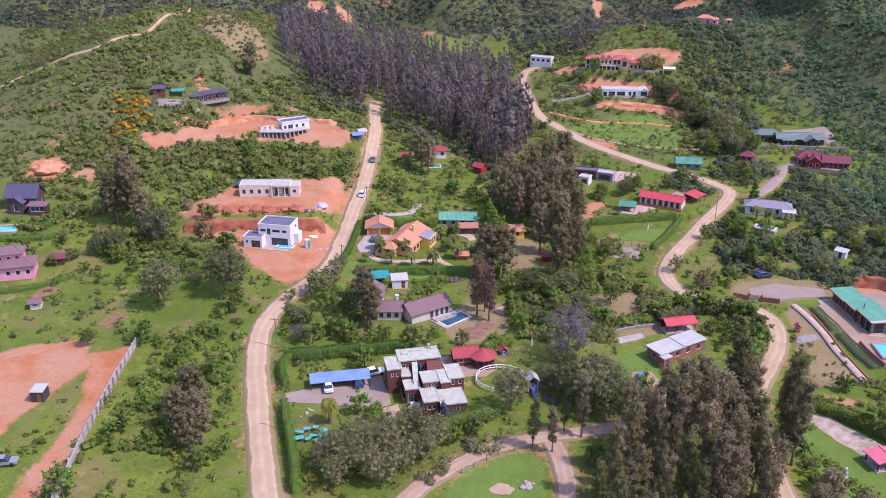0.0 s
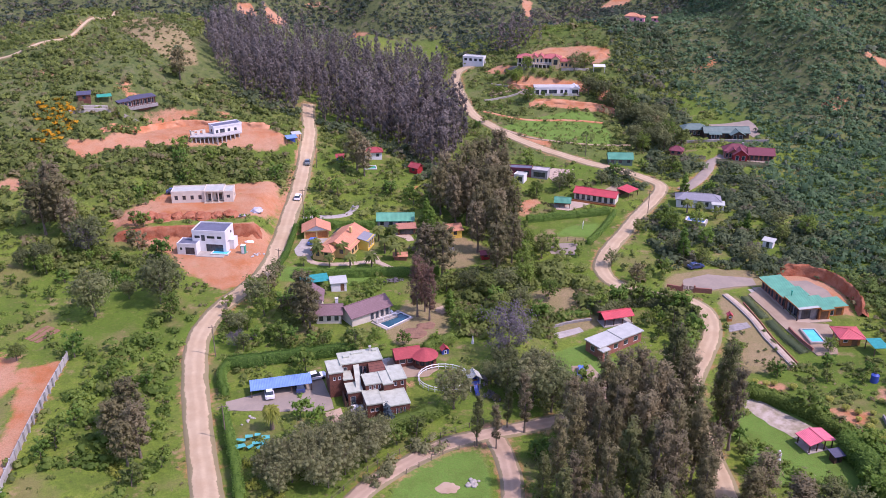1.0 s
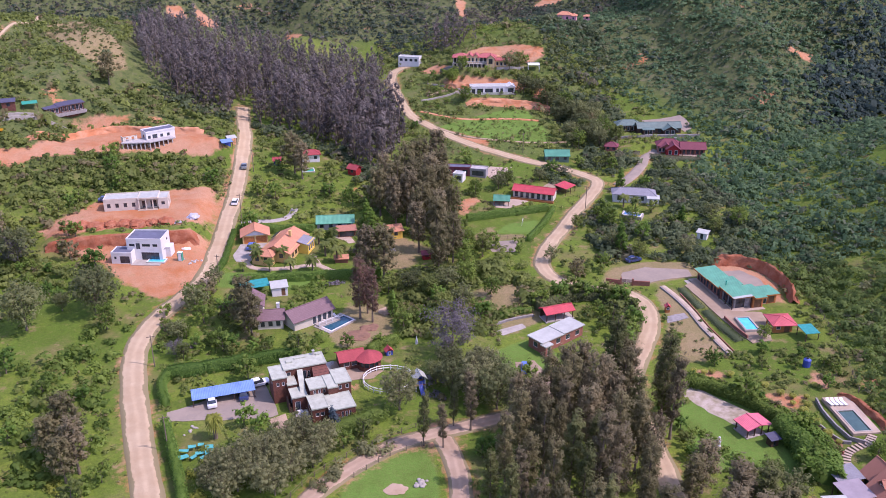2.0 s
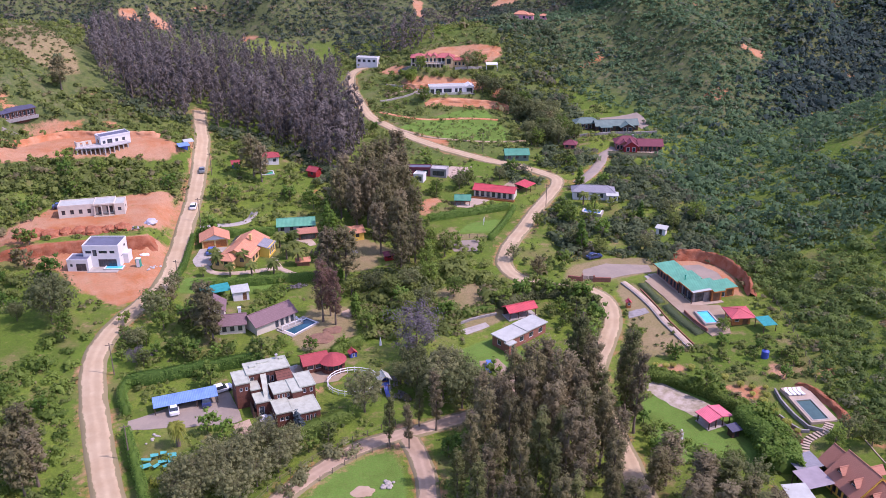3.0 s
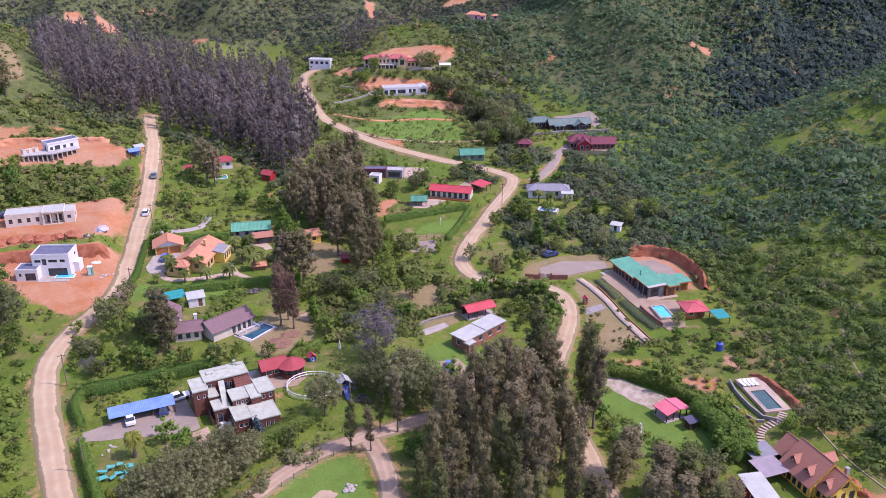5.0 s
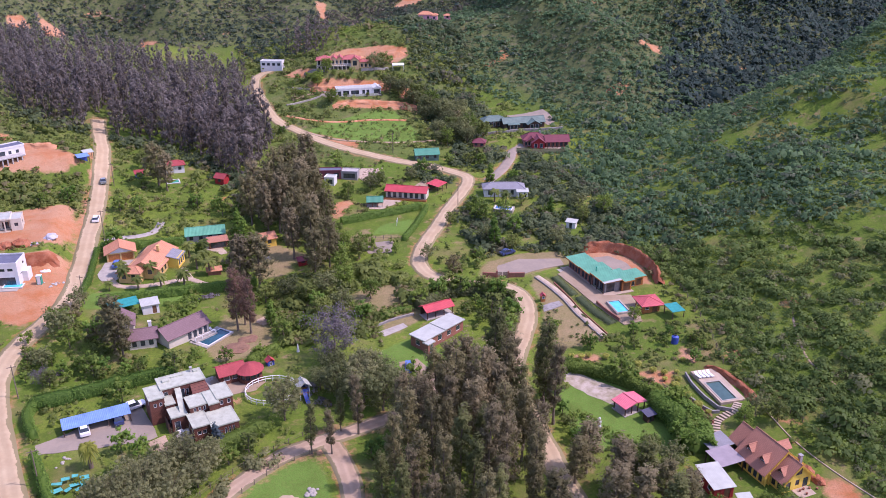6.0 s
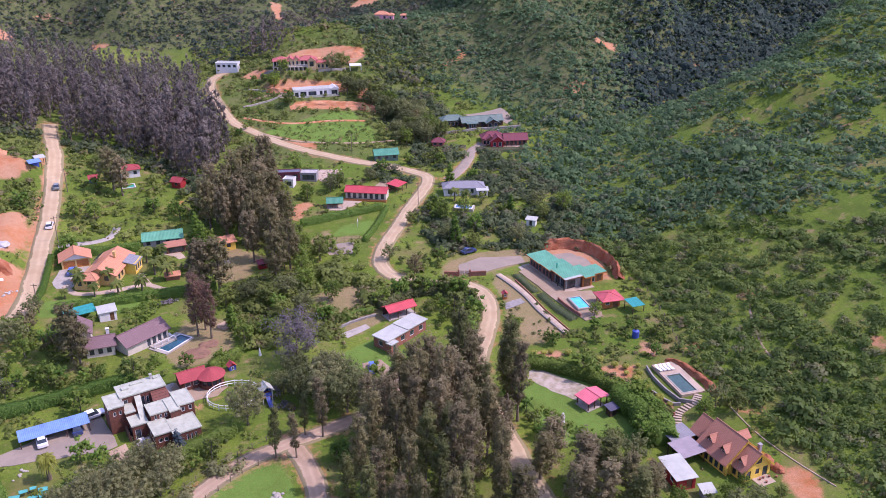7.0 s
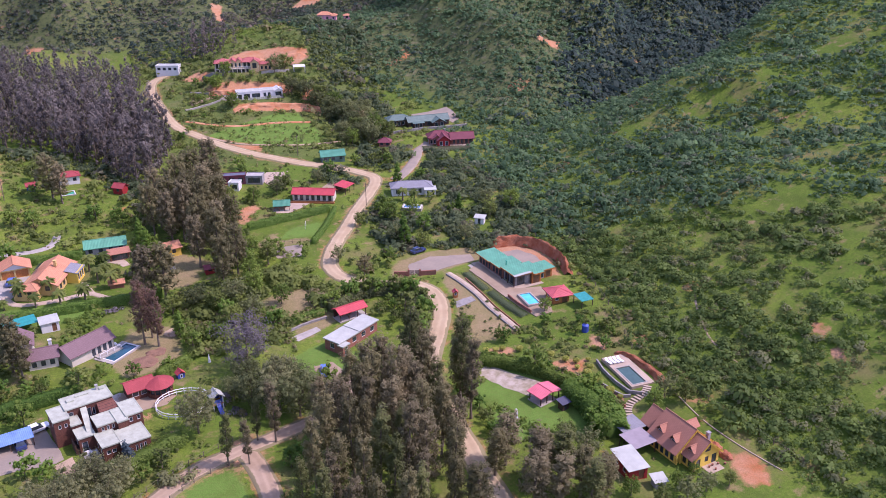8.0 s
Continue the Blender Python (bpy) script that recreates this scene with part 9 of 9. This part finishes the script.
GLADES = ((155, 120, 8), (166, 144, 8), (165, 166, 6), (132.3, 154.4, 5), (156, 146, 6), (115, 127, 3.5), (118.5, 131, 3), (128.5, 167.4, 4), (126, 175, 3), (133.4, 104, 6), (121, 85.5, 5), (127, 103.5, 4), (124.5, 96.6, 3.5), (122, 135, 2.5),
          (136, 209, 2.6), (139.5, 212, 2.6), (143.5, 215.5, 2.6), (147.5, 219, 2.6), (152, 222.5, 2.6), (156.5, 226.5, 3), (112, 117, 2.2), (110.9, 109, 2), (143, 112, 5), (176, 128, 8), (185, 158, 8), (140, 286, 5), (137.2, 276, 4.5), (134.6, 266, 4.5), (132, 256, 3.5), (138.6, 281, 5), (136, 271, 4.5),
          (160.4, 125, 7), (162, 152, 7), (178, 156, 8), (184, 216, 7), (205, 204, 9), (234, 199, 10), (155, 142, 5), (131.9, 167, 4), (128.4, 148, 3.5), (149, 219.5, 4), (139.6, 213, 4), (195, 212, 7), (245, 221, 9), (173.6, 221, 6), (198, 178, 9), (188, 149, 8), (181, 182, 7), (213, 177, 9))
THICK = ((114, 150, 8), (137, 142, 8), (106, 112, 6), (119, 107, 5), (108, 89, 6), (126, 221, 14), (124.7, 195, 11), (151, 180, 13), (138, 179, 10), (108, 98, 5), (152, 205, 12), (170, 205, 16))


def crowding(x, y):
    """How close the slope's bushes stand: open glades and thick stretches."""
    out = np.zeros(len(x))
    for cx, cy, r in THICK:
        out += 0.5 * np.exp(-((x - cx) ** 2 + (y - cy) ** 2) / (r * r))
    out = np.minimum(out, 0.5)
    for cx, cy, r in GLADES:
        out -= 0.46 * np.exp(-((x - cx) ** 2 + (y - cy) ** 2) / (r * r))
    return out


def mountain(x, y):
    return mountain_rise(x, y) > 1.6


def west_hill(x, y):
    return (bump(x, y, -132, 372, 66, 88) > 0.1) & (x < -24)


p, g = sow(25000, (97, 330, 62, 290), 1, lambda x, y, r: east_slope(x, y) & (0.5 * patchy(x, y, 0.04, 4) + 0.6 * patchy(x, y, 0.11, 8) + 0.8 * crowding(x, y) + r.uniform(-0.5, 0.5, len(x)) > -0.14), 0.8)
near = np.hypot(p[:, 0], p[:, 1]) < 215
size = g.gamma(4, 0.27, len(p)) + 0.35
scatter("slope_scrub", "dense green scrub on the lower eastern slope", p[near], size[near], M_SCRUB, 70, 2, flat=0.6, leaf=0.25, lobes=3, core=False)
# Past 215 m the scrub takes the leaf colour with haze in it.
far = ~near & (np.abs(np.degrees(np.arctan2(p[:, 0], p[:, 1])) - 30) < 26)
scatter("hillside_scrub", "dense green scrub covering the upper eastern slope", p[far], size[far] * 1.2, M_HAZESCRUB, 22, 3, flat=0.58, leaf=0.35, lobes=2, core=False)
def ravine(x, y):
    """1 along the bed and the far wall of the ravine, where dark woodland stands with shade in its leaf colour."""
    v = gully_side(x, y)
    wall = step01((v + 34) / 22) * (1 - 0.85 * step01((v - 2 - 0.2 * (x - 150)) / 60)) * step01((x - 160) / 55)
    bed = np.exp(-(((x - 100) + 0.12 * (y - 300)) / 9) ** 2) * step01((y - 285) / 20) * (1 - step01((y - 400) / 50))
    # The high flank joins in: its shade is also given by leaf colour.
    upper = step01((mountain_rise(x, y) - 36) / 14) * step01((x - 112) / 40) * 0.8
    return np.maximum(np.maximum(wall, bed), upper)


LIME = ((139, 284, 6), (137, 275, 5), (136, 330, 8), (157, 338, 10), (163, 324, 7), (122, 322, 7), (133, 309, 7), (152, 292, 6), (135, 268, 5), (130, 254, 5), (112, 336, 9))


def lime(x, y):
    return sum(np.exp(-((x - cx) ** 2 + (y - cy) ** 2) / (r * r)) for cx, cy, r in LIME)


p, g = sow(98000, (-265, 430, 235, 545), 3, lambda x, y, r: mountain(x, y) & (inside(x, y, STAND, 1) < 0.5) & (np.abs(np.degrees(np.arctan2(x, y)) - 12) < 42)
           & (0.5 * patchy(x, y, 0.02, 14) + 0.5 * patchy(x, y, 0.07, 18) + 0.7 * ravine(x, y) - 0.36 * lime(x, y) + r.uniform(-0.5, 0.5, len(x)) > np.where(x > 95, -0.44, -0.16)))
size = (g.gamma(4, 0.2, len(p)) + 0.5) * (1 + 0.35 * ravine(p[:, 0], p[:, 1]))
# Plants that get the leaf colour with shade in it.
darkened = ravine(p[:, 0], p[:, 1]) + 0.5 * patchy(p[:, 0], p[:, 1], 0.045, 61) > g.uniform(0.12, 1.05, len(p))
green = ~darkened & (p[:, 0] > 84) & (p[:, 1] < 425)
brown = ~darkened & ~green & (patchy(p[:, 0], p[:, 1], 0.03, 51) + g.uniform(-0.3, 0.3, len(p)) > 0.16)
scatter("ravine_wood", "dense evergreen wood in a mountain ravine, shade put into its dark leaves", p[darkened], size[darkened] * 1.25, M_RAVINESHADE, 10, 44, flat=0.85, leaf=0.52, lobes=2, core=False)
scatter("green_scrub", "dense scrub in haze tinted blue green on a spur above the lodges", p[green], size[green] * 1.15, M_HAZESCRUB, 12, 46, flat=0.72, leaf=0.46, lobes=2, core=False)
plain = ~darkened & ~brown & ~green
scatter("mountain_scrub", "dense scrub with haze in its grey green, covering the far mountain slopes", p[plain], size[plain], M_DARKSCRUB, 9, 4, flat=0.7, leaf=0.58, lobes=1, core=False)
scatter("thorn_scrub", "brownish thorn scrub on dry mountain spurs", p[brown], size[brown] * 0.9, M_THORN, 8, 45, flat=0.7, leaf=0.56, lobes=1, core=False)
p, g = sow(9000, (-200, -22, 230, 440), 5, lambda x, y, r: west_hill(x, y) & ~inside(x, y, STAND, 1).astype(bool) & (0.6 * patchy(x, y, 0.04, 24) + 0.5 * patchy(x, y, 0.13, 28) + r.uniform(-0.4, 0.4, len(x)) > -0.26), 0.8)
scatter("western_scrub", "green scrub scattered over the western hill", p, g.gamma(5, 0.25, len(p)) + 0.35, M_SHRUB, 15, 6, leaf=0.46, lobes=2, core=False)
p, g = sow(9000, (-125, 118, 96, 400), 7, lambda x, y, r: ~east_slope(x, y) & ~((x < -41) & (y < 185) & (r.uniform(0, 1, len(x)) < 0.45)) & ~mountain(x, y) & ~inside(x, y, STAND, 1).astype(bool) & (patchy(x, y, 0.07, 34) + 0.6 * patchy(x, y, 0.2, 38) + r.uniform(-0.35, 0.35, len(x)) > -0.16), 1.2)
scatter("valley_shrubs", "mixed green shrubs between the valley gardens", p, g.gamma(3, 0.27, len(p)) + 0.3, M_SHRUB, 28, 8, leaf=0.38, lobes=2, core=False)
p, g = sow(7000, (-115, 150, 70, 290), 9, lambda x, y, r: (patchy(x, y, 0.15, 64) + r.uniform(-0.5, 0.5, len(x)) > 0), 0.4)
scatter("low_tufts", "small green tufts and weeds in grass", p, g.gamma(3, 0.11, len(p)) + 0.15, M_WEED, 7, 10, leaf=0.55, lobes=1, core=False)
p, g = sow(760, (17, 50, 160, 192), 11, lambda x, y, r: patchy(x, y, 0.12, 44) > -0.25, 1.2)
scatter("thicket", "dense green thicket in a dip of the valley", p, g.gamma(6, 0.22, len(p)) + 0.4, M_SHRUB, 60, 12, leaf=0.33, lobes=3, core=False)
p, g = sow(1700, (72, 122, 180, 264), 17, lambda x, y, r: (patchy(x, y, 0.09, 74) + r.uniform(-0.3, 0.3, len(x)) > -0.15), 2.4)
scatter("east_thicket", "dense shrubs and small trees beside the winding road", p, g.gamma(5, 0.28, len(p)) + 0.4, M_COPSE, 56, 18, leaf=0.31, lobes=3, core=False)
p, g = sow(4200, (-30, 128, 280, 436), 21, lambda x, y, r: (mountain_rise(x, y) < 2.2) & ~inside(x, y, STAND, 1).astype(bool) & (patchy(x, y, 0.1, 84) + 0.5 * patchy(x, y, 0.03, 86) + r.uniform(-0.3, 0.3, len(x)) > -0.32), 1.2)
scatter("spur_shrubs", "shrubs and small trees on the spur and valley head", p, g.gamma(4, 0.26, len(p)) + 0.3, M_SHRUB, 18, 22, leaf=0.42, lobes=2, core=False)
p, g = sow(300, (92, 118, 262, 330), 19, lambda x, y, r: (x < 106) | (y > 308), 1.4)
scatter("lodge_thicket", "dark shrubs and small trees round the lodges", p, g.gamma(6, 0.3, len(p)) + 0.5, M_COPSE, 40, 20, leaf=0.34, lobes=3, core=False)
p, g = sow(1050, (-116, -30, 192, 268), 25, lambda x, y, r: (y > 243 - 0.9 * np.maximum(0, -64 - x)) & (patchy(x, y, 0.08, 94) + r.uniform(-0.3, 0.3, len(x)) > -0.3), 1.0)
scatter("west_thicket", "dense green shrubs on the slope between building terraces", p, g.gamma(4, 0.3, len(p)) + 0.4, M_SHRUB, 30, 26, leaf=0.36, lobes=2, heart=0.5)
p, g = sow(340, (-92, -54, 188, 228), 31, lambda x, y, r: ((inside(x, y, ((-90, 207), (-76, 213), (-64, 205), (-55, 191), (-66, 192), (-83, 195)), 0.5) > 0.5) | (inside(x, y, ((-82, 228), (-70, 228), (-69, 215), (-76, 213)), 0.5) > 0.5)) & (patchy(x, y, 0.14, 108) + r.uniform(-0.3, 0.3, len(x)) > -0.25), 0.8)
scatter("terrace_thicket", "dense green shrubs below a red earth terrace", p, g.gamma(5, 0.27, len(p)) + 0.4, M_SHRUB, 34, 32, leaf=0.38, lobes=3)
p, g = sow(620, (80, 110, 112, 158), 27, lambda x, y, r: (beyond_fence(x, y) < 0) & (patchy(x, y, 0.2, 98) + r.uniform(-0.3, 0.3, len(x)) > -0.05), 0.8)
scatter("field_shrubs", "small shrubs dotted over a rough sloping field", p, g.gamma(4, 0.15, len(p)) + 0.2, M_SHRUB, 24, 28, leaf=0.42, lobes=2)
p, g = sow(1500, (97, 142, 70, 200), 29, lambda x, y, r: (beyond_fence(x, y) > 0.6) & (beyond_fence(x, y) < 24) & (patchy(x, y, 0.11, 104) + 0.8 * crowding(x, y) + r.uniform(-0.3, 0.3, len(x)) > np.where(beyond_fence(x, y) < 9, -0.35, -0.08)), 0.6)
scatter("fence_scrub", "dense green scrub beyond the garden fences", p, g.gamma(5, 0.21, len(p)) + 0.35, M_SCRUB, 80, 30, flat=0.6, leaf=0.25, lobes=3, core=False)
p, g = sow(120, (-60, -40, 104, 186), 15, lambda x, y, r: patchy(x, y, 0.1, 54) > -0.15, 1.0)
scatter("roadside_shrubs", "green shrubs and young trees beside the dirt road", p, g.gamma(5, 0.25, len(p)) + 0.3, M_LEAF, 56, 16, leaf=0.32, lobes=4)
p = np.array([(-106.3, 276.8), (-101.7, 279.7), (-98.8, 275.9), (-101.5, 272.4), (-98.1, 266.3), (-97.9, 268.9), (-100, 277.6), (-99.9, 273.7), (-98.9, 262.7), (-104.7, 275.1), (-97.2, 267.1), (-102, 270), (-101, 265), (-96, 271), (-106, 271), (-103, 260), (-99, 277)])
scatter("blossom_shrubs", "shrubs in orange yellow bloom on a hillside", np.concatenate([p, p + (1.6, 1.1), p + (-1.2, 1.9)]), np.full(51, 1.35), M_BLOOM, 40, 13, leaf=0.5, lobes=3)
p = np.array([(-80 + 4.2 * i + 0.6 * j, 186 - 4.0 * j + 0.3 * i) for i in range(4) for j in range(5)])
scatter("orchard_bushes", "rows of small round orchard bushes in grass", p + np.random.default_rng(4).normal(size=p.shape) * 0.5, np.random.default_rng(5).uniform(0.6, 1.1, len(p)), M_LEAF, 70, 14, category="orchard")
g = np.random.default_rng(77)
p = np.stack([g.uniform(71, 85, 70), g.uniform(132, 158, 70)], 1)
p = p[(inside(p[:, 0], p[:, 1], DRY[2], 0.5) > 0.6) & clear_of_things(p[:, 0], p[:, 1], 0.8)]
scatter("field_tufts", "dark tufts and weeds in a dry tan field", p, g.gamma(3, 0.14, len(p)) + 0.2, M_WEED, 18, 78, leaf=0.45, lobes=2)
p = np.stack([g.uniform(62, 70, 46), g.uniform(107, 120, 46)], 1)
p = p[(p[:, 0] < 69.5 - 0.25 * (p[:, 1] - 107)) & clear_of_things(p[:, 0], p[:, 1], 0.8)]
scatter("lawn_shrubs", "low green shrubs at the edge of a lawn", p, g.gamma(3, 0.2, len(p)) + 0.25, M_LEAF, 24, 79, leaf=0.42, lobes=2)
p = np.stack([g.uniform(-106, -66, 560), g.uniform(321, 387, 560)], 1)
p = p[inside(p[:, 0], p[:, 1], DRY[5], 0.5) > 0.6]
scatter("hilltop_tufts", "sparse tufts and low bushes on a dry brown hilltop", p, g.gamma(3, 0.2, len(p)) + 0.25, M_WEED, 10, 80, leaf=0.5, lobes=1)
p = np.stack([g.uniform(42, 88, 420), g.uniform(286, 325, 420)], 1)
p = p[(inside(p[:, 0], p[:, 1], LAWN[-1], 0.5) > 0.6) & clear_of_things(p[:, 0], p[:, 1], 0.8)]
scatter("meadow_tufts", "dark tufts and low bushes on a green meadow", p, g.gamma(2.5, 0.2, len(p)) + 0.2, M_SHRUB, 12, 81, leaf=0.45, lobes=1, core=False)
p = np.array([(-4.7, 186.4), (-2.7, 188.4), (-1, 186), (-6, 183.4), (-4, 184.4), (-0.4, 188.6), (-3.4, 182.6), (-6.6, 186.6), (-9, 176.6), (-6, 174.4), (-8.2, 160.2), (-5.6, 159.4), (-2.8, 160.2), (-12, 160.6), (-14.4, 161.6), (-0.4, 161.2), (-10.6, 158.2), (-7, 157.6), (-3.4, 157.4), (13, 181), (15, 183.6), (11.8, 178.6), (16.2, 179.6), (13.8, 186), (17.4, 184.6), (16.6, 176), (18, 173.6)])
scatter("garden_shrubs", "mixed leafy garden shrubs between the houses", p, g.gamma(6, 0.16, len(p)) + 0.5, M_LEAF, 60, 82, leaf=0.32, lobes=3, core=False)
p = np.array([(18.5, 139.5), (19.6, 137.4), (19.7, 142.2), (20.1, 135), (21.6, 140.7), (1, 187), (2.6, 188), (3.8, 187.4), (-29.4, 160.4), (-27.6, 161.6)])
scatter("purple_shrubs", "dusty purple grey twiggy garden shrubs", p, np.full(len(p), 1.4), M_DRYLEAF, 60, 83, leaf=0.3, lobes=3, core=False)
p = np.array([(-58.8, 154.8), (-53.6, 151.2), (-49.7, 155.3), (-47.3, 160.9), (-43.5, 152.2), (-48.1, 145.4), (-43.2, 142.9), (-54.7, 144.1), (-57.3, 141.2), (-41, 136), (-50.1, 160.7), (-54.2, 158.3), (-52.4, 147), (-47.3, 168.6), (-50.2, 169.1), (-45.4, 147.6), (-46, 156), (-51, 141.4), (-55.6, 137.6), (-40.4, 129.4)])
scatter("roadside_bushes", "lush fresh green bushes beside the dirt road", p, g.gamma(8, 0.17, len(p)) + 0.95, M_LEAF, 120, 84, leaf=0.27, lobes=4, core=False)
p = np.array([(-80.9, 175.6), (-75.3, 172.6), (-77.7, 168.2), (-82.9, 174.2), (-74.3, 180.3), (-75.6, 185.8), (-73.1, 186.1), (-77.4, 184), (-81.9, 168.8), (-84.1, 181.6), (-83.2, 186.3), (-88.8, 175), (-76, 170.6), (-80, 166.4), (-73.4, 176.9)])
scatter("orchard_bushes", "small round dark orchard bushes in grass", p, g.uniform(0.7, 1.25, len(p)), M_LEAF, 60, 85, category="orchard", leaf=0.3, core=False)
p = np.array([(-0.6, 116.2), (5.2, 120.4), (8.9, 121.2), (-2.4, 112.6), (0.4, 117.6), (6.8, 120.9), (-1.4, 114.6)])
scatter("track_bushes", "grey olive bushes along a brown dirt track", p, g.uniform(1.5, 2.5, len(p)), M_OLIVE, 120, 86, leaf=0.25, lobes=3, core=False)
p = np.array([(-22.7, 120.1), (-21.6, 122.7), (-20.2, 117.9), (-21.4, 125.4), (-21.1, 114), (-18.7, 111.9), (-20.6, 110.4), (-16.8, 110.4), (-45.4, 119.6), (-44.5, 118)])
scatter("lime_bushes", "fresh yellow green garden bushes", p, g.uniform(0.9, 1.7, len(p)), M_LIME, 90, 87, leaf=0.26, lobes=3, core=False)
edge_line = spline(((-68, 340), (-58, 322), (-46, 314), (-38, 309.6), (-27, 307), (-17, 297), (-5, 292), (6, 283), (16, 262), (19, 250)), 0.35)
p = np.array([(q.x, q.y) for q in edge_line]) + g.normal(size=(len(edge_line), 2)) * (2.6, 2.2)
p = p[clear_of_things(p[:, 0], p[:, 1], 0.9)]
scatter("wood_edge_bushes", "dark green bushes along the edge of a eucalyptus wood", p, g.gamma(5, 0.26, len(p)) + 0.5, M_COPSE, 34, 88, leaf=0.36, lobes=3, core=False)
p, g = sow(2600, (-90, 66, 392, 452), 91, lambda x, y, r: (mountain_rise(x, y) < 2.4) & (inside(x, y, STAND, 1) < 0.5) & (inside(x, y, STAND_NORTH, 1) < 0.5) & (r.uniform(0, 1, len(x)) < 0.85), 1.2)
scatter("valley_head_scrub", "dark green scrub at the head of the valley", p, g.gamma(4, 0.24, len(p)) + 0.5, M_DARKSCRUB, 12, 92, leaf=0.46, lobes=2, core=False)
p, g = sow(420, (-21, 20, 222, 300), 93, lambda x, y, r: (inside(x, y, ((-20, 232), (-19, 300), (-14, 292), (-2, 288), (10, 272), (16, 256), (18, 236), (14, 224), (2, 226)), 1) > 0.5) & (patchy(x, y, 0.12, 97) + r.uniform(-0.3, 0.3, len(x)) > -0.1), 1.2)
scatter("meadow_shrubs", "mixed leafy shrubs in a rough meadow", p, g.gamma(4, 0.26, len(p)) + 0.4, M_SHRUB, 36, 94, leaf=0.34, lobes=3, core=False)
GULLY = ((95, 322), (104, 314), (116, 318), (127, 334), (131, 372), (124, 408), (102, 410), (103, 380), (101, 352))
p = fill(GULLY, 2.0, g)
p = p[clear_of_things(p[:, 0], p[:, 1], 1.0) & (g.uniform(0, 1, len(p)) < 0.85 - 0.7 * np.minimum(1, lime(p[:, 0], p[:, 1])))]
scatter("gully_wood", "dark evergreen trees and scrub in a gully behind the lodges", p, g.gamma(5, 0.24, len(p)) + 0.6, M_COPSE, 26, 95, leaf=0.38, lobes=3, core=False)
